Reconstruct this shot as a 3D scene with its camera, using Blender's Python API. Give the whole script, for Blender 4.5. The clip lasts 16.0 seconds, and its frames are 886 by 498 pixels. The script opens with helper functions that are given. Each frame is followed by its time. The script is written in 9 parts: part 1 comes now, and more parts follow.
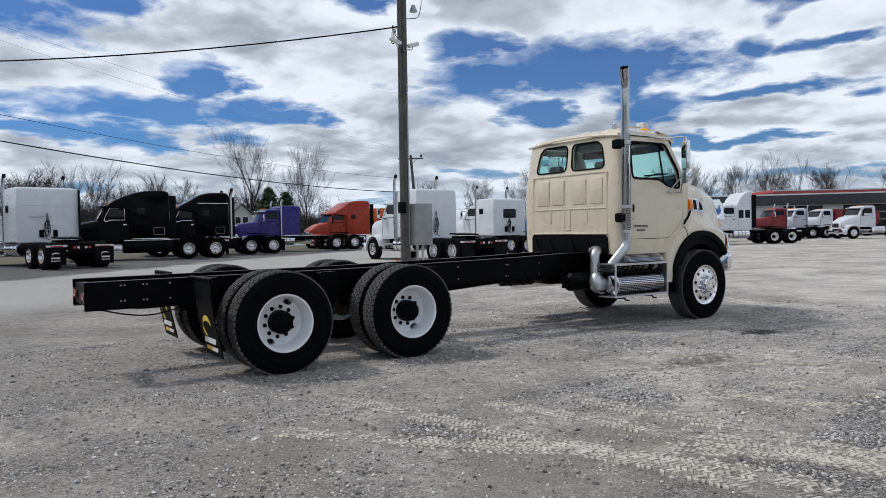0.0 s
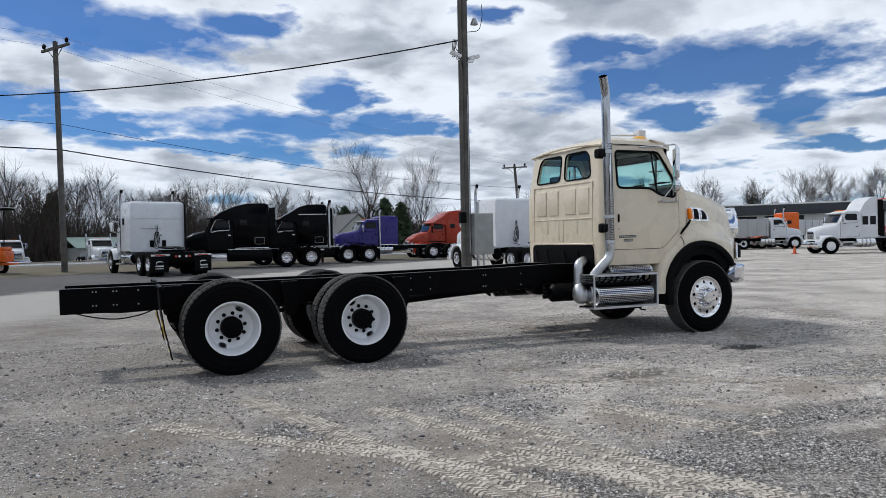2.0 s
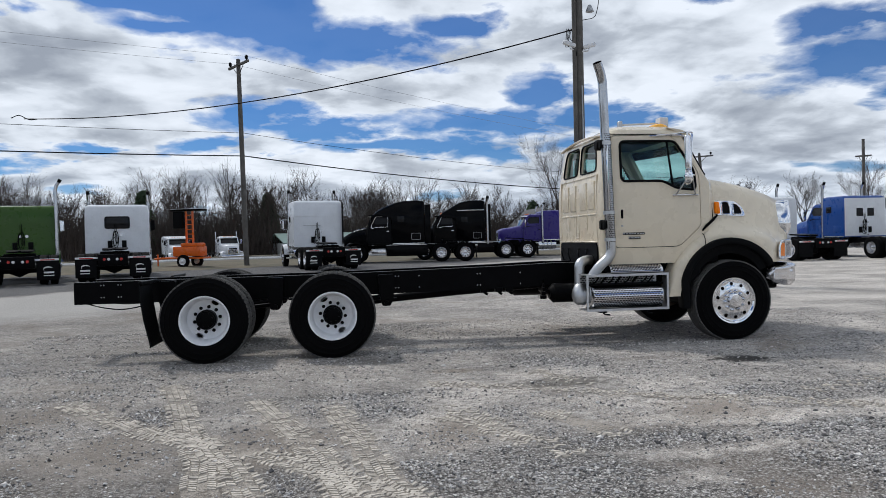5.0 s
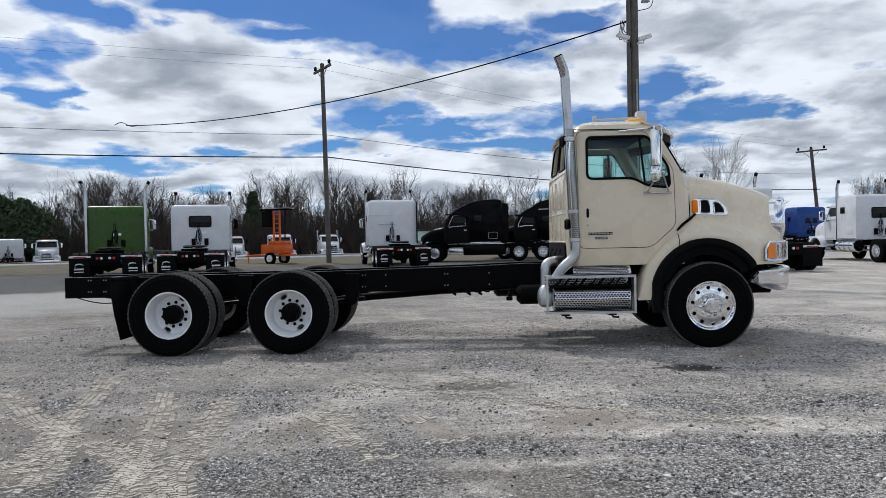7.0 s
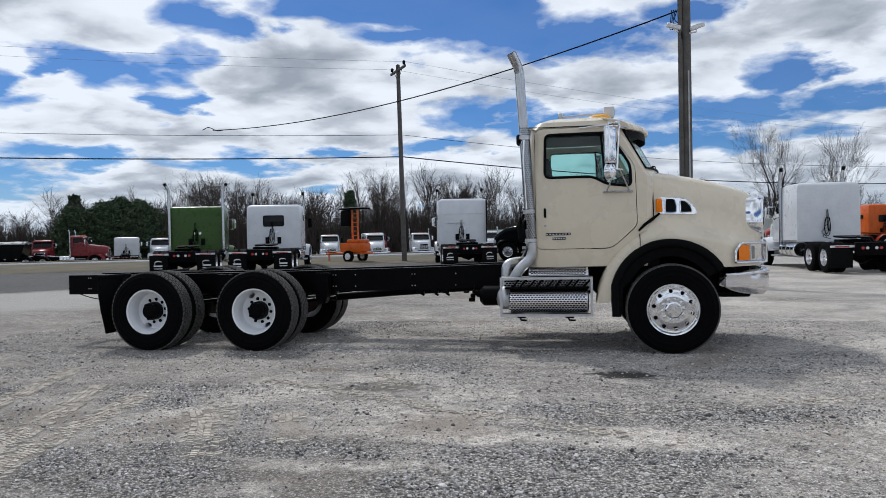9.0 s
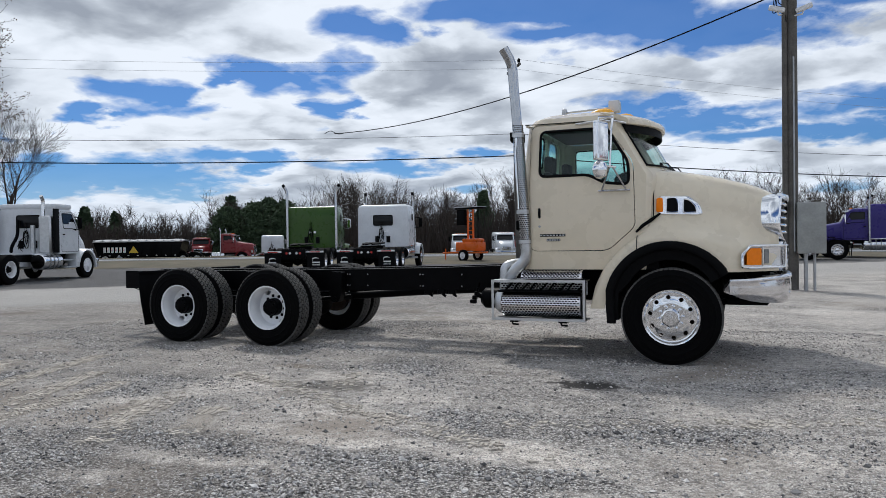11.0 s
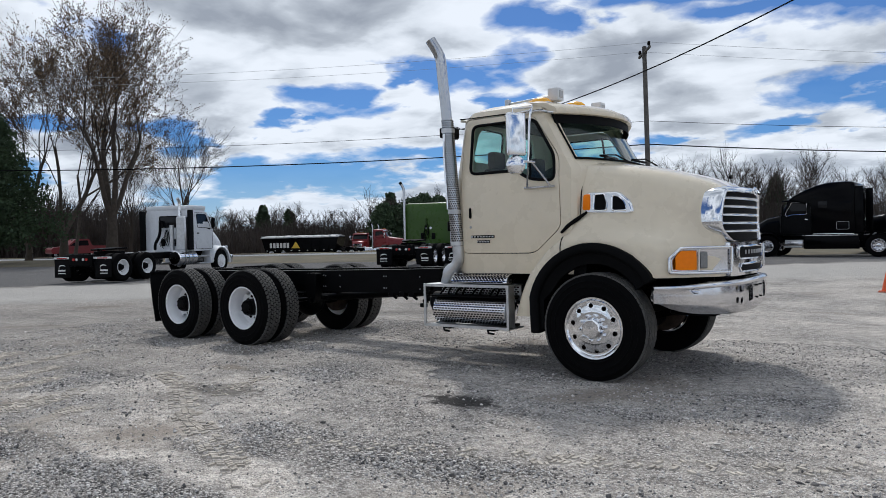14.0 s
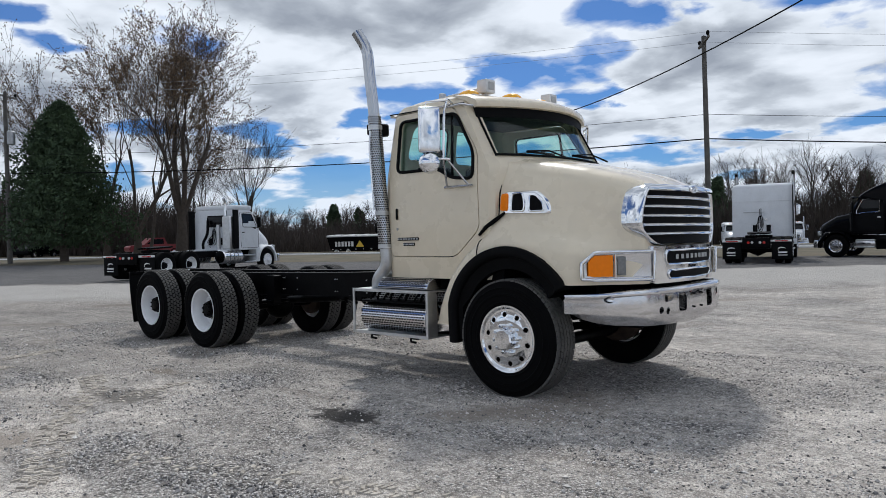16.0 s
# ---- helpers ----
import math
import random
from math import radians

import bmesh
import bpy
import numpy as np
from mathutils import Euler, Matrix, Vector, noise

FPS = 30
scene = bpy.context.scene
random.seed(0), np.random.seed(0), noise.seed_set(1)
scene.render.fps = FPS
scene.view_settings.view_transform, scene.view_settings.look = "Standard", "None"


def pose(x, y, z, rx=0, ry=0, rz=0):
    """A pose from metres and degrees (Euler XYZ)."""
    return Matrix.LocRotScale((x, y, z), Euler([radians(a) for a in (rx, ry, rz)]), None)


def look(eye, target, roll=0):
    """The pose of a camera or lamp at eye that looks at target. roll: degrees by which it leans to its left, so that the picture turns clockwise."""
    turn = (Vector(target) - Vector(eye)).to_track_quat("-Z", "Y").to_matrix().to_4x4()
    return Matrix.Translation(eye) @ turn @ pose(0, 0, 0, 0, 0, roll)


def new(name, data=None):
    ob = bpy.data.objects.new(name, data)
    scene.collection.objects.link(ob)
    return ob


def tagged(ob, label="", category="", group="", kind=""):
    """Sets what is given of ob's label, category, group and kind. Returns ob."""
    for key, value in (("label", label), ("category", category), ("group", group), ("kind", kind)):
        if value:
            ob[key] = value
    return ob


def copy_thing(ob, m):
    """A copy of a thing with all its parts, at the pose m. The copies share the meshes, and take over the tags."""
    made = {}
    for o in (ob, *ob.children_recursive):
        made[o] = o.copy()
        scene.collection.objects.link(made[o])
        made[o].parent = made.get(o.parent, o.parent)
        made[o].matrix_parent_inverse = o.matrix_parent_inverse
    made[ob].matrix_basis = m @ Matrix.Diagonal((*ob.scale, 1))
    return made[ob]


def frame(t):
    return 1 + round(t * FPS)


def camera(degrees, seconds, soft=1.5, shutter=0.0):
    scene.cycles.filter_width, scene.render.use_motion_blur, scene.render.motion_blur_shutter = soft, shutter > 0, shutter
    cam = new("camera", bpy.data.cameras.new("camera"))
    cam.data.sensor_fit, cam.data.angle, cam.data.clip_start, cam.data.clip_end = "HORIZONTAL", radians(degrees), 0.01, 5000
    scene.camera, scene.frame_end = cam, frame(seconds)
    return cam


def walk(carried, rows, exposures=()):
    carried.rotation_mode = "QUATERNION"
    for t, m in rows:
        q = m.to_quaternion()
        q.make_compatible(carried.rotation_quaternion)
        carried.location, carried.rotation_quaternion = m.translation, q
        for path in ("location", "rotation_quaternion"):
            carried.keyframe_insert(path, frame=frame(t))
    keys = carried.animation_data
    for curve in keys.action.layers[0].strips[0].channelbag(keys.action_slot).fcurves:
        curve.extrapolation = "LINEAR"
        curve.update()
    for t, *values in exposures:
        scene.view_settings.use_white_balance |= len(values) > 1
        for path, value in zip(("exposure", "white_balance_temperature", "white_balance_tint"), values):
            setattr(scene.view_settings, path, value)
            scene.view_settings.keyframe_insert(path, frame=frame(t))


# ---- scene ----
cam = camera(63.3, 16.0, soft=0.5)
PATH = [(t, look(e, g, r)) for t, e, g, r in (
    (0, (-9.484, -8.139, 1.45), (-8.373, -6.477, 1.394), -1.0),
    (0.5, (-9.085, -8.456, 1.43), (-8.057, -6.741, 1.387), -1.0),
    (1, (-8.671, -8.832, 1.439), (-7.727, -7.069, 1.407), -1.1),
    (1.5, (-8.265, -9.13, 1.446), (-7.381, -7.336, 1.417), -1.2),
    (2, (-7.836, -9.356, 1.449), (-7.029, -7.526, 1.423), -1.2),
    (2.5, (-7.437, -9.603, 1.471), (-6.73, -7.733, 1.444), -1.2),
    (3, (-6.986, -9.723, 1.446), (-6.382, -7.817, 1.419), -1.2),
    (3.5, (-6.511, -9.875, 1.438), (-6.002, -7.941, 1.412), -1.2),
    (4, (-6.031, -10.001, 1.439), (-5.61, -8.046, 1.412), -1.2),
    (6.3, (-3.726, -10.158, 1.402), (-3.667, -8.16, 1.377), -1.4),
    (6.5, (-3.533, -10.165, 1.384), (-3.505, -8.165, 1.36), -1.3),
    (7, (-3.054, -10.149, 1.401), (-3.108, -8.15, 1.376), -1.2),
    (7.5, (-2.577, -10.163, 1.396), (-2.745, -8.17, 1.371), -1.2),
    (8, (-2.083, -10.107, 1.391), (-2.326, -8.122, 1.366), -1.2),
    (8.5, (-1.603, -10.035, 1.387), (-1.888, -8.055, 1.361), -1.1),
    (9, (-1.168, -9.96, 1.398), (-1.519, -7.991, 1.373), -1.2),
    (9.5, (-0.723, -9.786, 1.393), (-1.18, -7.839, 1.368), -1.1),
    (9.7, (-0.521, -9.745, 1.388), (-1.022, -7.809, 1.363), -1.0),
    (11.8, (1.235, -8.977, 1.383), (0.372, -7.173, 1.358), -1.1),
    (12, (1.404, -8.868, 1.405), (0.512, -7.078, 1.377), -1.2),
    (12.5, (1.852, -8.643, 1.413), (0.886, -6.893, 1.384), -1.3),
    (13, (2.213, -8.354, 1.399), (1.173, -6.646, 1.368), -1.3),
    (13.5, (2.57, -8.037, 1.408), (1.464, -6.371, 1.377), -1.3),
    (14, (2.897, -7.711, 1.437), (1.731, -6.086, 1.406), -1.3),
    (14.5, (3.166, -7.339, 1.443), (1.939, -5.761, 1.412), -1.3),
    (15, (3.471, -6.999, 1.42), (2.201, -5.454, 1.391), -1.3),
    (15.5, (3.701, -6.671, 1.414), (2.408, -5.145, 1.385), -1.3),
    (16, (3.89, -6.349, 1.444), (2.553, -4.862, 1.413), -1.3),
)]
walk(cam, PATH, exposures=[(0.0, 0.0, 6050, 10), (16.0, 0.0, 6050, 10)])

# ---- world, sun ----
SUN_AZ = math.atan2(-0.5, 0.645)            # bearing of the sun from +y towards +x
SUN_EL = math.atan2(1.0, math.hypot(0.5, 0.645))


def math_node(nt, op, a, b=None, clamp=False):
    n = nt.nodes.new("ShaderNodeMath")
    n.operation, n.use_clamp = op, clamp
    for i, v in enumerate((a, b)):
        if v is None:
            continue
        if isinstance(v, (int, float)):
            n.inputs[i].default_value = v
        else:
            nt.links.new(v, n.inputs[i])
    return n.outputs[0]


def noise_node(nt, vec, scale, detail=5.0, rough=0.55, dist=0.0):
    n = nt.nodes.new("ShaderNodeTexNoise")
    nt.links.new(vec, n.inputs["Vector"])
    n.inputs["Scale"].default_value, n.inputs["Detail"].default_value = scale, detail
    n.inputs["Roughness"].default_value, n.inputs["Distortion"].default_value = rough, dist
    return n.outputs[0]


def ramp(nt, fac, stops):
    n = nt.nodes.new("ShaderNodeValToRGB")
    nt.links.new(fac, n.inputs[0])
    e = n.color_ramp.elements
    while len(e) < len(stops):
        e.new(0.5)
    for el, (p, c) in zip(e, stops):
        el.position = p
        el.color = (*c, 1) if len(c) == 3 else c
    return n.outputs[0]


def mix_rgb(nt, fac, a, b, mode="MIX"):
    n = nt.nodes.new("ShaderNodeMix")
    n.data_type, n.blend_type = "RGBA", mode
    for i, v in ((0, fac), (6, a), (7, b)):
        if isinstance(v, (int, float)):
            n.inputs[i].default_value = v
        elif isinstance(v, tuple):
            n.inputs[i].default_value = (*v, 1)
        else:
            nt.links.new(v, n.inputs[i])
    return n.outputs[2]


def build_world():
    w = bpy.data.worlds.new("sky")
    scene.world = w
    w.use_nodes = True
    nt = w.node_tree
    nt.nodes.clear()
    out = nt.nodes.new("ShaderNodeOutputWorld")
    bg = nt.nodes.new("ShaderNodeBackground")
    nt.links.new(bg.outputs[0], out.inputs[0])
    sky = nt.nodes.new("ShaderNodeTexSky")
    sky.sky_type, sky.sun_disc = "NISHITA", False
    sky.sun_elevation, sky.sun_rotation = SUN_EL, SUN_AZ
    sky.air_density, sky.dust_density, sky.ozone_density = 1.0, 0.3, 2.0
    tc = nt.nodes.new("ShaderNodeTexCoord")
    sep = nt.nodes.new("ShaderNodeSeparateXYZ")
    nt.links.new(tc.outputs["Generated"], sep.inputs[0])
    # clouds lie on a flat layer, so that they crowd together towards the horizon
    z = math_node(nt, "ADD", math_node(nt, "MAXIMUM", sep.outputs[2], 0.0), 0.20)
    com = nt.nodes.new("ShaderNodeCombineXYZ")
    nt.links.new(math_node(nt, "DIVIDE", sep.outputs[0], z), com.inputs[0])
    nt.links.new(math_node(nt, "DIVIDE", sep.outputs[1], z), com.inputs[1])
    com.inputs[2].default_value = SKY_SEED
    p = com.outputs[0]
    big = noise_node(nt, p, 1.5, 4.0, 0.5, 0.2)
    mid = noise_node(nt, p, 4.5, 6.0, 0.52, 0.25)
    fine = noise_node(nt, p, 13.0, 6.0, 0.55, 0.15)
    # bearing and height in degrees, drawn aside by noise so that the openings get billowing edges
    deg = math.degrees(1.0)
    bearing = math_node(nt, "MULTIPLY", math_node(nt, "ARCTAN2", sep.outputs[0], sep.outputs[1]), deg)
    height = math_node(nt, "MULTIPLY", math_node(nt, "ARCSINE", sep.outputs[2]), deg)
    pull = math_node(nt, "ADD", math_node(nt, "MULTIPLY", math_node(nt, "SUBTRACT", mid, 0.5), 11.0), math_node(nt, "MULTIPLY", math_node(nt, "SUBTRACT", fine, 0.5), 3.0))
    wob = noise_node(nt, p, 3.3, 6.0, 0.52, 0.0)
    lift = math_node(nt, "MULTIPLY", math_node(nt, "SUBTRACT", wob, 0.5), 3.6)
    at = nt.nodes.new("ShaderNodeCombineXYZ")
    nt.links.new(math_node(nt, "ADD", bearing, pull), at.inputs[0])
    nt.links.new(math_node(nt, "ADD", height, lift), at.inputs[1])
    # how far it is to the nearest opening of blue, in half widths
    far = math_node(nt, "ADD", math_node(nt, "MULTIPLY", math_node(nt, "SUBTRACT", big, 0.40), 9.0), 1.0)
    for ax, el, sa, se in SKY_OPENINGS:
        n = nt.nodes.new("ShaderNodeVectorMath")
        n.operation = "MULTIPLY_ADD"
        nt.links.new(at.outputs[0], n.inputs[0])
        n.inputs[1].default_value = (1 / sa, 1 / se, 0)
        n.inputs[2].default_value = (-ax / sa, -el / se, 0)
        d = nt.nodes.new("ShaderNodeVectorMath")
        d.operation = "LENGTH"
        nt.links.new(n.outputs[0], d.inputs[0])
        far = math_node(nt, "MINIMUM", far, d.outputs["Value"])
    edge = math_node(nt, "ADD", far, math_node(nt, "MULTIPLY", math_node(nt, "SUBTRACT", fine, 0.5), 0.9))
    cover = ramp(nt, math_node(nt, "DIVIDE", edge, 2.0), [(0.27, (0.05, 0.05, 0.05)), (0.39, (0.38, 0.38, 0.38)), (0.53, (1, 1, 1))])
    # bright rims, grey bellies
    belly = math_node(nt, "MULTIPLY", math_node(nt, "SUBTRACT", far, 1.0), 0.085, True)
    shade = noise_node(nt, p, 2.1, 7.0, 0.5, 0.3)
    thick = math_node(nt, "ADD", math_node(nt, "ADD", math_node(nt, "MULTIPLY", shade, 0.60), math_node(nt, "MULTIPLY", mid, 0.40)), math_node(nt, "MINIMUM", belly, 0.14))
    white = ramp(nt, thick, [(0.47, (0.875, 0.90, 0.925)), (0.54, (0.75, 0.78, 0.81)), (0.60, (0.53, 0.56, 0.595)), (0.69, (0.345, 0.372, 0.415))])
    blue = mix_rgb(nt, 1.0, sky.outputs[0], SKY_GAIN, "MULTIPLY")
    col = mix_rgb(nt, cover, blue, white)
    # far low haze
    low = ramp(nt, math_node(nt, "ABSOLUTE", sep.outputs[2]), [(0.0, (1, 1, 1)), (0.10, (0, 0, 0))])
    col = mix_rgb(nt, math_node(nt, "MULTIPLY", low, 0.45), col, (0.66, 0.74, 0.84))
    nt.links.new(col, bg.inputs[0])
    bg.inputs[1].default_value = 1.0


SKY_SEED = 3.1
SKY_GAIN = (0.022, 0.043, 0.071)
# openings of blue in the cloud: bearing, height, half width, half height (degrees)
SKY_OPENINGS = [
    (-71.8, 15.8, 3.6, 0.8), (-70.9, 13.9, 2.7, 0.7), (-55.2, 8.0, 2.7, 1.2), (-50.0, 4.4, 5.0, 1.2), (-48.2, 9.3, 2.7, 0.6), (-44.8, 5.1, 8.6, 1.8),
    (-43.8, 11.1, 5.2, 1.3), (-38.1, 12.7, 1.8, 1.2), (-36.9, 6.5, 5.4, 0.7), (-31.0, 10.8, 2.6, 0.9), (-27.8, 16.6, 4.4, 1.2), (-25.5, 6.0, 5.9, 0.9),
    (-18.7, 7.1, 2.7, 0.6), (-12.5, 16.5, 5.9, 1.0), (-10.6, 7.3, 3.6, 0.8), (-8.3, 16.4, 4.5, 1.9), (-6.8, 10.0, 5.0, 1.8), (-2.3, 8.8, 6.3, 1.3),
    (0.8, 15.2, 9.5, 1.9), (5.9, 7.5, 10.4, 0.8), (8.8, 16.5, 4.6, 1.3), (11.3, 9.0, 9.5, 1.2), (11.7, 7.0, 4.5, 1.2), (15.3, 11.0, 3.4, 1.9),
    (20.4, 9.1, 4.1, 1.1), (27.7, 16.9, 2.7, 0.6), (36.0, 13.8, 4.4, 1.4), (38.3, 11.4, 6.8, 1.9), (41.6, 8.9, 3.6, 1.1), (46.0, 12.1, 11.5, 2.4),
    (61.1, 3.7, 6.3, 0.7), (58, 9.4, 8, 0.6), (55, 6.2, 8, 0.5), (63, 12.5, 5, 0.6), (60, 26, 16, 4), (-20, 32, 20, 5), (150, 25, 40, 8), (-130, 30, 30, 7),
]
build_world()
sun = new("sun", bpy.data.lights.new("sun", "SUN"))
sun.data.energy, sun.data.angle, sun.data.color = 1.95, radians(5.0), (1.0, 0.94, 0.85)
sun.matrix_world = look((-50 * 0.5, 50 * 0.645, 50), (0, 0, 0))

# ---- materials ----
MATS = {}


def mat(name, col, rough=0.5, metal=0.0, var=0.12, scale=6.0, bump=0.0, bscale=80.0, coat=0.0, col2=None, trans=0.0, emit=0.0, spec=0.5, rvar=0.0):
    """A plain surface with uneven colour at two scales and fine relief."""
    if name in MATS:
        return MATS[name]
    m = bpy.data.materials.new(name)
    m.use_nodes = True
    nt = m.node_tree
    b = nt.nodes["Principled BSDF"]
    tc = nt.nodes.new("ShaderNodeTexCoord")
    o = tc.outputs["Object"]
    c2 = col2 or tuple(v * (1 - var) for v in col)
    c1 = tuple(min(1, v * (1 + var * 0.6)) for v in col)
    n = math_node(nt, "ADD", math_node(nt, "MULTIPLY", noise_node(nt, o, scale), 0.6), math_node(nt, "MULTIPLY", noise_node(nt, o, scale * 9), 0.4))
    nt.links.new(ramp(nt, n, [(0.35, c2), (0.65, c1)]), b.inputs["Base Color"])
    b.inputs["Roughness"].default_value, b.inputs["Metallic"].default_value = rough, metal
    if rvar:
        lo = max(0.02, rough - rvar)
        nt.links.new(ramp(nt, noise_node(nt, o, scale * 2.3), [(0.3, (lo,) * 3), (0.7, (rough + rvar,) * 3)]), b.inputs["Roughness"])
    b.inputs["Coat Weight"].default_value, b.inputs["Coat Roughness"].default_value = coat, 0.06
    b.inputs["Specular IOR Level"].default_value = spec
    if trans:
        b.inputs["Transmission Weight"].default_value, b.inputs["IOR"].default_value = trans, 1.45
    if bump:
        bn = nt.nodes.new("ShaderNodeBump")
        bn.inputs["Strength"].default_value, bn.inputs["Distance"].default_value = bump, 0.01
        nt.links.new(noise_node(nt, o, bscale, 4.0), bn.inputs["Height"])
        nt.links.new(bn.outputs[0], b.inputs["Normal"])
    MATS[name] = m
    return m


def glass(name, tint, rough=0.0, alpha=0.35):
    """A thin pane: part clear, part mirror."""
    if name in MATS:
        return MATS[name]
    m = bpy.data.materials.new(name)
    m.use_nodes = True
    nt = m.node_tree
    nt.nodes.clear()
    out = nt.nodes.new("ShaderNodeOutputMaterial")
    t = nt.nodes.new("ShaderNodeBsdfTransparent")
    t.inputs[0].default_value = (*tint, 1)
    g = nt.nodes.new("ShaderNodeBsdfGlossy")
    g.inputs["Roughness"].default_value = rough
    f = nt.nodes.new("ShaderNodeLayerWeight")
    f.inputs[0].default_value = 0.5
    edge = math_node(nt, "MULTIPLY", math_node(nt, "POWER", f.outputs["Facing"], 4.0), 0.75)
    mx = nt.nodes.new("ShaderNodeMixShader")
    nt.links.new(math_node(nt, "ADD", edge, 0.01 + alpha * 0.1, True), mx.inputs[0])
    nt.links.new(t.outputs[0], mx.inputs[1])
    nt.links.new(g.outputs[0], mx.inputs[2])
    nt.links.new(mx.outputs[0], out.inputs[0])
    MATS[name] = m
    return m


CREAM = mat("cream_paint", (0.765, 0.668, 0.505), 0.28, var=0.04, scale=1.5, bump=0.02, bscale=9, coat=0.5, rvar=0.06)
FRAMEB = mat("frame_black", (0.0019, 0.002, 0.0026), 0.42, var=0.5, scale=5, bump=0.10, bscale=40, spec=0.06, rvar=0.1)
RUBBER = mat("rubber", (0.0024, 0.0025, 0.003), 0.75, var=0.45, scale=7, bump=0.15, bscale=120, spec=0.045, col2=(0.0045, 0.0044, 0.0044))
TREAD = mat("tread_rubber", (0.062, 0.061, 0.059), 0.9, var=0.4, scale=9, bump=0.2, bscale=90, spec=0.1, col2=(0.135, 0.129, 0.12))
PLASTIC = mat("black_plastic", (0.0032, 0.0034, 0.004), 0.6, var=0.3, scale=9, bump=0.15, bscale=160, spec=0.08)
WHITEP = mat("white_rim_paint", (0.86, 0.87, 0.885), 0.38, var=0.07, scale=9, bump=0.03, bscale=60, coat=0.2)
CHROME = mat("chrome", (0.82, 0.83, 0.85), 0.09, 1.0, var=0.04, scale=5, rvar=0.04)
POLISH = mat("polished_aluminium", (0.70, 0.70, 0.72), 0.15, 1.0, var=0.08, scale=7, bump=0.03, bscale=30, rvar=0.08)
ALU = mat("dull_aluminium", (0.58, 0.59, 0.6), 0.4, 1.0, var=0.16, scale=9, bump=0.08, bscale=50, rvar=0.1)
STEEL = mat("galvanised_steel", (0.42, 0.43, 0.44), 0.5, 0.85, var=0.2, scale=8, bump=0.08, bscale=60, rvar=0.1)
RUST = mat("rusty_iron", (0.06, 0.04, 0.03), 0.85, 0.2, var=0.5, scale=14, bump=0.3, bscale=60)
MIRRORALU = mat("mirror_aluminium", (0.84, 0.85, 0.87), 0.07, 1.0, var=0.03, scale=9, rvar=0.02)
# chrome with a darkened base colour, in place of dim surroundings to mirror
STACKM = mat("darkened_chrome", (0.50, 0.51, 0.53), 0.14, 1.0, var=0.08, scale=4, rvar=0.05)
YELLOWL = mat("yellow_lens", (1.0, 0.46, 0.02), 0.25, var=0.1, scale=30, coat=0.4)
AMBER = mat("amber_lens", (1.0, 0.235, 0.0), 0.35, var=0.1, scale=30, coat=0.05, spec=0.2)
REDL = mat("red_lens", (0.42, 0.015, 0.012), 0.22, var=0.15, scale=30, coat=0.5)
LAMP = mat("clear_lamp", (0.7, 0.72, 0.74), 0.12, 0.55, var=0.15, scale=25, coat=0.8)
WHITEB = mat("white_plastic", (0.7, 0.71, 0.72), 0.45, var=0.1, scale=10)
SEAT = mat("grey_seat", (0.05, 0.052, 0.06), 0.85, var=0.3, scale=12, bump=0.2)
DASH = mat("dash_plastic", (0.028, 0.028, 0.03), 0.7, var=0.3, scale=10, bump=0.1)
TRIM = mat("cab_lining", (0.055, 0.054, 0.056), 0.85, var=0.15, scale=8, bump=0.1)
GLASS = glass("side_glass", (0.55, 0.78, 0.76))
SHIELD = glass("windshield_glass", (0.7, 0.86, 0.82))
DARKGLASS = mat("dark_glass", (0.008, 0.009, 0.011), 0.08, var=0.2, scale=3, spec=0.22)
DECALY = mat("yellow_print", (0.75, 0.5, 0.05), 0.6, var=0.1, scale=20)
DECALW = mat("white_print", (0.72, 0.72, 0.7), 0.6, var=0.1, scale=20)

# ---- mesh helpers ----


def box(bm, x0, x1, y0, y1, z0, z1, bev=0.0, m=None, seg=1):
    g = bmesh.ops.create_cube(bm, size=1.0)["verts"]
    for v in g:
        v.co = Vector(((x0 + x1) / 2 + v.co.x * (x1 - x0), (y0 + y1) / 2 + v.co.y * (y1 - y0), (z0 + z1) / 2 + v.co.z * (z1 - z0)))
    if m is not None:
        for v in g:
            v.co = m @ v.co
    if bev:
        es = list({e for v in g for e in v.link_edges})
        bmesh.ops.bevel(bm, geom=es, offset=bev, segments=seg, affect="EDGES", profile=0.6)


def tube(bm, pts, r, n=8, caps=True):
    """A round bar along points; r is one radius or one a point."""
    pts = [Vector(p) for p in pts]
    rs = r if isinstance(r, (list, tuple)) else [r] * len(pts)
    rings, side = [], None
    for i, p in enumerate(pts):
        d = (pts[min(i + 1, len(pts) - 1)] - pts[max(i - 1, 0)]).normalized()
        if side is None:
            side = d.orthogonal().normalized()
        side = (side - d * side.dot(d)).normalized()
        up = d.cross(side)
        rings.append([bm.verts.new(p + (side * math.cos(a) + up * math.sin(a)) * rs[i]) for a in (2 * math.pi * k / n for k in range(n))])
    for a, b in zip(rings, rings[1:]):
        for k in range(n):
            bm.faces.new((a[k], a[(k + 1) % n], b[(k + 1) % n], b[k]))
    if caps:
        bm.faces.new(rings[0][::-1])
        bm.faces.new(rings[-1])


def bend(pts, n=6, r=0.1):
    """Rounds the corners of a line of points."""
    pts = [Vector(p) for p in pts]
    out = [pts[0]]
    for a, b, c in zip(pts, pts[1:], pts[2:]):
        u, w = (a - b), (c - b)
        k = min(r, u.length * 0.45, w.length * 0.45)
        s, e = b + u.normalized() * k, b + w.normalized() * k
        for i in range(n + 1):
            t = i / n
            out.append(s * (1 - t) ** 2 + b * 2 * t * (1 - t) + e * t * t)
    return out + [pts[-1]]


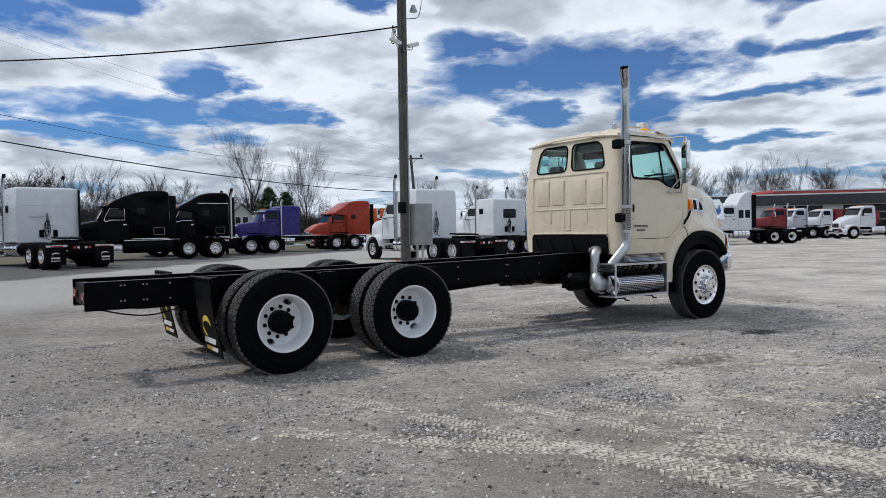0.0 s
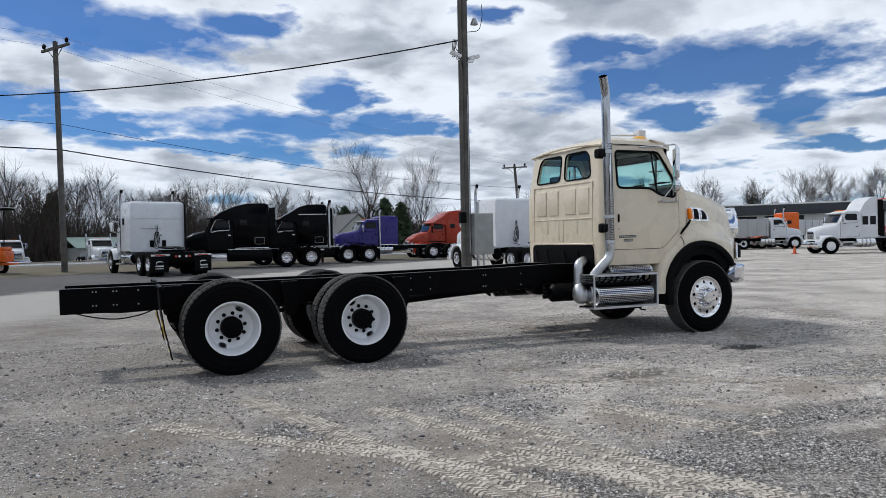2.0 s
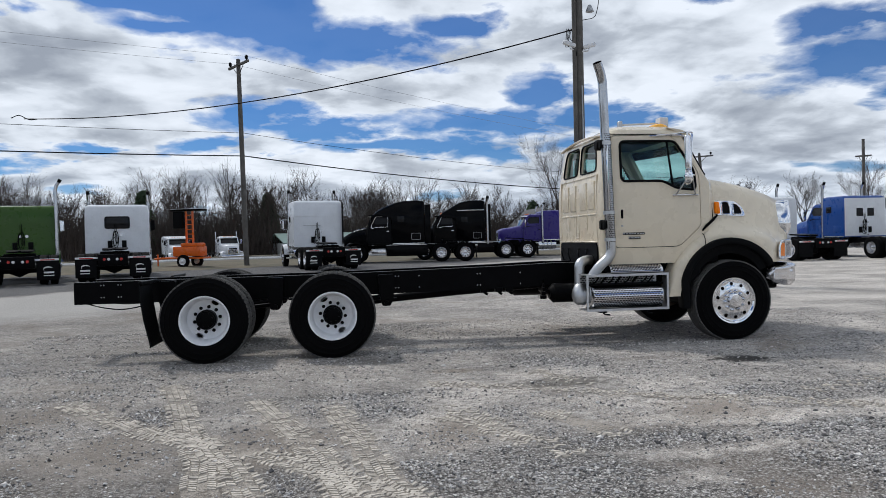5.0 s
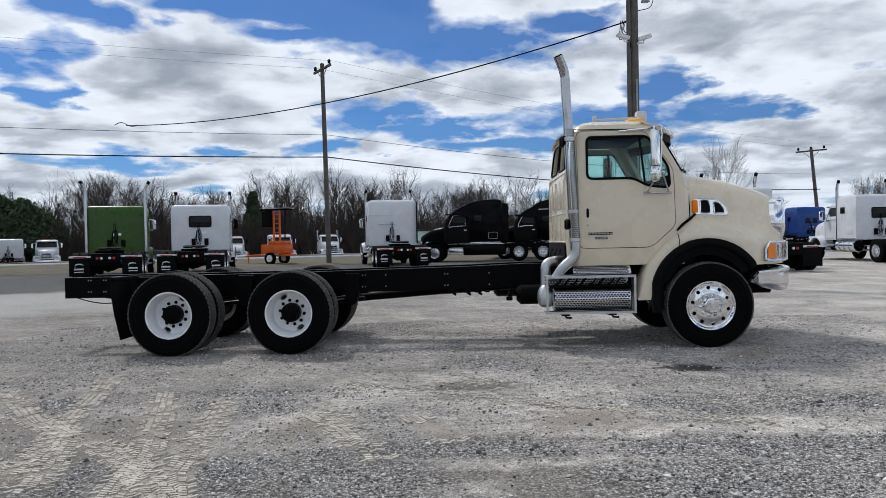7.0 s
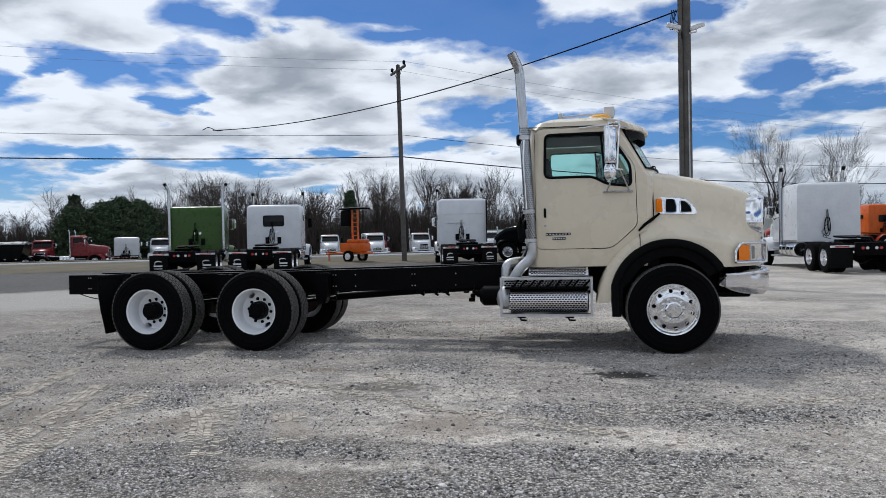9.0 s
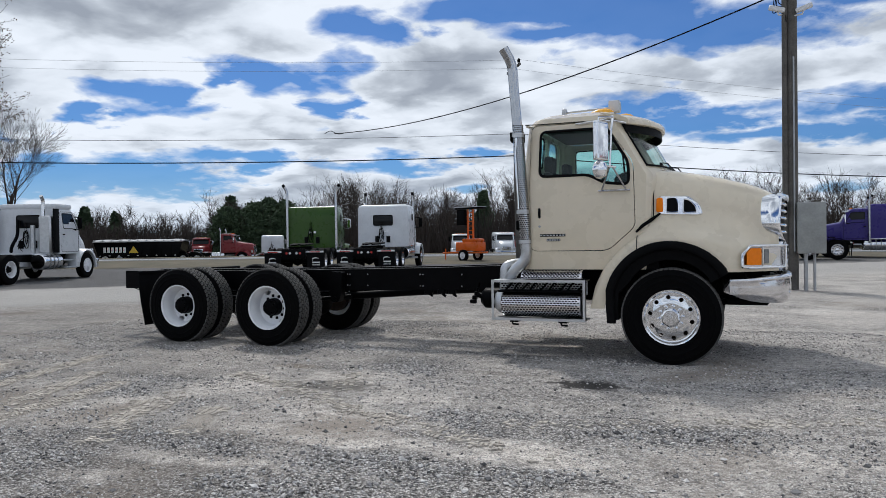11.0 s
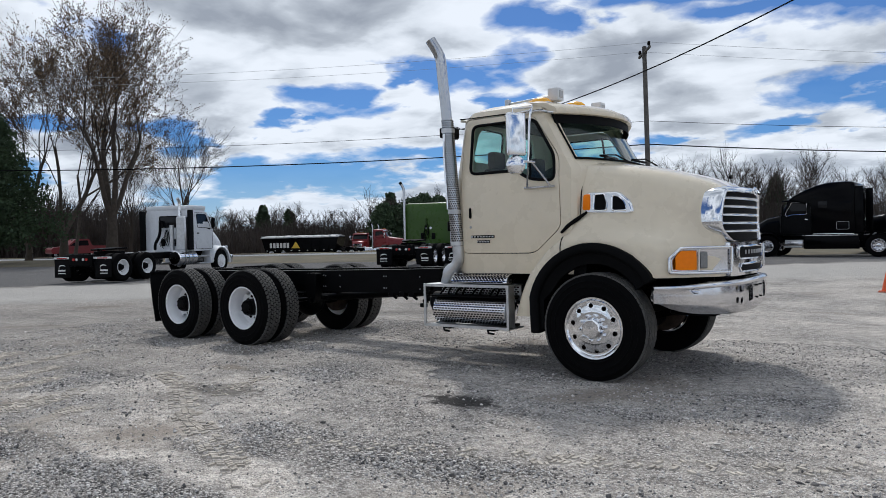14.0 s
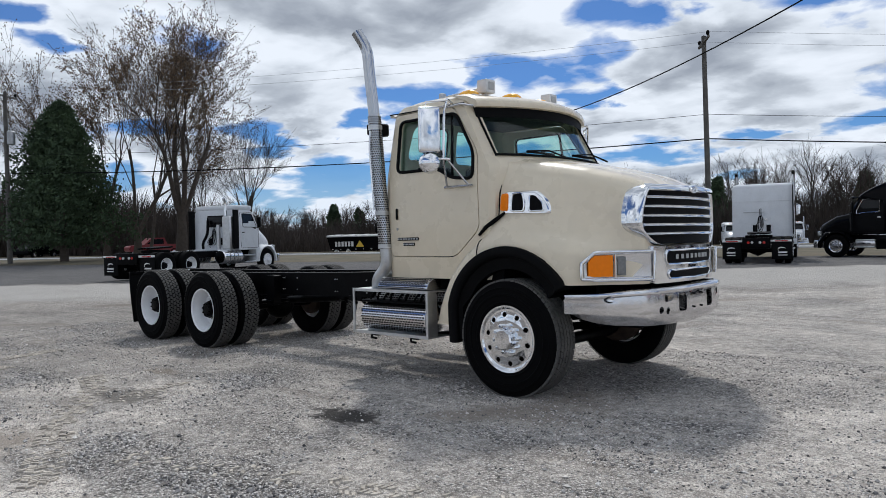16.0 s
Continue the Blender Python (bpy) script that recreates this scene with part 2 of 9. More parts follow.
def lathe(bm, prof, n=40, c=(0, 0, 0), close=False):
    """Turns (radius, y) points round the y axis through c."""
    c = Vector(c)
    rings = [[bm.verts.new(c + Vector((r * math.sin(2 * math.pi * k / n), y, r * math.cos(2 * math.pi * k / n)))) for k in range(n)] for r, y in prof]
    pairs = list(zip(rings, rings[1:])) + ([(rings[-1], rings[0])] if close else [])
    for a, b in pairs:
        for k in range(n):
            bm.faces.new((a[k], b[k], b[(k + 1) % n], a[(k + 1) % n]))
    return rings


def loft(bm, rings, cap=True, ring=True):
    vs = [[bm.verts.new(p) for p in r] for r in rings]
    n = len(vs[0])
    for a, b in zip(vs, vs[1:]):
        for k in range(n if ring else n - 1):
            bm.faces.new((a[k], a[(k + 1) % n], b[(k + 1) % n], b[k]))
    if cap:
        bm.faces.new(vs[0][::-1])
        bm.faces.new(vs[-1])
    return vs


def prism(bm, poly, axis, a, b):
    """Extrudes a flat outline along an axis from a to b."""
    def at(u, v, w):
        return Vector({"x": (w, u, v), "y": (u, w, v), "z": (u, v, w)}[axis])
    v0 = [bm.verts.new(at(u, v, a)) for u, v in poly]
    v1 = [bm.verts.new(at(u, v, b)) for u, v in poly]
    n = len(poly)
    bm.faces.new(v0)
    bm.faces.new(v1[::-1])
    for k in range(n):
        bm.faces.new((v0[k], v1[k], v1[(k + 1) % n], v0[(k + 1) % n]))


def rounded(poly, r, n=4):
    """Rounds the corners of a flat outline."""
    out = []
    m = len(poly)
    for i in range(m):
        a, b, c = (Vector(poly[(i + j) % m]) for j in (-1, 0, 1))
        u, w = a - b, c - b
        k = min(r, u.length * 0.45, w.length * 0.45)
        s, e = b + u.normalized() * k, b + w.normalized() * k
        for q in range(n + 1):
            t = q / n
            out.append(tuple(s * (1 - t) ** 2 + b * 2 * t * (1 - t) + e * t * t))
    return out


def finish(bm, angle=38.0):
    bmesh.ops.recalc_face_normals(bm, faces=bm.faces)
    me = bpy.data.meshes.new("mesh")
    bm.to_mesh(me)
    bm.free()
    me.polygons.foreach_set("use_smooth", [True] * len(me.polygons))
    me.set_sharp_from_angle(angle=radians(angle))
    return me


def part(name, bm, material, parent=None, label="", angle=38.0):
    me = bm if isinstance(bm, bpy.types.Mesh) else finish(bm, angle)
    if not me.materials:
        me.materials.append(material)
    ob = new(name, me)
    ob.parent = parent
    if label:
        ob["label"] = label
    return ob


def thing(name, label, category, group="", at=None):
    e = new(name)
    e.empty_display_size = 0.2
    if at is not None:
        e.matrix_world = at
    return tagged(e, label, category, group)


def carve(bm, cutter, op="DIFFERENCE"):
    """The mesh of one bmesh cut by (or met with) another."""
    obs = []
    for b in (bm, cutter):
        bmesh.ops.recalc_face_normals(b, faces=b.faces)
        me = bpy.data.meshes.new("tmp")
        b.to_mesh(me)
        obs.append(new("tmp", me))
    md = obs[0].modifiers.new("b", "BOOLEAN")
    md.operation, md.object, md.solver = op, obs[1], "EXACT"
    bpy.context.view_layer.update()
    me = bpy.data.meshes.new_from_object(obs[0].evaluated_get(bpy.context.evaluated_depsgraph_get()))
    for o in obs:
        d = o.data
        bpy.data.objects.remove(o)
        bpy.data.meshes.remove(d)
    out = bmesh.new()
    out.from_mesh(me)
    bpy.data.meshes.remove(me)
    return out


def smooth(a, b, x):
    t = min(1.0, max(0.0, (x - a) / (b - a)))
    return t * t * (3 - 2 * t)


def interp(x, table):
    if x <= table[0][0]:
        return table[0][1]
    for (a, va), (b, vb) in zip(table, table[1:]):
        if x <= b:
            return va + (vb - va) * (x - a) / (b - a)
    return table[-1][1]

# ---- ground ----


def rise(x, y):
    """Height of the yard: level round the truck, a little higher towards the road."""
    s = -0.66 * x + 0.745 * y
    return 0.17 * (0.6 + 0.4 * smooth(6, 20, y)) * smooth(5, 24, s) * (1 - 0.6 * smooth(2, 16, x)) + 0.15 * smooth(28, 44, s) - 0.85 * smooth(20, 34, -0.431 * (x + 11.0) + 0.902 * (y - 30.0))


def ground_height(x, y):
    near = 1 - smooth(18, 40, math.hypot(x + 2, y + 2))
    v = Vector((x, y, 0))
    dip = noise.noise(v * 0.35) * 0.018 + noise.noise(v * 1.3 + Vector((5, 2, 0))) * 0.010 + noise.noise(v * 3.7) * 0.005
    clear = 1.0
    for cx, cy in ((0, -1.05), (0, 1.05), (-6, -1.0), (-6, 1.0)):
        clear = min(clear, smooth(0.5, 1.6, math.hypot((x - cx) * (1 if cx == 0 else 0.6), y - cy)))
    return rise(x, y) + dip * near * clear


def graded(a, b, fine_a, fine_b, step, far):
    """Coordinates, close together in the middle and ever wider outside."""
    mid = list(np.arange(fine_a, fine_b, step))
    out, s, v = [], step, fine_b
    while v < b:
        out.append(v)
        s *= 1.17
        v += min(s, far)
    low, s, v = [], step, fine_a
    while v > a:
        s *= 1.17
        v -= min(s, far)
        low.append(v)
    return low[::-1] + mid + out + [b]


# lie of the yard's surface: centre, turn (degrees), half length, half width
GRAVEL_BEDS = [(-3.2, -5.38, -3, 1.25, 0.22), (-1.5, -5.45, 0, 1.0, 0.28), (-3.75, -5.95, -30, 0.62, 0.33), (-1.7, -6.1, 0, 0.85, 0.33), (-4.95, -3.85, -15, 0.62, 0.55), (-5.48, -5.76, 0, 0.22, 0.34), (-6.62, -3.8, -16, 0.36, 0.42),
               (-4.5, -5.78, -10, 0.3, 0.32), (-1.45, -4.3, -5, 0.65, 0.5), (-0.4, -5.3, 20, 0.7, 0.22), (-2.7, -2.2, 14, 0.5, 0.6), (0.1, -4.05, 14, 0.65, 0.36), (-7.4, -5.6, -30, 0.5, 0.4)]
BROWN_BEDS = [(-6.75, -4.65, -20, 0.3, 0.5), (-5.75, -4.78, -6, 0.17, 0.45), (-4.3, -4.85, -10, 0.26, 0.36), (-7.8, -3.75, -31, 0.4, 0.75), (-6.7, -5.05, -40, 0.35, 0.26), (-2.12, -4.65, 20, 0.42, 0.3), (-8.6, -5.0, -20, 0.8, 0.5)]
PALE_BEDS = [(-2.77, -5.70, 0, 0.55, 0.12), (-2.0, -4.93, -3, 1.0, 0.17), (-2.6, -4.35, -32, 0.7, 0.2), (-2.95, -2.75, -90, 0.5, 0.4), (-3.8, -3.63, -3, 0.62, 0.17), (-3.12, -6.12, -10, 0.3, 0.13), (-0.7, -4.84, -20, 0.9, 0.11), (-4.2, -4.8, -50, 0.8, 0.13)]


def in_bed(x, y, beds):
    """How deep a place lies in any of the beds: 1 at the middle, 0 at the rim."""
    best = 0.0
    for cx, cy, a, u, w in beds:
        if abs(x - cx) + abs(y - cy) < 2.2:
            c, n = math.cos(radians(a)), math.sin(radians(a))
            best = max(best, 1 - math.hypot(((x - cx) * c + (y - cy) * n) / u, ((y - cy) * c - (x - cx) * n) / w))
    return best


def bed_mask(nt, at, beds, rim=1.1):
    """The same beds as a mask, 1 inside and 0 out, with ragged rims."""
    near = None
    for cx, cy, a, u, w in beds:
        mp = nt.nodes.new("ShaderNodeMapping")
        mp.vector_type = "TEXTURE"
        mp.inputs["Location"].default_value = (cx, cy, 0)
        mp.inputs["Rotation"].default_value = (0, 0, radians(a))
        mp.inputs["Scale"].default_value = (u, w, 50)
        nt.links.new(at, mp.inputs[0])
        d = nt.nodes.new("ShaderNodeVectorMath")
        d.operation = "LENGTH"
        nt.links.new(mp.outputs[0], d.inputs[0])
        near = d.outputs["Value"] if near is None else math_node(nt, "MINIMUM", near, d.outputs["Value"])
    return math_node(nt, "DIVIDE", math_node(nt, "SUBTRACT", 1.0 + rim * 0.5, near), rim, True)


def ground_material():
    m = bpy.data.materials.new("gravel_yard")
    m.use_nodes = True
    nt = m.node_tree
    b = nt.nodes["Principled BSDF"]
    tc = nt.nodes.new("ShaderNodeTexCoord")
    o = tc.outputs["Object"]
    # stretched coordinates: scrapes and wheel marks along the driving direction
    mp = nt.nodes.new("ShaderNodeMapping")
    mp.inputs["Rotation"].default_value = (0, 0, radians(-20))
    mp.inputs["Scale"].default_value = (0.3, 1.5, 1)
    nt.links.new(o, mp.inputs[0])
    patch = noise_node(nt, o, 0.6, 8, 0.62, 0.7)
    streak = noise_node(nt, mp.outputs[0], 1.0, 8, 0.65, 1.0)
    # windrows of stone that lie across, thrown up by wheels turning in from the road
    mp2 = nt.nodes.new("ShaderNodeMapping")
    mp2.inputs["Rotation"].default_value = (0, 0, radians(66))
    mp2.inputs["Scale"].default_value = (0.28, 1.7, 1)
    nt.links.new(o, mp2.inputs[0])
    streak = math_node(nt, "ADD", math_node(nt, "MULTIPLY", streak, 0.6), math_node(nt, "MULTIPLY", noise_node(nt, mp2.outputs[0], 1.0, 8, 0.65, 0.8), 0.4))
    blot = noise_node(nt, o, 9.0, 6, 0.7, 0.3)
    stone = nt.nodes.new("ShaderNodeTexVoronoi")
    nt.links.new(o, stone.inputs["Vector"])
    stone.inputs["Scale"].default_value = 46
    stone2 = nt.nodes.new("ShaderNodeTexVoronoi")
    nt.links.new(o, stone2.inputs["Vector"])
    stone2.inputs["Scale"].default_value = 100
    grit = noise_node(nt, o, 120, 4, 0.75)
    mixv = math_node(nt, "ADD", math_node(nt, "MULTIPLY", patch, 0.45), math_node(nt, "MULTIPLY", streak, 0.45))
    mixv = math_node(nt, "ADD", mixv, math_node(nt, "MULTIPLY", blot, 0.18))
    # the stones lie thick where nothing drives
    oy = nt.nodes.new("ShaderNodeSeparateXYZ")
    nt.links.new(o, oy.inputs[0])
    heap = math_node(nt, "DIVIDE", math_node(nt, "SUBTRACT", -4.6, math_node(nt, "ADD", oy.outputs[1], math_node(nt, "MULTIPLY", streak, 1.2))), 1.4, True)
    mixv = math_node(nt, "SUBTRACT", mixv, math_node(nt, "MULTIPLY", heap, 0.11))
    # beds of loose stone, brown earth and pale dust, their rims drawn out by noise
    warp = nt.nodes.new("ShaderNodeTexNoise")
    nt.links.new(o, warp.inputs["Vector"])
    warp.inputs["Scale"].default_value, warp.inputs["Detail"].default_value, warp.inputs["Roughness"].default_value = 1.6, 7, 0.68
    drawn = nt.nodes.new("ShaderNodeVectorMath")
    drawn.operation = "MULTIPLY_ADD"
    nt.links.new(warp.outputs["Color"], drawn.inputs[0])
    drawn.inputs[1].default_value = (1.1, 0.8, 0)
    shift = nt.nodes.new("ShaderNodeVectorMath")
    shift.operation = "SUBTRACT"
    nt.links.new(o, shift.inputs[0])
    shift.inputs[1].default_value = (0.55, 0.4, 0)
    nt.links.new(shift.outputs[0], drawn.inputs[2])
    stony, brownish, pale = (bed_mask(nt, drawn.outputs[0], beds) for beds in (GRAVEL_BEDS, BROWN_BEDS, PALE_BEDS))
    mixv = math_node(nt, "SUBTRACT", mixv, math_node(nt, "MULTIPLY", stony, 0.11))
    mixv = math_node(nt, "ADD", mixv, math_node(nt, "MULTIPLY", math_node(nt, "MAXIMUM", pale, brownish), 0.14))
    bare = ramp(nt, mixv, [(0.45, (0, 0, 0)), (0.63, (1, 1, 1))])
    sep = nt.nodes.new("ShaderNodeSeparateColor")
    nt.links.new(stone.outputs["Color"], sep.inputs[0])
    sep2 = nt.nodes.new("ShaderNodeSeparateColor")
    nt.links.new(stone2.outputs["Color"], sep2.inputs[0])
    st = math_node(nt, "ADD", math_node(nt, "MULTIPLY", sep.outputs[0], 0.66), math_node(nt, "MULTIPLY", sep2.outputs[0], 0.34))
    gravel = ramp(nt, st, [(0.16, (0.13, 0.127, 0.128)), (0.46, (0.82, 0.78, 0.735)), (0.82, (0.98, 0.95, 0.91))])
    # shade between the stones, painted as darker colour towards each cell's rim
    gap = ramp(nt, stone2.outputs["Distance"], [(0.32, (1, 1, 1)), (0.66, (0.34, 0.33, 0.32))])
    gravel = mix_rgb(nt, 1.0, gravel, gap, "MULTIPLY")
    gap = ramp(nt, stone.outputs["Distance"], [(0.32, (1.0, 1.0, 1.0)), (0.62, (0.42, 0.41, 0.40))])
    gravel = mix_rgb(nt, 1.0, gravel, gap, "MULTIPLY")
    dust = ramp(nt, math_node(nt, "ADD", math_node(nt, "MULTIPLY", grit, 0.6), math_node(nt, "MULTIPLY", blot, 0.4)), [(0.42, (0.31, 0.275, 0.24)), (0.5, (0.63, 0.575, 0.515)), (0.58, (0.88, 0.825, 0.755))])
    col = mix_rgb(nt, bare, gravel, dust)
    speck = ramp(nt, sep2.outputs[1], [(0.72, (0, 0, 0)), (0.80, (1, 1, 1))])
    col = mix_rgb(nt, math_node(nt, "MULTIPLY", speck, math_node(nt, "MULTIPLY", bare, 0.7)), col, (0.12, 0.112, 0.104))
    brown = ramp(nt, noise_node(nt, o, 0.45, 6, 0.6, 0.6), [(0.54, (0, 0, 0)), (0.66, (1, 1, 1))])
    brown = math_node(nt, "MULTIPLY", brown, math_node(nt, "SUBTRACT", 1.0, math_node(nt, "MAXIMUM", stony, pale)))
    col = mix_rgb(nt, math_node(nt, "MULTIPLY", math_node(nt, "MAXIMUM", brown, brownish), 0.8), col, mix_rgb(nt, grit, (0.15, 0.125, 0.10), (0.40, 0.345, 0.29)))
    # darker, coarser gravel on the west of the yard
    ex = nt.nodes.new("ShaderNodeSeparateXYZ")
    nt.links.new(o, ex.inputs[0])
    west = math_node(nt, "ADD", ex.outputs[0], math_node(nt, "MULTIPLY", math_node(nt, "SUBTRACT", patch, 0.5), 9.0))
    west = math_node(nt, "DIVIDE", math_node(nt, "SUBTRACT", -1.0, west), 5.0, True)
    col = mix_rgb(nt, math_node(nt, "MULTIPLY", west, 0.44), col, (0.13, 0.118, 0.104))
    # packed pale dust on the open side of the yard
    east = math_node(nt, "ADD", math_node(nt, "ADD", ex.outputs[0], math_node(nt, "MULTIPLY", ex.outputs[1], 0.25)), math_node(nt, "MULTIPLY", math_node(nt, "SUBTRACT", patch, 0.5), 7.0))
    east = math_node(nt, "DIVIDE", math_node(nt, "SUBTRACT", east, 2.0), 5.0, True)
    packed = ramp(nt, math_node(nt, "ADD", math_node(nt, "MULTIPLY", grit, 0.4), math_node(nt, "MULTIPLY", patch, 0.6)), [(0.40, (0.37, 0.34, 0.305)), (0.60, (0.70, 0.655, 0.595))])
    col = mix_rgb(nt, math_node(nt, "MULTIPLY", east, 0.7), col, packed)
    # strip of coarse dark gravel between the yard and the lane
    along = math_node(nt, "ADD", math_node(nt, "SUBTRACT", ex.outputs[1], math_node(nt, "MULTIPLY", ex.outputs[0], 0.27)), math_node(nt, "MULTIPLY", math_node(nt, "SUBTRACT", patch, 0.5), 6.0))
    strip = math_node(nt, "MULTIPLY", math_node(nt, "DIVIDE", math_node(nt, "SUBTRACT", along, 4.6), 2.5, True), math_node(nt, "DIVIDE", math_node(nt, "SUBTRACT", 17.2, along), 0.8, True))
    strip = math_node(nt, "MULTIPLY", strip, math_node(nt, "DIVIDE", math_node(nt, "ADD", ex.outputs[0], 6.0), 3.0, True))
    strip = math_node(nt, "MULTIPLY", strip, math_node(nt, "DIVIDE", math_node(nt, "SUBTRACT", 9.0, ex.outputs[0]), 4.0, True))
    coarse = ramp(nt, math_node(nt, "ADD", math_node(nt, "MULTIPLY", grit, 0.5), math_node(nt, "MULTIPLY", blot, 0.5)), [(0.42, (0.144, 0.134, 0.122)), (0.58, (0.524, 0.497, 0.463))])
    col = mix_rgb(nt, math_node(nt, "MULTIPLY", strip, 0.2), col, coarse)
    # damp oil spots
    for cx, cy, sx, sy, c, k in ((-0.66, -2.53, 0.42, 0.25, (0.03, 0.028, 0.027), 0.95), (-3.0, -3.28, 0.6, 0.30, (0.12, 0.11, 0.095), 0.75), (-3.95, -2.45, 0.35, 0.15, (0.16, 0.125, 0.08), 0.5), (-1.6, -2.2, 0.6, 0.12, (0.13, 0.11, 0.09), 0.4)):
        vm = nt.nodes.new("ShaderNodeVectorMath")
        vm.operation = "SUBTRACT"
        nt.links.new(o, vm.inputs[0])
        vm.inputs[1].default_value = (cx, cy, 0)
        vs = nt.nodes.new("ShaderNodeVectorMath")
        vs.operation = "MULTIPLY"
        nt.links.new(vm.outputs[0], vs.inputs[0])
        vs.inputs[1].default_value = (1 / sx, 1 / sy, 0)
        ln = nt.nodes.new("ShaderNodeVectorMath")
        ln.operation = "LENGTH"
        nt.links.new(vs.outputs[0], ln.inputs[0])
        edge = math_node(nt, "ADD", ln.outputs["Value"], math_node(nt, "MULTIPLY", math_node(nt, "SUBTRACT", blot, 0.5), 1.5))
        spot = ramp(nt, edge, [(0.6, (1, 1, 1)), (1.0, (0, 0, 0))])
        col = mix_rgb(nt, math_node(nt, "MULTIPLY", spot, k), col, c)
    # light worn lane and dark paved stand, with ragged edges
    xyz = nt.nodes.new("ShaderNodeSeparateXYZ")
    nt.links.new(o, xyz.inputs[0])
    s = math_node(nt, "ADD", math_node(nt, "MULTIPLY", xyz.outputs[0], -0.66), math_node(nt, "MULTIPLY", xyz.outputs[1], 0.745))
    s = math_node(nt, "ADD", s, math_node(nt, "MULTIPLY", math_node(nt, "SUBTRACT", noise_node(nt, o, 0.8, 6, 0.6), 0.5), 2.4))
    def band(a0, a1, b0, b1):
        up = math_node(nt, "DIVIDE", math_node(nt, "SUBTRACT", s, a0), a1 - a0, True)
        dn = math_node(nt, "DIVIDE", math_node(nt, "SUBTRACT", b1, s), b1 - b0, True)
        return math_node(nt, "MULTIPLY", up, dn)
    lane = ramp(nt, grit, [(0.25, (0.362, 0.345, 0.320)), (0.75, (0.512, 0.491, 0.460))])
    tar = ramp(nt, st, [(0.1, (0.06, 0.06, 0.063)), (0.9, (0.14, 0.14, 0.143))])
    col = mix_rgb(nt, math_node(nt, "MULTIPLY", band(10.3, 12.4, 17.6, 18.6), 0.9), col, lane)
    col = mix_rgb(nt, math_node(nt, "MULTIPLY", band(17.8, 18.6, 60, 62), 0.85), col, tar)
    nt.links.new(col, b.inputs["Base Color"])
    b.inputs["Roughness"].default_value = 0.93
    b.inputs["Specular IOR Level"].default_value = 0.25
    h = math_node(nt, "ADD", math_node(nt, "MULTIPLY", stone.outputs["Distance"], -0.8), math_node(nt, "MULTIPLY", grit, 0.35))
    h = math_node(nt, "ADD", h, math_node(nt, "MULTIPLY", stone2.outputs["Distance"], -0.4))
    h = math_node(nt, "MULTIPLY", h, math_node(nt, "SUBTRACT", 1.1, math_node(nt, "MULTIPLY", bare, 0.6)))
    bn = nt.nodes.new("ShaderNodeBump")
    bn.inputs["Strength"].default_value, bn.inputs["Distance"].default_value = 0.6, 0.045
    nt.links.new(h, bn.inputs["Height"])
    nt.links.new(bn.outputs[0], b.inputs["Normal"])
    return m


def build_ground():
    xs = graded(-2500, 2500, -13, 9, 0.3, 260)
    ys = graded(-2500, 2500, -11, 12, 0.3, 260)
    nx = len(xs)
    vs = [(x, y, ground_height(x, y)) for y in ys for x in xs]
    fs = [(j * nx + i, j * nx + i + 1, (j + 1) * nx + i + 1, (j + 1) * nx + i) for j in range(len(ys) - 1) for i in range(nx - 1)]
    me = bpy.data.meshes.new("ground")
    me.from_pydata(vs, [], fs)
    me.polygons.foreach_set("use_smooth", [True] * len(fs))
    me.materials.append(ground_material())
    tagged(new("ground", me), "pale dusty gravel yard with scraped bare patches", "ground", kind="structure")


build_ground()


TRACKS = [([(-6.85, -2.5), (-6.55, -3.5), (-6.3, -4.4), (-6.02, -5.2), (-5.85, -6.2), (-5.7, -7.0)], 0.7), ([(-6.15, -4.55), (-5.85, -5.3), (-5.58, -6.1)], 0.6),
          ([(-5.9, -3.4), (-5.55, -4.4), (-5.25, -5.3), (-5.05, -6.2), (-4.95, -7.0)], 0.75), ([(-5.2, -3.74), (-5.0, -4.8), (-4.86, -5.8), (-4.54, -6.6)], 0.65), ([(-7.6, -3.2), (-6.58, -4.4), (-5.6, -5.2), (-5.1, -5.75), (-4.6, -6.4)], 0.7),
          ([(-4.3, -4.35), (-4.05, -4.75), (-3.81, -5.25)], 1.1), ([(-3.47, -4.4), (-3.15, -5.2)], 1.1), ([(-1.0, -4.2), (1.6, -3.3), (3.5, -2.2)], 0.3), ([(-3.15, -2.7), (-2.7, -3.6)], 0.4),
          ([(-4.3, -3.1), (-3.65, -3.3), (-3.1, -3.65), (-2.4, -4.1), (-1.5, -4.5), (-0.5, -5.0)], 0.5), ([(-4.25, -4.0), (-3.9, -4.8), (-3.6, -5.6)], 0.4)]


def bare_spot(x, y):
    """Swept clear of loose stones: the wheel tracks and the oil spot."""
    if (x + 0.66) ** 2 / 0.22 + (y + 2.53) ** 2 / 0.08 < 1:
        return True
    p = Vector((x, y))
    for line, st in TRACKS:
        for a, b in zip(line, line[1:]):
            a, b = Vector(a), Vector(b)
            k = max(0.0, min(1.0, (p - a).dot(b - a) / (b - a).length_squared))
            if (p - a - (b - a) * k).length < 0.17:
                return True
    return False


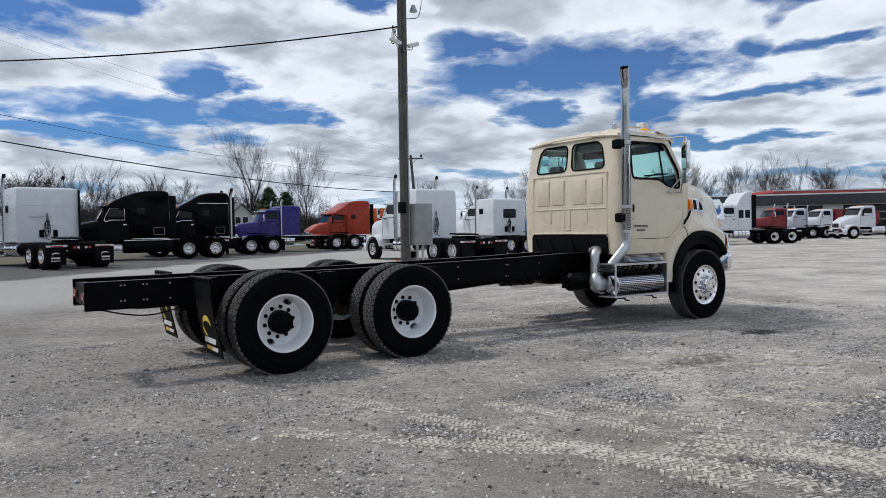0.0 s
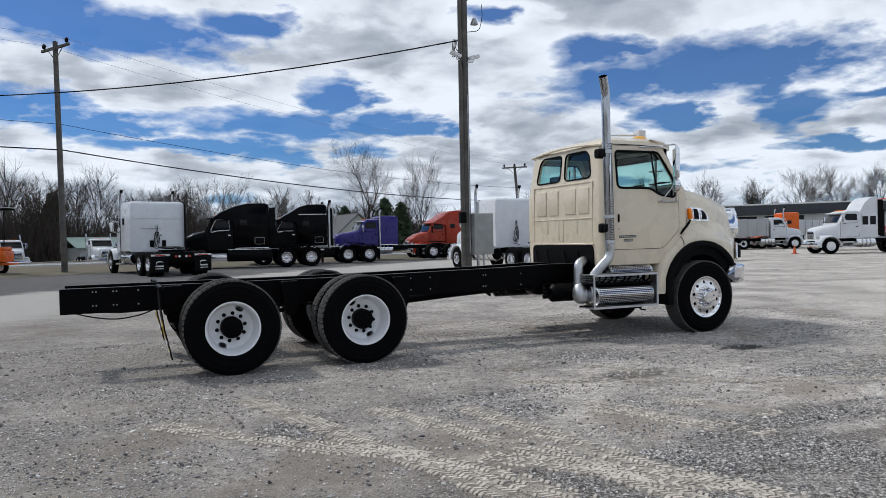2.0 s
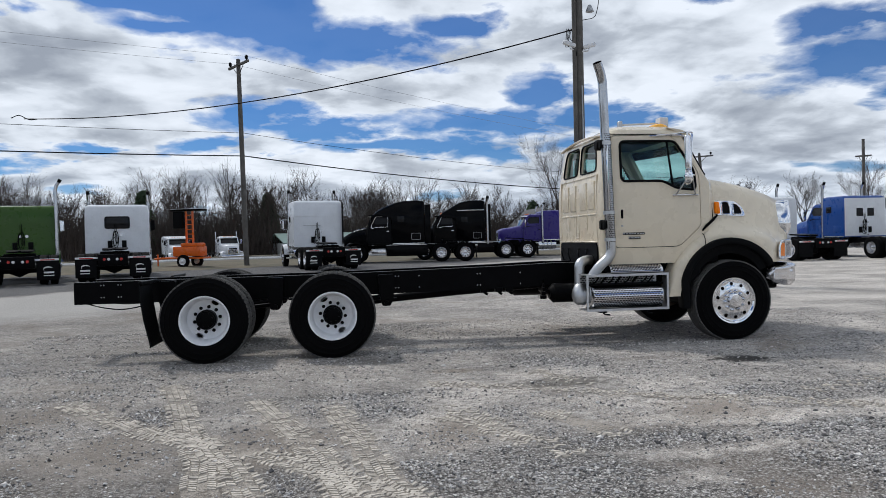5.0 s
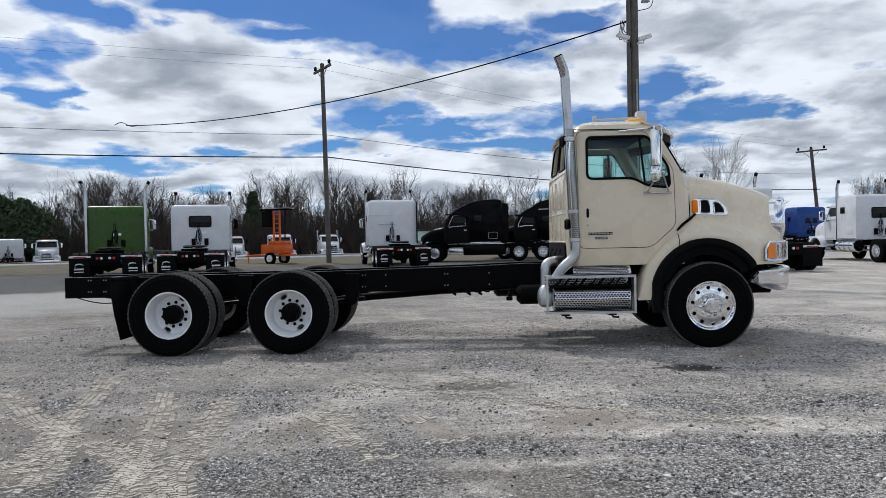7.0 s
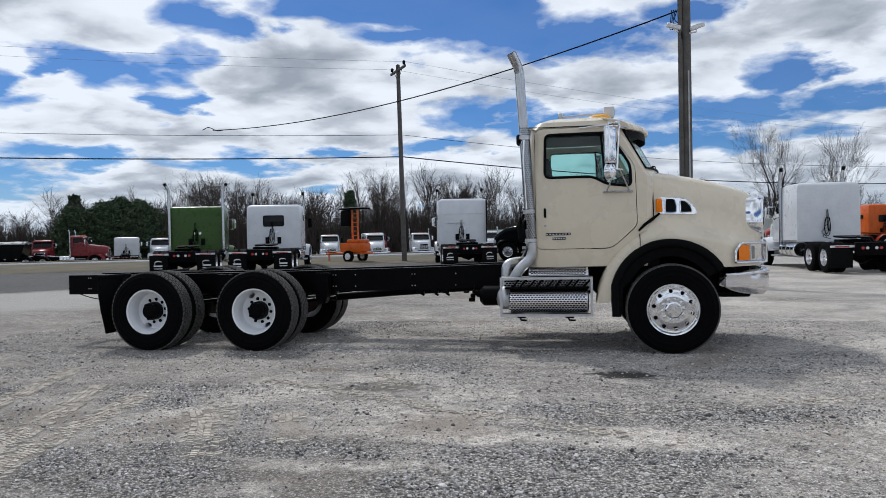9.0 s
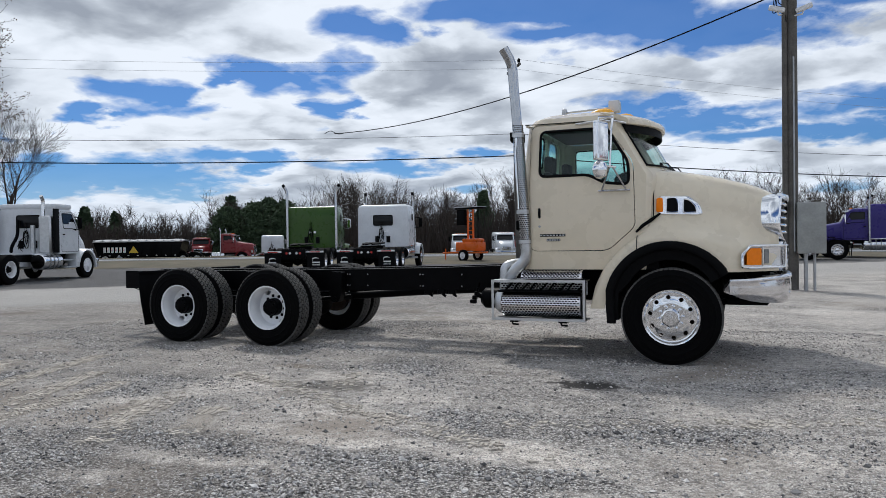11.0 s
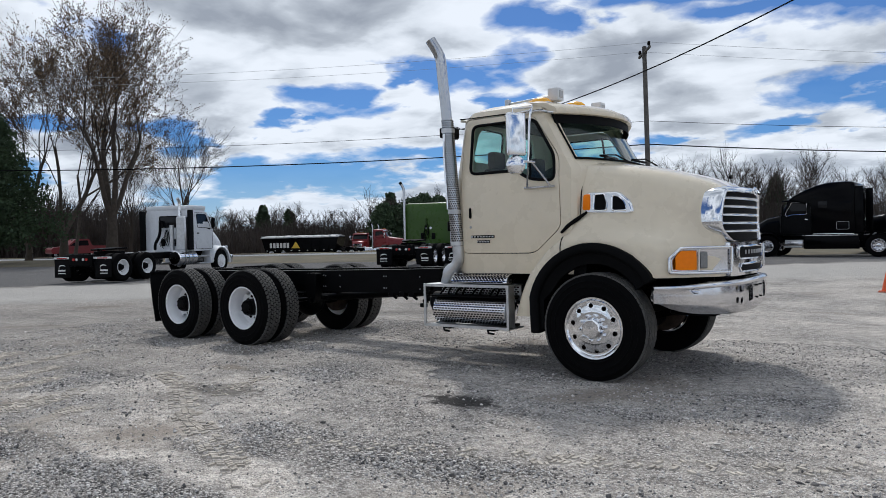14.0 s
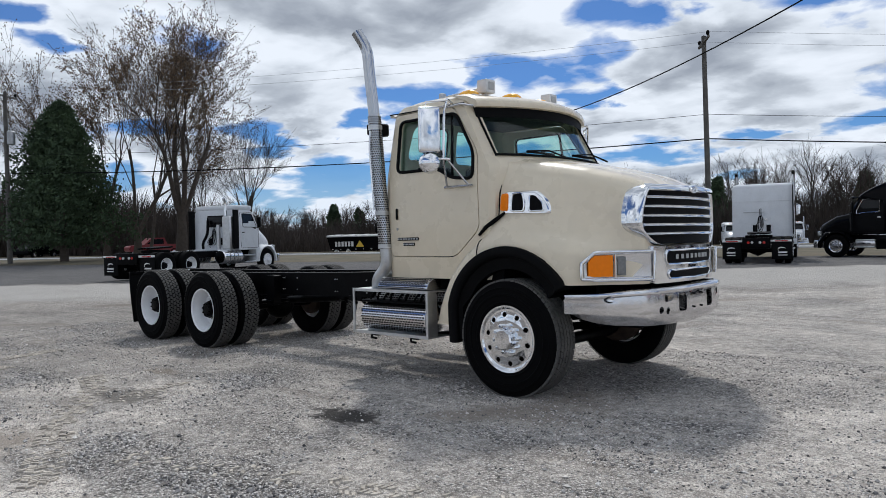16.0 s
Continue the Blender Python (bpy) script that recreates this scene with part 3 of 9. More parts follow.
def loose_gravel(seed, count):
    """Stones lying loose on the yard, thickest in windrows."""
    rnd = random.Random(seed)
    base = [Vector(p) for p in ((1, 0, 0), (0, 1, 0), (-1, 0, 0), (0, -1, 0), (0, 0, 0.8), (0, 0, -0.6))]
    tri = ((0, 1, 4), (1, 2, 4), (2, 3, 4), (3, 0, 4), (1, 0, 5), (2, 1, 5), (3, 2, 5), (0, 3, 5))
    v, f = [], []
    n = 0
    while n < count:
        x, y = rnd.uniform(-10.0, 3.5), rnd.uniform(-8.0, 2.2)
        thick = noise.noise(Vector((x * 0.35, y * 1.1, 7))) + 0.45 * noise.noise(Vector((x * 1.2, y * 2.2, 3)))
        bed = in_bed(x + 0.25 * noise.noise(Vector((x * 3, y * 3, 1))), y + 0.2 * noise.noise(Vector((x * 3, y * 3, 5))), GRAVEL_BEDS)
        if rnd.random() > 0.16 + 0.45 * smooth(0.0, 0.4, thick) + 0.8 * smooth(0.0, 0.5, bed):
            continue
        if bare_spot(x, y) and rnd.random() < 0.8:
            continue
        r = 0.005 + (0.010 + 0.003 * (bed > 0.1)) * rnd.random() ** 2.0 + (0.014 if rnd.random() < 0.02 else 0)
        m = Euler((rnd.uniform(0, 6), rnd.uniform(0, 6), rnd.uniform(0, 6))).to_matrix()
        c = Vector((x, y, ground_height(x, y) + r * 0.25))
        i = len(v)
        k = (rnd.uniform(0.7, 1.3), rnd.uniform(0.6, 1.1), rnd.uniform(0.5, 0.8))
        for p in base:
            q = m @ (p * rnd.uniform(0.8, 1.15))
            v.append((c.x + q.x * r * k[0], c.y + q.y * r * k[1], c.z + q.z * r * k[2]))
        f += [(i + a, i + b, i + d) for a, b, d in tri]
        n += 1
    me = bpy.data.meshes.new("loose_gravel")
    me.from_pydata(v, [], f)
    mm = bpy.data.materials.new("gravel_stones")
    mm.use_nodes = True
    nt = mm.node_tree
    g = nt.nodes.new("ShaderNodeNewGeometry")
    nt.links.new(ramp(nt, g.outputs["Random Per Island"], [(0.0, (0.075, 0.074, 0.076)), (0.40, (0.37, 0.353, 0.338)), (0.75, (0.60, 0.572, 0.545)), (1.0, (0.82, 0.785, 0.745))]), nt.nodes["Principled BSDF"].inputs["Base Color"])
    nt.nodes["Principled BSDF"].inputs["Roughness"].default_value = 0.9
    nt.nodes["Principled BSDF"].inputs["Specular IOR Level"].default_value = 0.2
    me.materials.append(mm)
    tagged(new("loose_gravel", me), "loose grey crushed stones scattered over the yard", "gravel", kind="stuff")


loose_gravel(4, 85000)


def dust_film():
    """Pale dust lying in patches, with the gravel showing between them."""
    if "dust_film" in MATS:
        return MATS["dust_film"]
    m = bpy.data.materials.new("dust_film")
    m.use_nodes = True
    nt = m.node_tree
    b = nt.nodes["Principled BSDF"]
    tc = nt.nodes.new("ShaderNodeTexCoord")
    o = tc.outputs["Object"]
    n = math_node(nt, "ADD", math_node(nt, "MULTIPLY", noise_node(nt, o, 4.0, 6, 0.6), 0.5), math_node(nt, "MULTIPLY", noise_node(nt, o, 45.0, 5, 0.7), 0.5))
    nt.links.new(ramp(nt, n, [(0.38, (0, 0, 0)), (0.54, (0.8, 0.8, 0.8))]), b.inputs["Alpha"])
    nt.links.new(ramp(nt, noise_node(nt, o, 90, 4, 0.7), [(0.35, (0.29, 0.258, 0.222)), (0.65, (0.52, 0.472, 0.41))]), b.inputs["Base Color"])
    b.inputs["Roughness"].default_value = 0.95
    b.inputs["Specular IOR Level"].default_value = 0.15
    MATS["dust_film"] = m
    return m


def tyre_track(pts, seed, width=0.26, strength=1.0):
    """Pale dust pressed into lug prints along a line."""
    rnd = random.Random(seed)
    pts = [Vector((x, y, 0)) for x, y in pts]
    v, f = [], []
    dist = 0.0
    for a, b in zip(pts, pts[1:]):
        L = (b - a).length
        d = (b - a) / L
        s = Vector((-d.y, d.x, 0))
        while dist < L:
            p = a + d * dist
            for j in range(5):
                fade = 0.5 + 1.3 * noise.noise(Vector((p.x * 2.3, p.y * 2.3, seed))) + 0.6 * noise.noise(Vector((p.x * 9 + j, p.y * 9, seed)))
                if rnd.random() > min(0.95, strength * 1.25) * (1.0 if 0 < j < 4 else 0.6) or fade < 0.12:
                    continue
                off = (j - 2) * width / 5
                c = p + s * off + d * (0.03 if j % 2 else 0.0)
                hw, hl = width / 5 * rnd.uniform(0.36, 0.48), 0.0145 * rnd.uniform(0.6, 1.1)
                i = len(v)
                skew = d * (0.012 if j % 2 else -0.012)
                corners = (c - s * hw - d * hl - skew, c + s * hw - d * hl + skew, c + s * hw + d * hl + skew, c - s * hw + d * hl - skew)
                for q in corners:
                    v.append((q.x, q.y, ground_height(q.x, q.y) + 0.010))
                for q in corners:
                    q2 = c + (q - c) * 1.12
                    v.append((q2.x, q2.y, ground_height(q2.x, q2.y) - 0.004))
                f.append((i, i + 1, i + 2, i + 3))
                for k in range(4):
                    f.append((i + k, i + 4 + k, i + 4 + (k + 1) % 4, i + (k + 1) % 4))
            dist += 0.043
        dist -= L
    lug_faces = len(f)
    line = []
    for a, b in zip(pts, pts[1:]):
        n = max(2, int((b - a).length / 0.12))
        line += [(a + (b - a) * (i / n), (b - a).normalized()) for i in range(n)]
    i0 = len(v)
    if strength < 0.55:
        line = []
    for p, d in line:
        s = Vector((-d.y, d.x, 0))
        for k in (-1.0, -0.5, 0.0, 0.5, 1.0):
            q = p + s * (k * width * 0.56 + rnd.uniform(-0.02, 0.02))
            v.append((q.x, q.y, ground_height(q.x, q.y) + (0.003 if abs(k) < 0.9 else -0.006)))
    for i in range(len(line) - 1):
        for k in range(4):
            j = i0 + 5 * i + k
            f.append((j, j + 1, j + 6, j + 5))
    me = bpy.data.meshes.new("tyre_track")
    me.from_pydata(v, [], f)
    me.materials.append(mat("pressed_dust", (0.55, 0.50, 0.435), 0.95, var=0.5, scale=9, bump=0.4, bscale=90, spec=0.15))
    me.materials.append(dust_film())
    me.polygons.foreach_set("material_index", [0] * lug_faces + [1] * (len(f) - lug_faces))
    tagged(new("tyre_track", me), "pale lug prints of a tyre pressed in the dust", "tyre track", "tyre tracks", kind="stuff")


for k, (line, st) in enumerate(TRACKS):
    tyre_track(line, k + 3, 0.27, st)

# ---- the cream truck; front axle at x = 0, nose towards +x ----
TR = thing("truck", "cream conventional cab and chassis truck with bare black frame", "truck")
FLANGE = -1.2


def tyre_mesh(R, w, drive):
    """A truck tyre round the y axis, outer face at y = 0, body towards +y, with tread blocks."""
    bm = bmesh.new()
    s = 0.028
    prof = [(0.292, 0.03), (0.31, 0.012), (0.322, 0.008), (0.327, 0.001), (0.336, 0.001), (0.341, 0.005), (0.395, 0.0), (0.40, -0.006), (0.412, -0.006), (0.417, -0.001), (0.455, 0.0), (0.458, -0.005), (0.466, -0.005), (0.469, 0.002), (R - 0.055, 0.008), (R - 0.022, 0.022), (R - 0.010, 0.045)]
    prof += [(R - 0.009, w / 2), (R - 0.010, w - 0.045), (R - 0.022, w - 0.022), (R - 0.06, w - 0.008), (0.43, w), (0.36, w - 0.002), (0.31, w - 0.012), (0.292, w - 0.03)]
    lathe(bm, prof, 56, close=True)
    me = finish(bm, 30)
    me.materials.append(RUBBER)
    bt = bmesh.new()
    rows = 5 if drive else 6
    n = 54 if drive else 62
    cw = (w - 0.05) / rows
    for j in range(rows):
        y0 = 0.025 + j * cw
        edge = j in (0, rows - 1)
        for k in range(n):
            a = 2 * math.pi * (k + (0.5 if j % 2 else 0.0)) / n
            half = math.pi / n * (0.72 if drive else 0.86)
            skew = 0.35 * half * (1 if j % 2 else -1)
            q = []
            for y, sk in ((y0 + 0.006, -skew), (y0 + cw - 0.006, skew)):
                for da in (-half, half):
                    for r in (R - 0.016, R + (0.001 if edge else 0.005)):
                        ang = a + da + sk
                        q.append(bt.verts.new((r * math.sin(ang), y, r * math.cos(ang))))
            for f in ((0, 1, 3, 2), (4, 6, 7, 5), (1, 5, 7, 3), (0, 2, 6, 4), (0, 4, 5, 1), (2, 3, 7, 6)):
                bt.faces.new([q[i] for i in f])
    mt = finish(bt, 20)
    mt.materials.append(TREAD)
    return me, mt


def ring_cut(n, r0, hole, y0, y1, squash=1.0, start=0.0):
    cut = bmesh.new()
    for k in range(n):
        a = start + 2 * math.pi * k / n
        lathe_c = (r0 * math.sin(a), 0, r0 * math.cos(a))
        rings = [[cut.verts.new(Vector(lathe_c) + Vector((hole * math.sin(2 * math.pi * i / 12), y, hole * squash * math.cos(2 * math.pi * i / 12)))) for i in range(12)] for y in (y0, y1)]
        cut.faces.new(rings[0])
        cut.faces.new(rings[1][::-1])
        for i in range(12):
            cut.faces.new((rings[0][i], rings[1][i], rings[1][(i + 1) % 12], rings[0][(i + 1) % 12]))
    return cut


def solid_lathe(prof, n=48):
    bm = bmesh.new()
    lathe(bm, prof, n, close=True)
    return bm


def steer_rim():
    bm = solid_lathe([(0.303, 0.0), (0.303, 0.012), (0.285, 0.014), (0.282, 0.25), (0.268, 0.25), (0.262, 0.06), (0.245, 0.035), (0.2, 0.026), (0.15, 0.022), (0.03, 0.022),
                      (0.03, 0.008), (0.15, 0.006), (0.2, 0.010), (0.252, 0.02), (0.272, 0.016), (0.287, 0.002)])
    return carve(bm, ring_cut(10, 0.222, 0.024, -0.05, 0.1, start=0.31))


def dual_rim():
    bm = solid_lathe([(0.300, 0.0), (0.300, 0.012), (0.286, 0.016), (0.28, 0.225), (0.27, 0.25), (0.06, 0.22), (0.06, 0.205), (0.2, 0.203), (0.24, 0.188), (0.257, 0.125),
                      (0.262, 0.06), (0.274, 0.04), (0.277, 0.012), (0.288, -0.001)])
    bm = carve(bm, ring_cut(2, 0.220, 0.048, 0.1, 0.3, 0.62, 0.0))
    return carve(bm, ring_cut(10, 0.155, 0.0215, 0.1, 0.3, start=0.31))


def hex_nuts(rad, y0, y1, size, n=10, start=0.0):
    out = []
    for k in range(n):
        a = start + 2 * math.pi * k / n
        c = Vector((rad * math.sin(a), 0, rad * math.cos(a)))
        bm = bmesh.new()
        tube(bm, [c + Vector((0, y0, 0)), c + Vector((0, (y0 + y1) / 2, 0)), c + Vector((0, (y0 + y1) / 2 - 0.002, 0)), c + Vector((0, y1, 0))], [size * 1.25, size * 1.15, size * 0.8, size * 0.55], 8)
        out.append(finish(bm, 40))
    return out


STEER_TYRE = tyre_mesh(0.535, 0.33, False)
DRIVE_TYRE = tyre_mesh(0.532, 0.275, True)
STEER_RIM = finish(steer_rim(), 30)
STEER_RIM.materials.append(MIRRORALU)
DUAL_RIM = finish(dual_rim(), 30)
DUAL_RIM.materials.append(WHITEP)
CHROME_NUTS = hex_nuts(0.125, 0.006, -0.052, 0.017)
STUD_NUTS = hex_nuts(0.155, 0.21, 0.18, 0.0185, start=0.31)


def steer_hub():
    bm = bmesh.new()
    lathe(bm, [(0.108, 0.01), (0.104, -0.03), (0.098, -0.055), (0.086, -0.066), (0.0, -0.07)], 8)
    return finish(bm, 25)


def drive_hub():
    bm = bmesh.new()
    lathe(bm, [(0.122, 0.205), (0.120, 0.11), (0.108, 0.10), (0.104, 0.07), (0.06, 0.06), (0.0, 0.06)], 24)
    for k in range(8):
        a = 2 * math.pi * k / 8
        tube(bm, [(0.08 * math.sin(a), 0.08, 0.08 * math.cos(a)), (0.08 * math.sin(a), 0.045, 0.08 * math.cos(a))], 0.012, 6)
    return finish(bm, 30)


STEER_HUB, DRIVE_HUB = steer_hub(), drive_hub()


def put_wheel(x, z, right, kind, spin):
    """One wheel assembly; right: on the side towards -y."""
    m = Matrix.Translation((x, FLANGE if right else -FLANGE, z)) @ Matrix.Rotation(0 if right else math.pi, 4, "Z") @ Matrix.Rotation(spin, 4, "Y")
    rim = part("wheel", STEER_RIM if kind == "steer" else DUAL_RIM, None, TR, "polished aluminium disc wheel" if kind == "steer" else "white painted steel dual wheel")
    rim.matrix_local = m
    tyres = [(STEER_TYRE, -0.012)] if kind == "steer" else [(DRIVE_TYRE, -0.012), (DRIVE_TYRE, 0.325)]
    for (side, tread), off in tyres:
        a = part("tyre", side, None, rim)
        a.location = (0, off, 0)
        b = part("tread", tread, None, rim, "dusty block tread")
        b.location = (0, off, 0)
    hub = part("hub", STEER_HUB if kind == "steer" else DRIVE_HUB, CHROME if kind == "steer" else FRAMEB, rim, "chrome hub cover" if kind == "steer" else "black axle hub")
    for me in (CHROME_NUTS if kind == "steer" else STUD_NUTS):
        part("lug_nut", me, CHROME if kind == "steer" else FRAMEB, rim)
    if kind != "steer":
        bm = bmesh.new()
        lathe(bm, [(0.30, 0.30), (0.286, 0.316), (0.28, 0.5), (0.06, 0.42)], 32)
        part("inner_rim", bm, WHITEP, rim)
    return rim


for right in (True, False):
    put_wheel(0.0, 0.523, right, "steer", 0.2)
    put_wheel(-5.252, 0.518, right, "dual", -0.5)
    put_wheel(-6.776, 0.518, right, "dual", 0.45)


# frame rails: open channels, rising a little towards the cab
def rail(side):
    bm = bmesh.new()
    c = []
    for x, z0, z1 in ((-8.52, 0.705, 0.985), (-5.5, 0.705, 0.995), (-3.0, 0.73, 1.035), (-2.2, 0.76, 1.06), (1.02, 0.80, 1.02)):
        y0, y1 = 0.43 * side, (0.43 - 0.085) * side
        t = 0.011
        c.append([Vector(p) for p in ((x, y0, z0), (x, y0, z1), (x, y1, z1), (x, y1, z1 - t), (x, y0 - t * side, z1 - t), (x, y0 - t * side, z0 + t), (x, y1, z0 + t), (x, y1, z0))])
    loft(bm, c)
    ob = part("frame_rail", bm, FRAMEB, TR, angle=20)
    # pale strip: the sunlit sheen along the dusty top flange, put into the colour
    bm = bmesh.new()
    loft(bm, [[Vector((x, 0.427 * side, z + 0.001)), Vector((x, 0.427 * side, z + 0.004)), Vector((x, 0.35 * side, z + 0.004)), Vector((x, 0.35 * side, z + 0.001))] for x, z in ((-8.51, 0.985), (-5.5, 0.995), (-3.0, 1.035), (-2.2, 1.06), (-1.8, 1.055))])
    part("flange_sheen", bm, mat("pale_sheen_steel", (0.075, 0.072, 0.068), 0.5, var=0.5, scale=6, bump=0.1, bscale=60), ob, "pale dusty strip with the sheen of the top flange painted in")


rail(-1), rail(1)
for x in (-8.45, -7.3, -6.0, -4.7, -3.6, -2.6):
    bm = bmesh.new()
    box(bm, x - 0.05, x + 0.05, -0.42, 0.42, 0.74, 0.96, 0.01)
    part("crossmember", bm, FRAMEB, TR)


def tail_lights():
    for y in (-0.3, 0.3):
        bm = bmesh.new()
        box(bm, -8.512, -8.48, y - 0.1, y + 0.1, 0.8, 0.88, 0.008)
        holder = part("tail_light", bm, FRAMEB, TR)
        for dy in (-0.05, 0.05):
            b2 = bmesh.new()
            lathe(b2, [(0.035, 0.0), (0.033, -0.012), (0.0, -0.016)], 16)
            o = part("lens", b2, REDL, holder, "red lens")
            o.matrix_local = pose(-8.512, y + dy, 0.84, 0, 0, -90)
    for y in (-0.395, 0.395):
        bm = bmesh.new()
        box(bm, -8.518, -8.506, y - 0.02, y + 0.02, 0.79, 0.90, 0.004)
        part("side_marker", bm, REDL, TR, "red tail marker")


tail_lights()


def flap(side):
    """Mud flap on a bracket arm behind the rear wheels."""
    bm = bmesh.new()
    prof = [(-7.53, 1.0), (-7.52, 0.8), (-7.485, 0.55), (-7.43, 0.3), (-7.415, 0.22)]
    y0, y1 = 0.62 * side, 1.17 * side
    rows = [[Vector((x, y, z)) for y in (y0, y0 + (y1 - y0) * 0.5, y1)] for x, z in prof]
    thick = [[p + Vector((0.012, 0, 0)) for p in r] for r in rows]
    rings = [a + b[::-1] for a, b in zip(rows, thick)]
    loft(bm, rings)
    f = part("mud_flap", bm, PLASTIC, TR, "black rubber mud flap with emblem")
    bm = bmesh.new()
    box(bm, -7.53, -7.49, min(0.44 * side, y1), max(0.44 * side, y1), 0.965, 1.01, 0.006)
    for k in range(4):
        yy = y0 + (y1 - y0) * (0.12 + 0.25 * k)
        tube(bm, [(-7.53, yy, 0.985), (-7.545, yy, 0.985)], 0.011, 6)
    part("flap_bracket", bm, FRAMEB, TR)
    # emblem: swoosh, word bar and two stripes
    def strip(name, pts, m):
        b = bmesh.new()
        rows2 = []
        for u, zt, zb in pts:
            xx = interp(-(zt + zb) / 2, [(-1.0, -7.53), (-0.8, -7.52), (-0.55, -7.485), (-0.3, -7.43), (-0.22, -7.415)]) - 0.004
            yy = (y0 + y1) / 2 - (u * (1 if side > 0 else 1)) * 1.0
            rows2.append([Vector((xx, yy, zt)), Vector((xx - 0.001, yy, zb))])
        loft(b, rows2, cap=False, ring=False)
        part(name, b, m, f)
    arc = []
    for i in range(15):
        a = radians(20 + 16 * i)
        wd = 0.028 * math.sin(math.pi * (i + 0.6) / 15.2) + 0.003
        arc.append((0.15 * math.cos(a), 0.51 + 0.095 * math.sin(a) + wd, 0.51 + 0.095 * math.sin(a) - wd))
    strip("emblem", arc, DECALY)
    strip("word_bar", [(-0.19, 0.42, 0.35), (0.19, 0.42, 0.35)], DECALW)
    strip("stripe", [(-0.19, 0.315, 0.275), (0.0, 0.315, 0.275)], DECALY)
    strip("stripe", [(0.0, 0.315, 0.275), (0.19, 0.315, 0.275)], DECALW)


flap(-1), flap(1)


def rail_bolts():
    """Bright bolt ends in pairs along the tail of the frame."""
    bm = bmesh.new()
    tube(bm, [(0, 0, 0), (0, -0.008, 0)], [0.010, 0.007], 8)
    stud = finish(bm, 30)
    stud.materials.append(STEEL)
    for s in (-1, 1):
        for x in (-8.19, -8.155, -7.98, -7.945, -7.72, -4.42, -4.38, -4.1, -3.3, -3.26, -2.7):
            for z in (0.79, 0.945):
                ob = part("rail_bolt", stud, None, TR)
                ob.matrix_local = pose(x, 0.432 * s, z, 0, 0, 0 if s < 0 else 180)


rail_bolts()


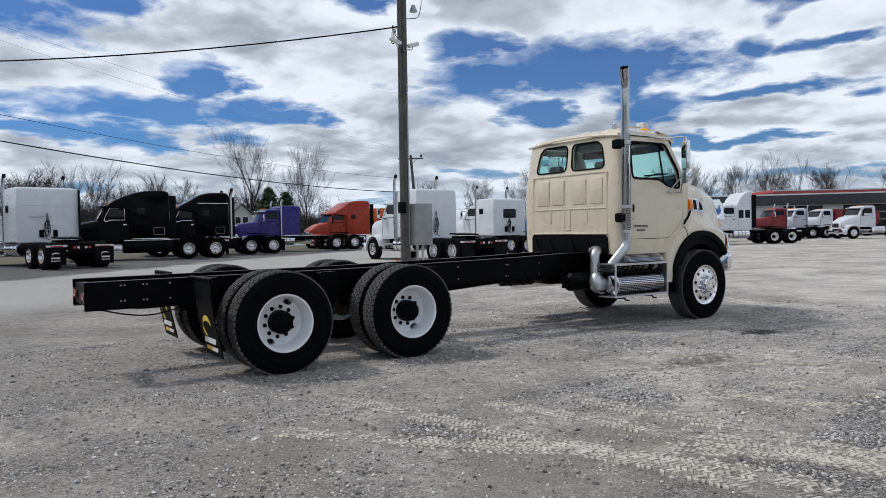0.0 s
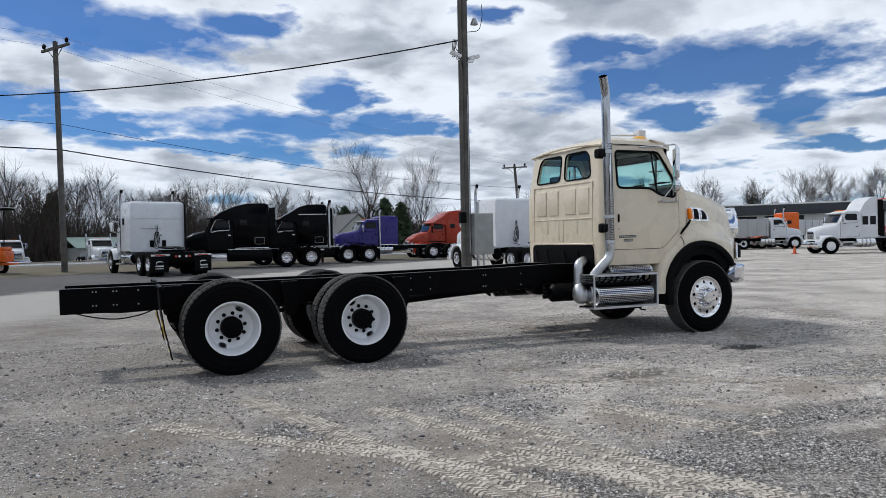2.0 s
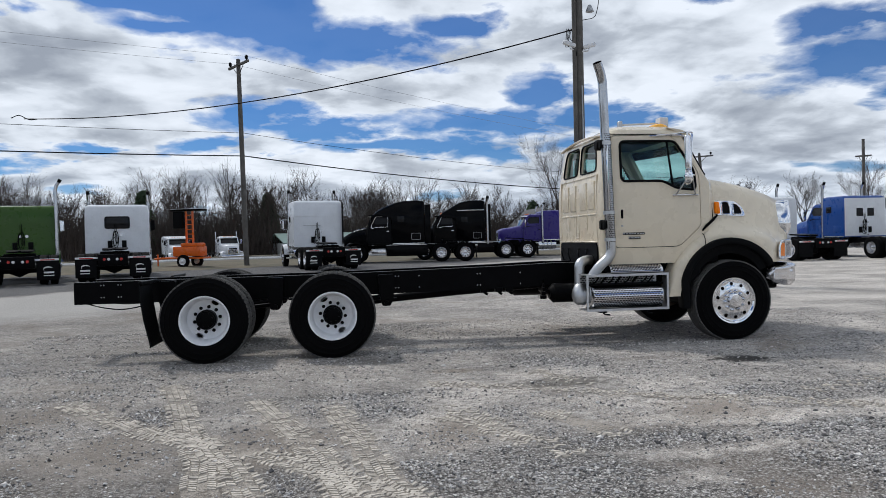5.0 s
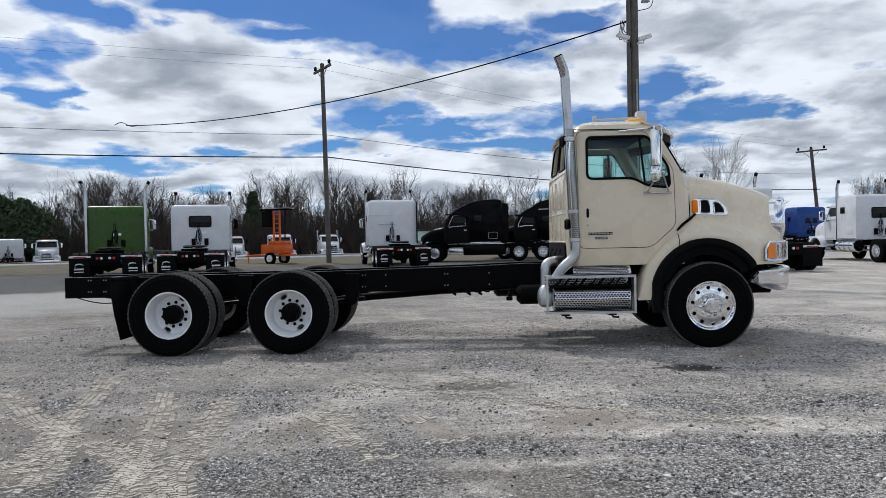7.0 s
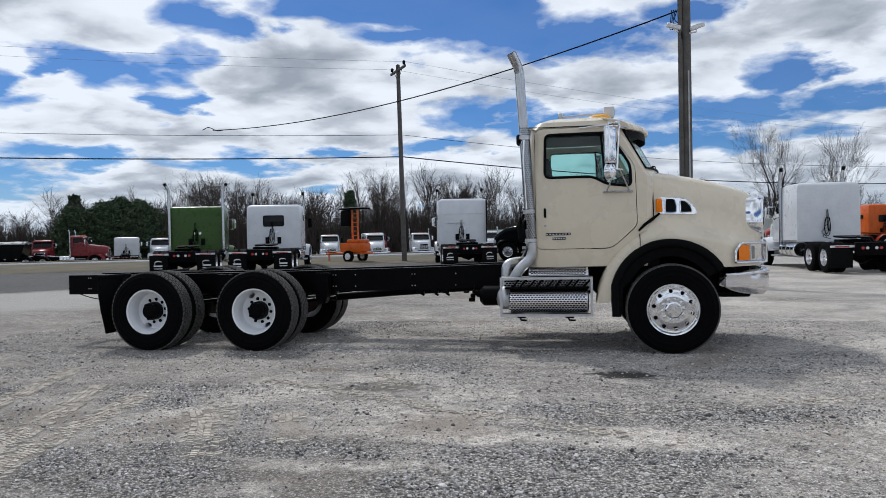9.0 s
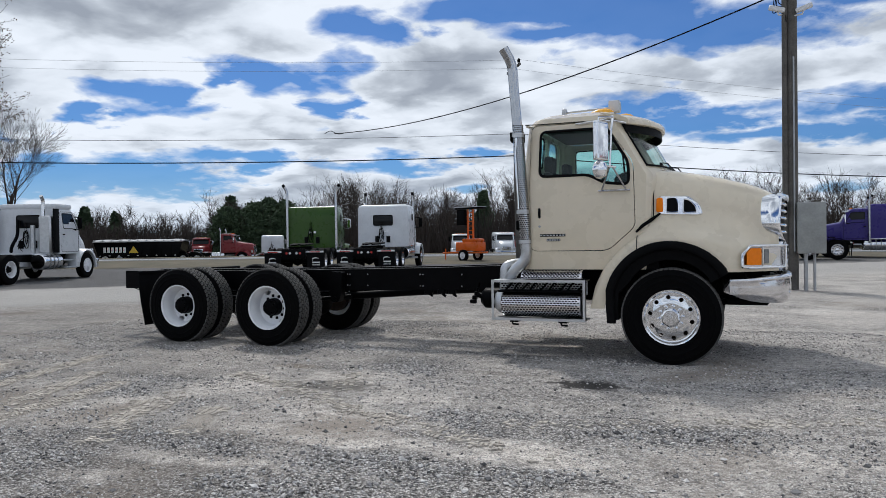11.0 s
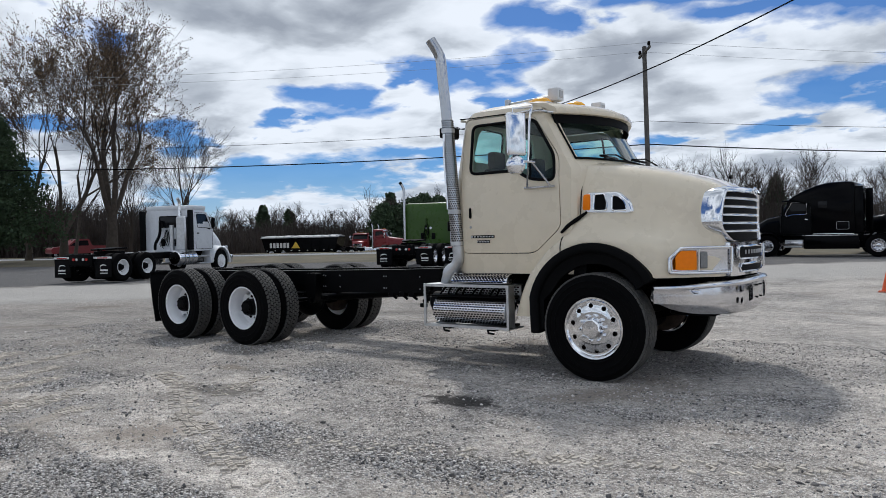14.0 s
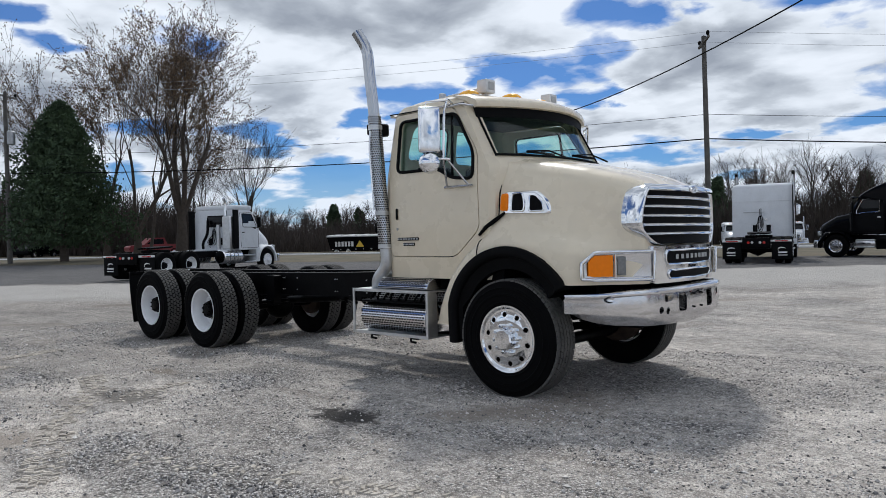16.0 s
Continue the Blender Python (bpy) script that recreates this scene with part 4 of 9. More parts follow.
def suspension():
    for x in (-5.252, -6.776):
        bm = bmesh.new()
        tube(bm, [(x, -0.95, 0.518), (x, 0.95, 0.518)], 0.075, 16)
        ax = part("drive_axle", bm, FRAMEB, TR)
        bm = bmesh.new()
        bmesh.ops.create_uvsphere(bm, u_segments=20, v_segments=12, radius=0.24, matrix=Matrix.Translation((x + 0.04, 0.05, 0.53)) @ Matrix.Diagonal((1.0, 0.9, 1, 1)))
        part("differential", bm, FRAMEB, ax)
        for s in (-1, 1):
            bm = bmesh.new()
            tube(bm, [(x - 0.0, 0.62 * s, 0.518), (x, 0.80 * s, 0.518)], 0.21, 20)
            part("brake_drum", bm, RUST, ax)
            bm = bmesh.new()
            tube(bm, [(x + 0.28, 0.5 * s, 0.62), (x + 0.16, 0.5 * s, 0.58)], [0.085, 0.085], 14)
            tube(bm, [(x + 0.16, 0.5 * s, 0.58), (x + 0.06, 0.5 * s, 0.56)], 0.05, 10)
            part("brake_chamber", bm, FRAMEB, ax)
    for s in (-1, 1):
        # walking beam springs, hangers and shackles outside the rail
        for x in (-4.55, -6.0, -7.35):
            bm = bmesh.new()
            prism(bm, rounded([(x - 0.11, 0.98), (x + 0.11, 0.98), (x + 0.09, 0.66), (x + 0.05, 0.56), (x - 0.06, 0.56), (x - 0.09, 0.7)], 0.03), "y", 0.44 * s, 0.56 * s)
            tube(bm, [(x, 0.42 * s, 0.6), (x, 0.60 * s, 0.6)], 0.035, 10)
            part("spring_hanger", bm, FRAMEB, TR)
        for xc in (-5.252, -6.776):
            sp = bmesh.new()
            for k in range(5):
                L = 0.68 - 0.10 * k
                pts = []
                for i in range(9):
                    u = -1 + i / 4
                    pts.append((xc + u * L, 0.50 * s, 0.70 - 0.035 * (1 - u * u) - 0.016 * k))
                rings = [[Vector((px, py - 0.05, pz)), Vector((px, py + 0.05, pz)), Vector((px, py + 0.05, pz + 0.014)), Vector((px, py - 0.05, pz + 0.014))] for px, py, pz in pts]
                loft(sp, rings)
            part("leaf_spring", sp, FRAMEB, TR)
            bm = bmesh.new()
            tube(bm, [(xc + 0.1, 0.36 * s, 0.56), (xc + 0.85, 0.36 * s, 0.63)], 0.028, 8)
            part("torque_rod", bm, FRAMEB, TR)
    bm = bmesh.new()
    tube(bm, [(-4.95, 0.03, 0.58), (-3.5, 0.02, 0.68), (-1.6, 0.0, 0.78)], 0.055, 14)
    part("drive_shaft", bm, FRAMEB, TR)
    bm = bmesh.new()
    tube(bm, [(-5.25, 0, 0.95), (-5.25, 0, 0.58)], 0.04, 8)
    for x, y in ((-3.2, -0.36), (-3.0, -0.38), (-2.85, -0.37)):
        box(bm, x - 0.05, x + 0.05, y - 0.06, y + 0.04, 0.68, 0.75, 0.01)
        tube(bm, [(x, y, 0.68), (x + 0.05, y, 0.65)], 0.018, 6)
    tagged(part("air_valve_cluster", bm, FRAMEB, TR), kind="stuff")
    # hanging air hoses at the tail and under the mid frame
    for pts in ([(-8.4, -0.4, 0.72), (-8.2, -0.42, 0.66), (-7.95, -0.43, 0.62), (-7.7, -0.43, 0.66), (-7.55, -0.44, 0.72)],
                [(-8.3, -0.2, 0.74), (-8.0, -0.25, 0.68), (-7.6, -0.3, 0.7)],
                [(-7.45, -0.55, 0.75), (-7.4, -0.6, 0.55), (-7.33, -0.62, 0.45), (-7.25, -0.6, 0.6)]):
        bm = bmesh.new()
        tube(bm, bend(pts, 5, 0.2), 0.008, 6)
        part("air_hose", bm, PLASTIC, TR)


suspension()


def underside():
    bm = bmesh.new()
    box(bm, -1.7, -0.9, -0.26, 0.26, 0.62, 1.1, 0.06)
    box(bm, -2.3, -1.7, -0.2, 0.2, 0.6, 0.95, 0.05)
    part("gearbox", bm, FRAMEB, TR)
    bm = bmesh.new()
    box(bm, -0.9, 0.75, -0.32, 0.32, 0.62, 1.5, 0.08)
    part("engine", bm, FRAMEB, TR)
    bm = bmesh.new()
    box(bm, 0.8, 0.95, -0.5, 0.5, 0.75, 1.7, 0.03)
    part("radiator", bm, FRAMEB, TR)
    bm = bmesh.new()
    tube(bm, [(0, -0.95, 0.46), (0, -0.6, 0.40), (0, 0.6, 0.40), (0, 0.95, 0.46)], 0.06, 10)
    box(bm, -0.12, 0.12, -0.98, -0.78, 0.38, 0.68, 0.03)
    box(bm, -0.12, 0.12, 0.78, 0.98, 0.38, 0.68, 0.03)
    part("front_axle", bm, FRAMEB, TR)
    for s in (-1, 1):
        bm = bmesh.new()
        tube(bm, [(-0.85, 0.42 * s, 0.72), (-0.4, 0.42 * s, 0.6), (0, 0.42 * s, 0.54), (0.4, 0.42 * s, 0.6), (0.8, 0.42 * s, 0.72)], 0.05, 4)
        part("front_spring", bm, FRAMEB, TR)
    for s in (-1, 1):
        bm = bmesh.new()
        lathe(bm, [(0.0, 0.76 * s), (0.20, 0.76 * s), (0.255, 0.80 * s), (0.258, 0.935 * s), (0.0, 0.935 * s)], 28, (0, 0, 0.523))
        part("front_brake_drum", bm, RUST, TR)
    # air tanks under the cab
    for x0, x1, y, z, r in ((-2.35, -1.5, -0.62, 0.66, 0.13), (-2.6, -1.9, 0.62, 0.68, 0.14)):
        bm = bmesh.new()
        tube(bm, [(x0, y, z), (x0 + 0.05, y, z), (x1 - 0.05, y, z), (x1, y, z)], [r * 0.6, r, r, r * 0.6], 18)
        tube(bm, [(x0 - 0.06, y - 0.03, z + 0.04), (x0 + 0.02, y, z)], 0.03, 8)
        tank = part("air_tank", bm, FRAMEB, TR)
        for k in range(5):
            bm = bmesh.new()
            box(bm, x0 - 0.14 + 0.02 * k, x0 - 0.06, y - 0.1 + 0.03 * k, y - 0.04 + 0.03 * k, z - 0.07 + 0.05 * k, z - 0.02 + 0.05 * k, 0.006)
            part("tank_fitting", bm, FRAMEB, tank)
    # fuel tank on the far side
    bm = bmesh.new()
    tube(bm, [(-2.1, 0.88, 0.74), (-2.07, 0.88, 0.74), (-0.95, 0.88, 0.74), (-0.92, 0.88, 0.74)], [0.25, 0.28, 0.28, 0.25], 24)
    part("fuel_tank", bm, POLISH, TR, "polished aluminium fuel tank")


underside()


# ---- cab ----
def cab_outline(z, inset=0.0):
    """Plan of the cab at height z: a rounded box with a bowed front."""
    xf = interp(z, [(1.0, -0.2), (2.10, -0.17), (2.20, -0.23), (2.74, -0.53), (2.82, -0.58), (2.88, -0.68), (2.91, -0.85)]) - inset
    xb = interp(z, [(1.0, -1.70), (1.4, -1.72), (2.1, -1.71), (2.74, -1.64), (2.82, -1.58), (2.88, -1.46), (2.91, -1.25)]) + inset
    w = interp(z, [(1.0, 1.05), (1.3, 1.08), (2.0, 1.085), (2.74, 1.0), (2.82, 0.955), (2.88, 0.82), (2.91, 0.55)]) - inset
    bow = interp(z, [(1.0, 0.05), (2.0, 0.12), (2.2, 0.20), (2.75, 0.21), (2.9, 0.08)])
    r = min(0.16, w * 0.3)
    front = []
    for i in range(9):
        u = -1 + i / 4
        front.append((xf + bow * (1 - u * u) - (0.0 if abs(u) < 0.99 else 0.03), u * w * interp(z, [(2.0, 0.97), (2.2, 0.90), (2.7, 0.935), (2.85, 0.96)])))
    pts = [(xf - 0.085, -w)] + front + [(xf - 0.085, w)]
    for cx, cy, a0 in ((xb + r, w - r, 90), (xb + r, -w + r, 180)):
        for i in range(6):
            a = radians(a0 + 18 * i)
            pts.append((cx + r * math.cos(a), cy + r * math.sin(a)))
    return [Vector((x, y, z)) for x, y in pts]


def cab_solid(inset, levels):
    bm = bmesh.new()
    loft(bm, [cab_outline(z, inset) for z in levels])
    return bm


def glass_band(poly, axis, a, b, r=0.06):
    bm = bmesh.new()
    prism(bm, rounded(poly, r), axis, a, b)
    return bm


DOOR_WIN = [(-1.47, 2.13), (-1.46, 2.66), (-0.70, 2.66), (-0.455, 2.26), (-0.445, 2.0), (-0.72, 2.03), (-0.90, 2.13)]
DOOR = [(-1.585, 1.26), (-1.585, 2.735), (-0.74, 2.735), (-0.40, 2.24), (-0.385, 1.56), (-0.415, 1.50), (-0.68, 1.262)]
BACK_WIN = ([(0.06, 2.30), (0.05, 2.70), (0.58, 2.70), (0.67, 2.62), (0.745, 2.30)], [(-0.06, 2.30), (-0.05, 2.70), (-0.58, 2.70), (-0.67, 2.62), (-0.745, 2.30)])


def grow(poly, d):
    c = sum((Vector(p) for p in poly), Vector((0, 0))) / len(poly)
    return [tuple(Vector(p) + (Vector(p) - c).normalized() * d) for p in poly]


def build_cab():
    levels = [1.04, 1.1, 1.3, 1.6, 2.0, 2.10, 2.20, 2.5, 2.74, 2.79, 2.82, 2.86, 2.88, 2.91]
    shell = carve(cab_solid(0.0, levels), cab_solid(0.045, [1.0, 1.3, 2.0, 2.10, 2.20, 2.5, 2.74, 2.8]))
    for s in (-1, 1):
        shell = carve(shell, glass_band(DOOR_WIN, "y", 0.8 * s, 1.3 * s, 0.07))
    for poly in BACK_WIN:
        shell = carve(shell, glass_band(poly, "x", -1.9, -1.4, 0.09))
    shell = carve(shell, glass_band([(-0.925, 2.212), (-0.895, 2.72), (0.895, 2.72), (0.925, 2.212)], "x", -0.78, 0.2, 0.06))
    whole = bpy.data.meshes.new("whole")
    shell.to_mesh(whole)
    body = shell
    for s in (-1, 1):
        body = carve(body, glass_band(grow(DOOR, 0.010), "y", 0.7 * s, 1.3 * s, 0.09))
    # sunk step along the rocker below the door
    cab = part("cab", body, CREAM, TR, "cream painted steel cab", 30)
    for s in (-1, 1):
        d = bmesh.new()
        d.from_mesh(whole)
        d = carve(d, glass_band(DOOR, "y", 0.7 * s, 1.3 * s, 0.085), "INTERSECT")
        door = part("door", d, CREAM, TR, "cream cab door with framed window", 30)
        bm = bmesh.new()
        rows = []
        for x, z in rounded(DOOR_WIN, 0.07):
            y = interp(z, [(2.0, 1.045), (2.74, 0.965)]) * s
            rows.append(Vector((x, y, z)))
        f0 = [bm.verts.new(p) for p in rows]
        bm.faces.new(f0)
        part("window_pane", bm, GLASS, door, "tinted green side glass").visible_shadow = False
        # black rubber seal and the upright divider
        bm = bmesh.new()
        seal = [Vector((x, interp(z, [(2.0, 1.088), (2.74, 1.002)]) * s, z)) for x, z in rounded(DOOR_WIN, 0.07)]
        tube(bm, seal + seal[:1], 0.017, 6, False)
        part("window_seal", bm, PLASTIC, door)
        bm = bmesh.new()
        tube(bm, [(-0.74, 1.04 * s, 2.03), (-0.79, 0.965 * s, 2.66)], 0.014, 6)
        part("window_divider", bm, PLASTIC, door)
        bm = bmesh.new()
        box(bm, -1.495, -1.455, 1.07 * s if s < 0 else 1.06, 1.06 * s if s < 0 else 1.088, 1.62, 1.78, 0.01)
        box(bm, -1.49, -1.46, min(1.075 * s, 1.105 * s), max(1.075 * s, 1.105 * s), 1.64, 1.76, 0.012)
        part("door_handle", bm, PLASTIC, door)
        bm = bmesh.new()
        lathe(bm, [(0.014, 0.0), (0.013, -0.006), (0, -0.006)], 12)
        lk = part("door_lock", bm, STEEL, door)
        lk.matrix_local = pose(-1.475, 1.083 * s, 1.545, 0, 0, 0 if s < 0 else 180)
        for x0, x1, z0, z1 in ((-1.47, -1.17, 1.425, 1.455), (-1.39, -1.23, 1.37, 1.4)):
            bm = bmesh.new()
            box(bm, x0, x1, min(1.08 * s, 1.092 * s), max(1.08 * s, 1.092 * s), z0, z1, 0.003)
            bd = part("badge", bm, PLASTIC, door, "small dark name badge")
            bm = bmesh.new()
            n = 8
            for k in range(n):
                u0 = x0 + (x1 - x0) * (k + 0.15) / n
                box(bm, u0, u0 + (x1 - x0) / n * 0.6, min(1.09 * s, 1.0945 * s), max(1.09 * s, 1.0945 * s), z0 + 0.008, z1 - 0.008)
            tagged(part("badge_lettering", bm, ALU, bd), kind="stuff")
        # chrome rain strip over the door
        bm = bmesh.new()
        tube(bm, [(-1.05, 1.015 * s, 2.725), (-0.62, 1.02 * s, 2.735), (-0.48, 1.0 * s, 2.70)], 0.012, 6)
        part("rain_gutter", bm, CHROME, cab)
    bpy.data.meshes.remove(whole)
    # windows of the back wall
    for poly in BACK_WIN:
        bm = bmesh.new()
        bm.faces.new([bm.verts.new((interp(z, [(2.1, -1.67), (2.74, -1.605)]), y, z)) for y, z in rounded(poly, 0.09)])
        part("rear_window", bm, GLASS, cab, "rounded rear cab window").visible_shadow = False
        bm = bmesh.new()
        ring = [Vector((interp(z, [(2.1, -1.712), (2.74, -1.642)]), y, z)) for y, z in rounded(poly, 0.09)]
        tube(bm, ring + ring[:1], 0.013, 6, False)
        part("rear_window_seal", bm, PLASTIC, cab)
    # pressed panels and ribs of the back wall
    def pressed(name, y0, y1, z0, z1, h=0.010, bev=0.012):
        bm = bmesh.new()
        xb = -1.716 + 0.10 * max(0.0, (z0 + z1) / 2 - 2.1)
        box(bm, xb - h, xb + 0.02, y0, y1, z0, z1, bev, seg=2)
        part(name, bm, CREAM, cab)
    for y0, y1 in ((0.42, 0.69), (0.08, 0.345), (-0.385, -0.11), (-0.72, -0.465)):
        pressed("pressed_panel", y0, y1, 1.785, 2.165)
    pressed("pressed_rib", -0.79, -0.43, 1.705, 1.728)
    pressed("pressed_rib", 0.42, 0.79, 1.705, 1.728)
    pressed("pressed_rib", -0.40, 0.0, 1.705, 1.728)
    pressed("pressed_rib", 0.03, 0.38, 1.705, 1.728)
    for y, zb in ((0.40, 1.50), (0.385, 1.50), (-0.415, 1.50), (0.075, 1.40), (-0.045, 1.40)):
        pressed("pressed_rib", y - 0.011, y + 0.011, zb, 1.728)
    pressed("pressed_rib", -0.055, 0.085, 1.388, 1.41)
    for y in (-0.80, 0.80):
        pressed("pressed_edge", y - 0.010, y + 0.010, 1.36, 2.24, 0.006, 0.005)
    pressed("pressed_edge", -0.80, 0.80, 2.232, 2.25, 0.006, 0.005)
    # flange of the floor over the dark hollow behind the gearbox
    bm = bmesh.new()
    box(bm, -1.74, -1.69, -0.83, 0.83, 1.33, 1.352, 0.006)
    part("floor_flange", bm, CREAM, cab)
    # no real hollow: a black sheet stands in for its shade
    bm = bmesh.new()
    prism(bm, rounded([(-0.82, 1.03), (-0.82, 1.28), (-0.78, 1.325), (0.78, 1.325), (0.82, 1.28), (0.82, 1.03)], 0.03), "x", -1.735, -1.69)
    part("hollow_shade_sheet", bm, PLASTIC, cab, "black sheet painted as the shade in the hollow below the back wall")
    for y in (-0.55, -0.2, 0.28, 0.6):
        bm = bmesh.new()
        tube(bm, bend([(-1.75, y, 1.05), (-1.78, y + 0.03, 1.16), (-1.76, y + 0.10, 1.22), (-1.735, y + 0.12, 1.24)], 3, 0.05), 0.012, 6)
        part("cab_hose", bm, FRAMEB, cab)
    bm = bmesh.new()
    rows = [[Vector((-1.665 + 0.03 * u * u, 0.97 * u, 2.815 - 0.05 * u * u)), Vector((-1.685 + 0.03 * u * u, 0.975 * u, 2.80 - 0.05 * u * u)), Vector((-1.68 + 0.03 * u * u, 0.975 * u, 2.782 - 0.05 * u * u)), Vector((-1.62 + 0.03 * u * u, 0.965 * u, 2.79 - 0.05 * u * u))] for u in (i / 6 - 1 for i in range(13))]
    loft(bm, rows)
    part("roof_lip", bm, CREAM, cab, angle=50)
    bm = bmesh.new()
    tube(bm, [(-1.66, -0.975, 2.765), (-1.5, -1.0, 2.755), (-0.6, -1.0, 2.75)], 0.006, 6)
    part("roof_seam", bm, PLASTIC, cab)
    # windshield: bowed and raked
    bm = bmesh.new()
    rows = []
    for z in (2.20, 2.35, 2.5, 2.62, 2.74):
        o = cab_outline(z, 0.02)[1:10]
        rows.append(o)
    loft(bm, rows, cap=False, ring=False)
    part("windshield", bm, SHIELD, cab, "clear curved windshield").visible_shadow = False
    bm = bmesh.new()
    lower = [p + Vector((0.010, 0, 0.012)) for p in cab_outline(2.21)[1:10]]
    tube(bm, lower, 0.012, 6)
    for k in (1, 9):
        tube(bm, [cab_outline(z)[k] + Vector((0.010, 0, 0)) for z in (2.21, 2.4, 2.55, 2.7)], 0.011, 6)
    part("windshield_seal", bm, PLASTIC, cab)
    # sun visor lip over the windshield: cream top, dark underside
    bm = bmesh.new()
    rings = []
    for i in range(15):
        u = -1 + i / 7
        w = 0.985 * u
        x = -0.47 + 0.32 * (1 - u * u)
        dz = -0.015 * u * u
        rings.append([Vector((x - 0.34, w, 2.865 + dz)), Vector((x - 0.10, w, 2.825 + dz)), Vector((x, w, 2.775 + dz)), Vector((x + 0.016, w, 2.74 + dz)), Vector((x + 0.008, w, 2.712 + dz)), Vector((x - 0.025, w, 2.705 + dz)), Vector((x - 0.12, w * 0.99, 2.78 + dz))])
    loft(bm, rings)
    part("sun_visor", bm, CREAM, cab, "cream moulded outside visor", 50)
    bm = bmesh.new()
    rings = []
    for i in range(15):
        u = -1 + i / 7
        x = -0.495 + 0.31 * (1 - u * u)
        dz = -0.015 * u * u
        rings.append([Vector((x, 0.97 * u, 2.745 + dz)), Vector((x + 0.012, 0.955 * u, 2.615 + dz)), Vector((x + 0.002, 0.955 * u, 2.615 + dz)), Vector((x - 0.03, 0.97 * u, 2.745 + dz))])
    loft(bm, rings)
    part("visor_shade", bm, PLASTIC, cab, "dark tinted visor strip")
    for y0, y1 in ((-0.62, -0.05), (0.08, 0.62)):
        bm = bmesh.new()
        x0 = -0.225 + 0.2 * (1 - y0 ** 2)
        tube(bm, [(x0 + 0.06, y1, 2.225), (x0 + 0.02, (y0 + y1) / 2, 2.285), (x0 - 0.02, y0, 2.265)], [0.010, 0.008, 0.006], 6)
        box(bm, x0 - 0.05, x0 - 0.025, y0, y1 - 0.1, 2.25, 2.272, 0.004)
        part("wiper", bm, PLASTIC, cab)
    # lining, dash, seats and wheel
    bm = bmesh.new()
    box(bm, -1.62, -0.25, -0.98, 0.98, 1.06, 1.1)
    part("cab_floor", bm, DASH, cab)
    bm = bmesh.new()
    prism(bm, rounded([(-0.62, 1.7), (-0.62, 2.1), (-0.5, 2.15), (-0.32, 2.17), (-0.32, 1.3), (-0.5, 1.3)], 0.05), "y", -0.98, 0.98)
    part("dashboard", bm, DASH, cab)
    for y in (-0.5, 0.5):
        bm = bmesh.new()
        box(bm, -1.42, -0.92, y - 0.26, y + 0.26, 1.45, 1.62, 0.05, seg=2)
        box(bm, -1.52, -1.38, y - 0.24, y + 0.24, 1.55, 2.22, 0.05, seg=2)
        box(bm, -1.53, -1.42, y - 0.13, y + 0.13, 2.22, 2.42, 0.04, seg=2)
        box(bm, -1.35, -1.0, y - 0.2, y + 0.2, 1.1, 1.45, 0.03)
        part("seat", bm, SEAT, cab, "dark cloth high-back seat")
    bm = bmesh.new()
    ring = []
    mw = pose(-0.72, 0.5, 2.08, 0, -32, 0)
    for i in range(25):
        a = 2 * math.pi * i / 24
        ring.append(mw @ Vector((0.22 * math.cos(a), 0.22 * math.sin(a), 0)))
    tube(bm, ring, 0.016, 8, False)
    for a in (0.6, 2.6, 4.7):
        tube(bm, [mw @ Vector((0, 0, -0.03)), mw @ Vector((0.22 * math.cos(a), 0.22 * math.sin(a), 0))], 0.012, 6)
    tube(bm, [mw @ Vector((0, 0, 0)), mw @ Vector((0, 0, -0.45))], 0.03, 8)
    part("steering_wheel", bm, DASH, cab)
    bm = bmesh.new()
    box(bm, -1.55, -0.55, -0.86, 0.86, 2.735, 2.745)
    part("headliner", bm, TRIM, cab)
    return cab


CAB = build_cab()


# ---- hood, fenders, nose ----
ARCH_C, ARCH_R = (-0.015, 0.65), 0.70


def arch_z(x):
    dx = x - ARCH_C[0]
    if dx > 0.60:
        return 1.015
    if dx < -0.655:
        return 0.60
    return ARCH_C[1] + math.sqrt(max(0.0, ARCH_R ** 2 - dx * dx))


def leg_z(x):
    return interp(x, [(-0.88, 0.62), (-0.86, 0.75), (-0.82, 0.90), (-0.72, 1.09), (-0.60, 1.23), (-0.52, 1.31), (-0.40, 1.40), (-0.30, 1.47)])


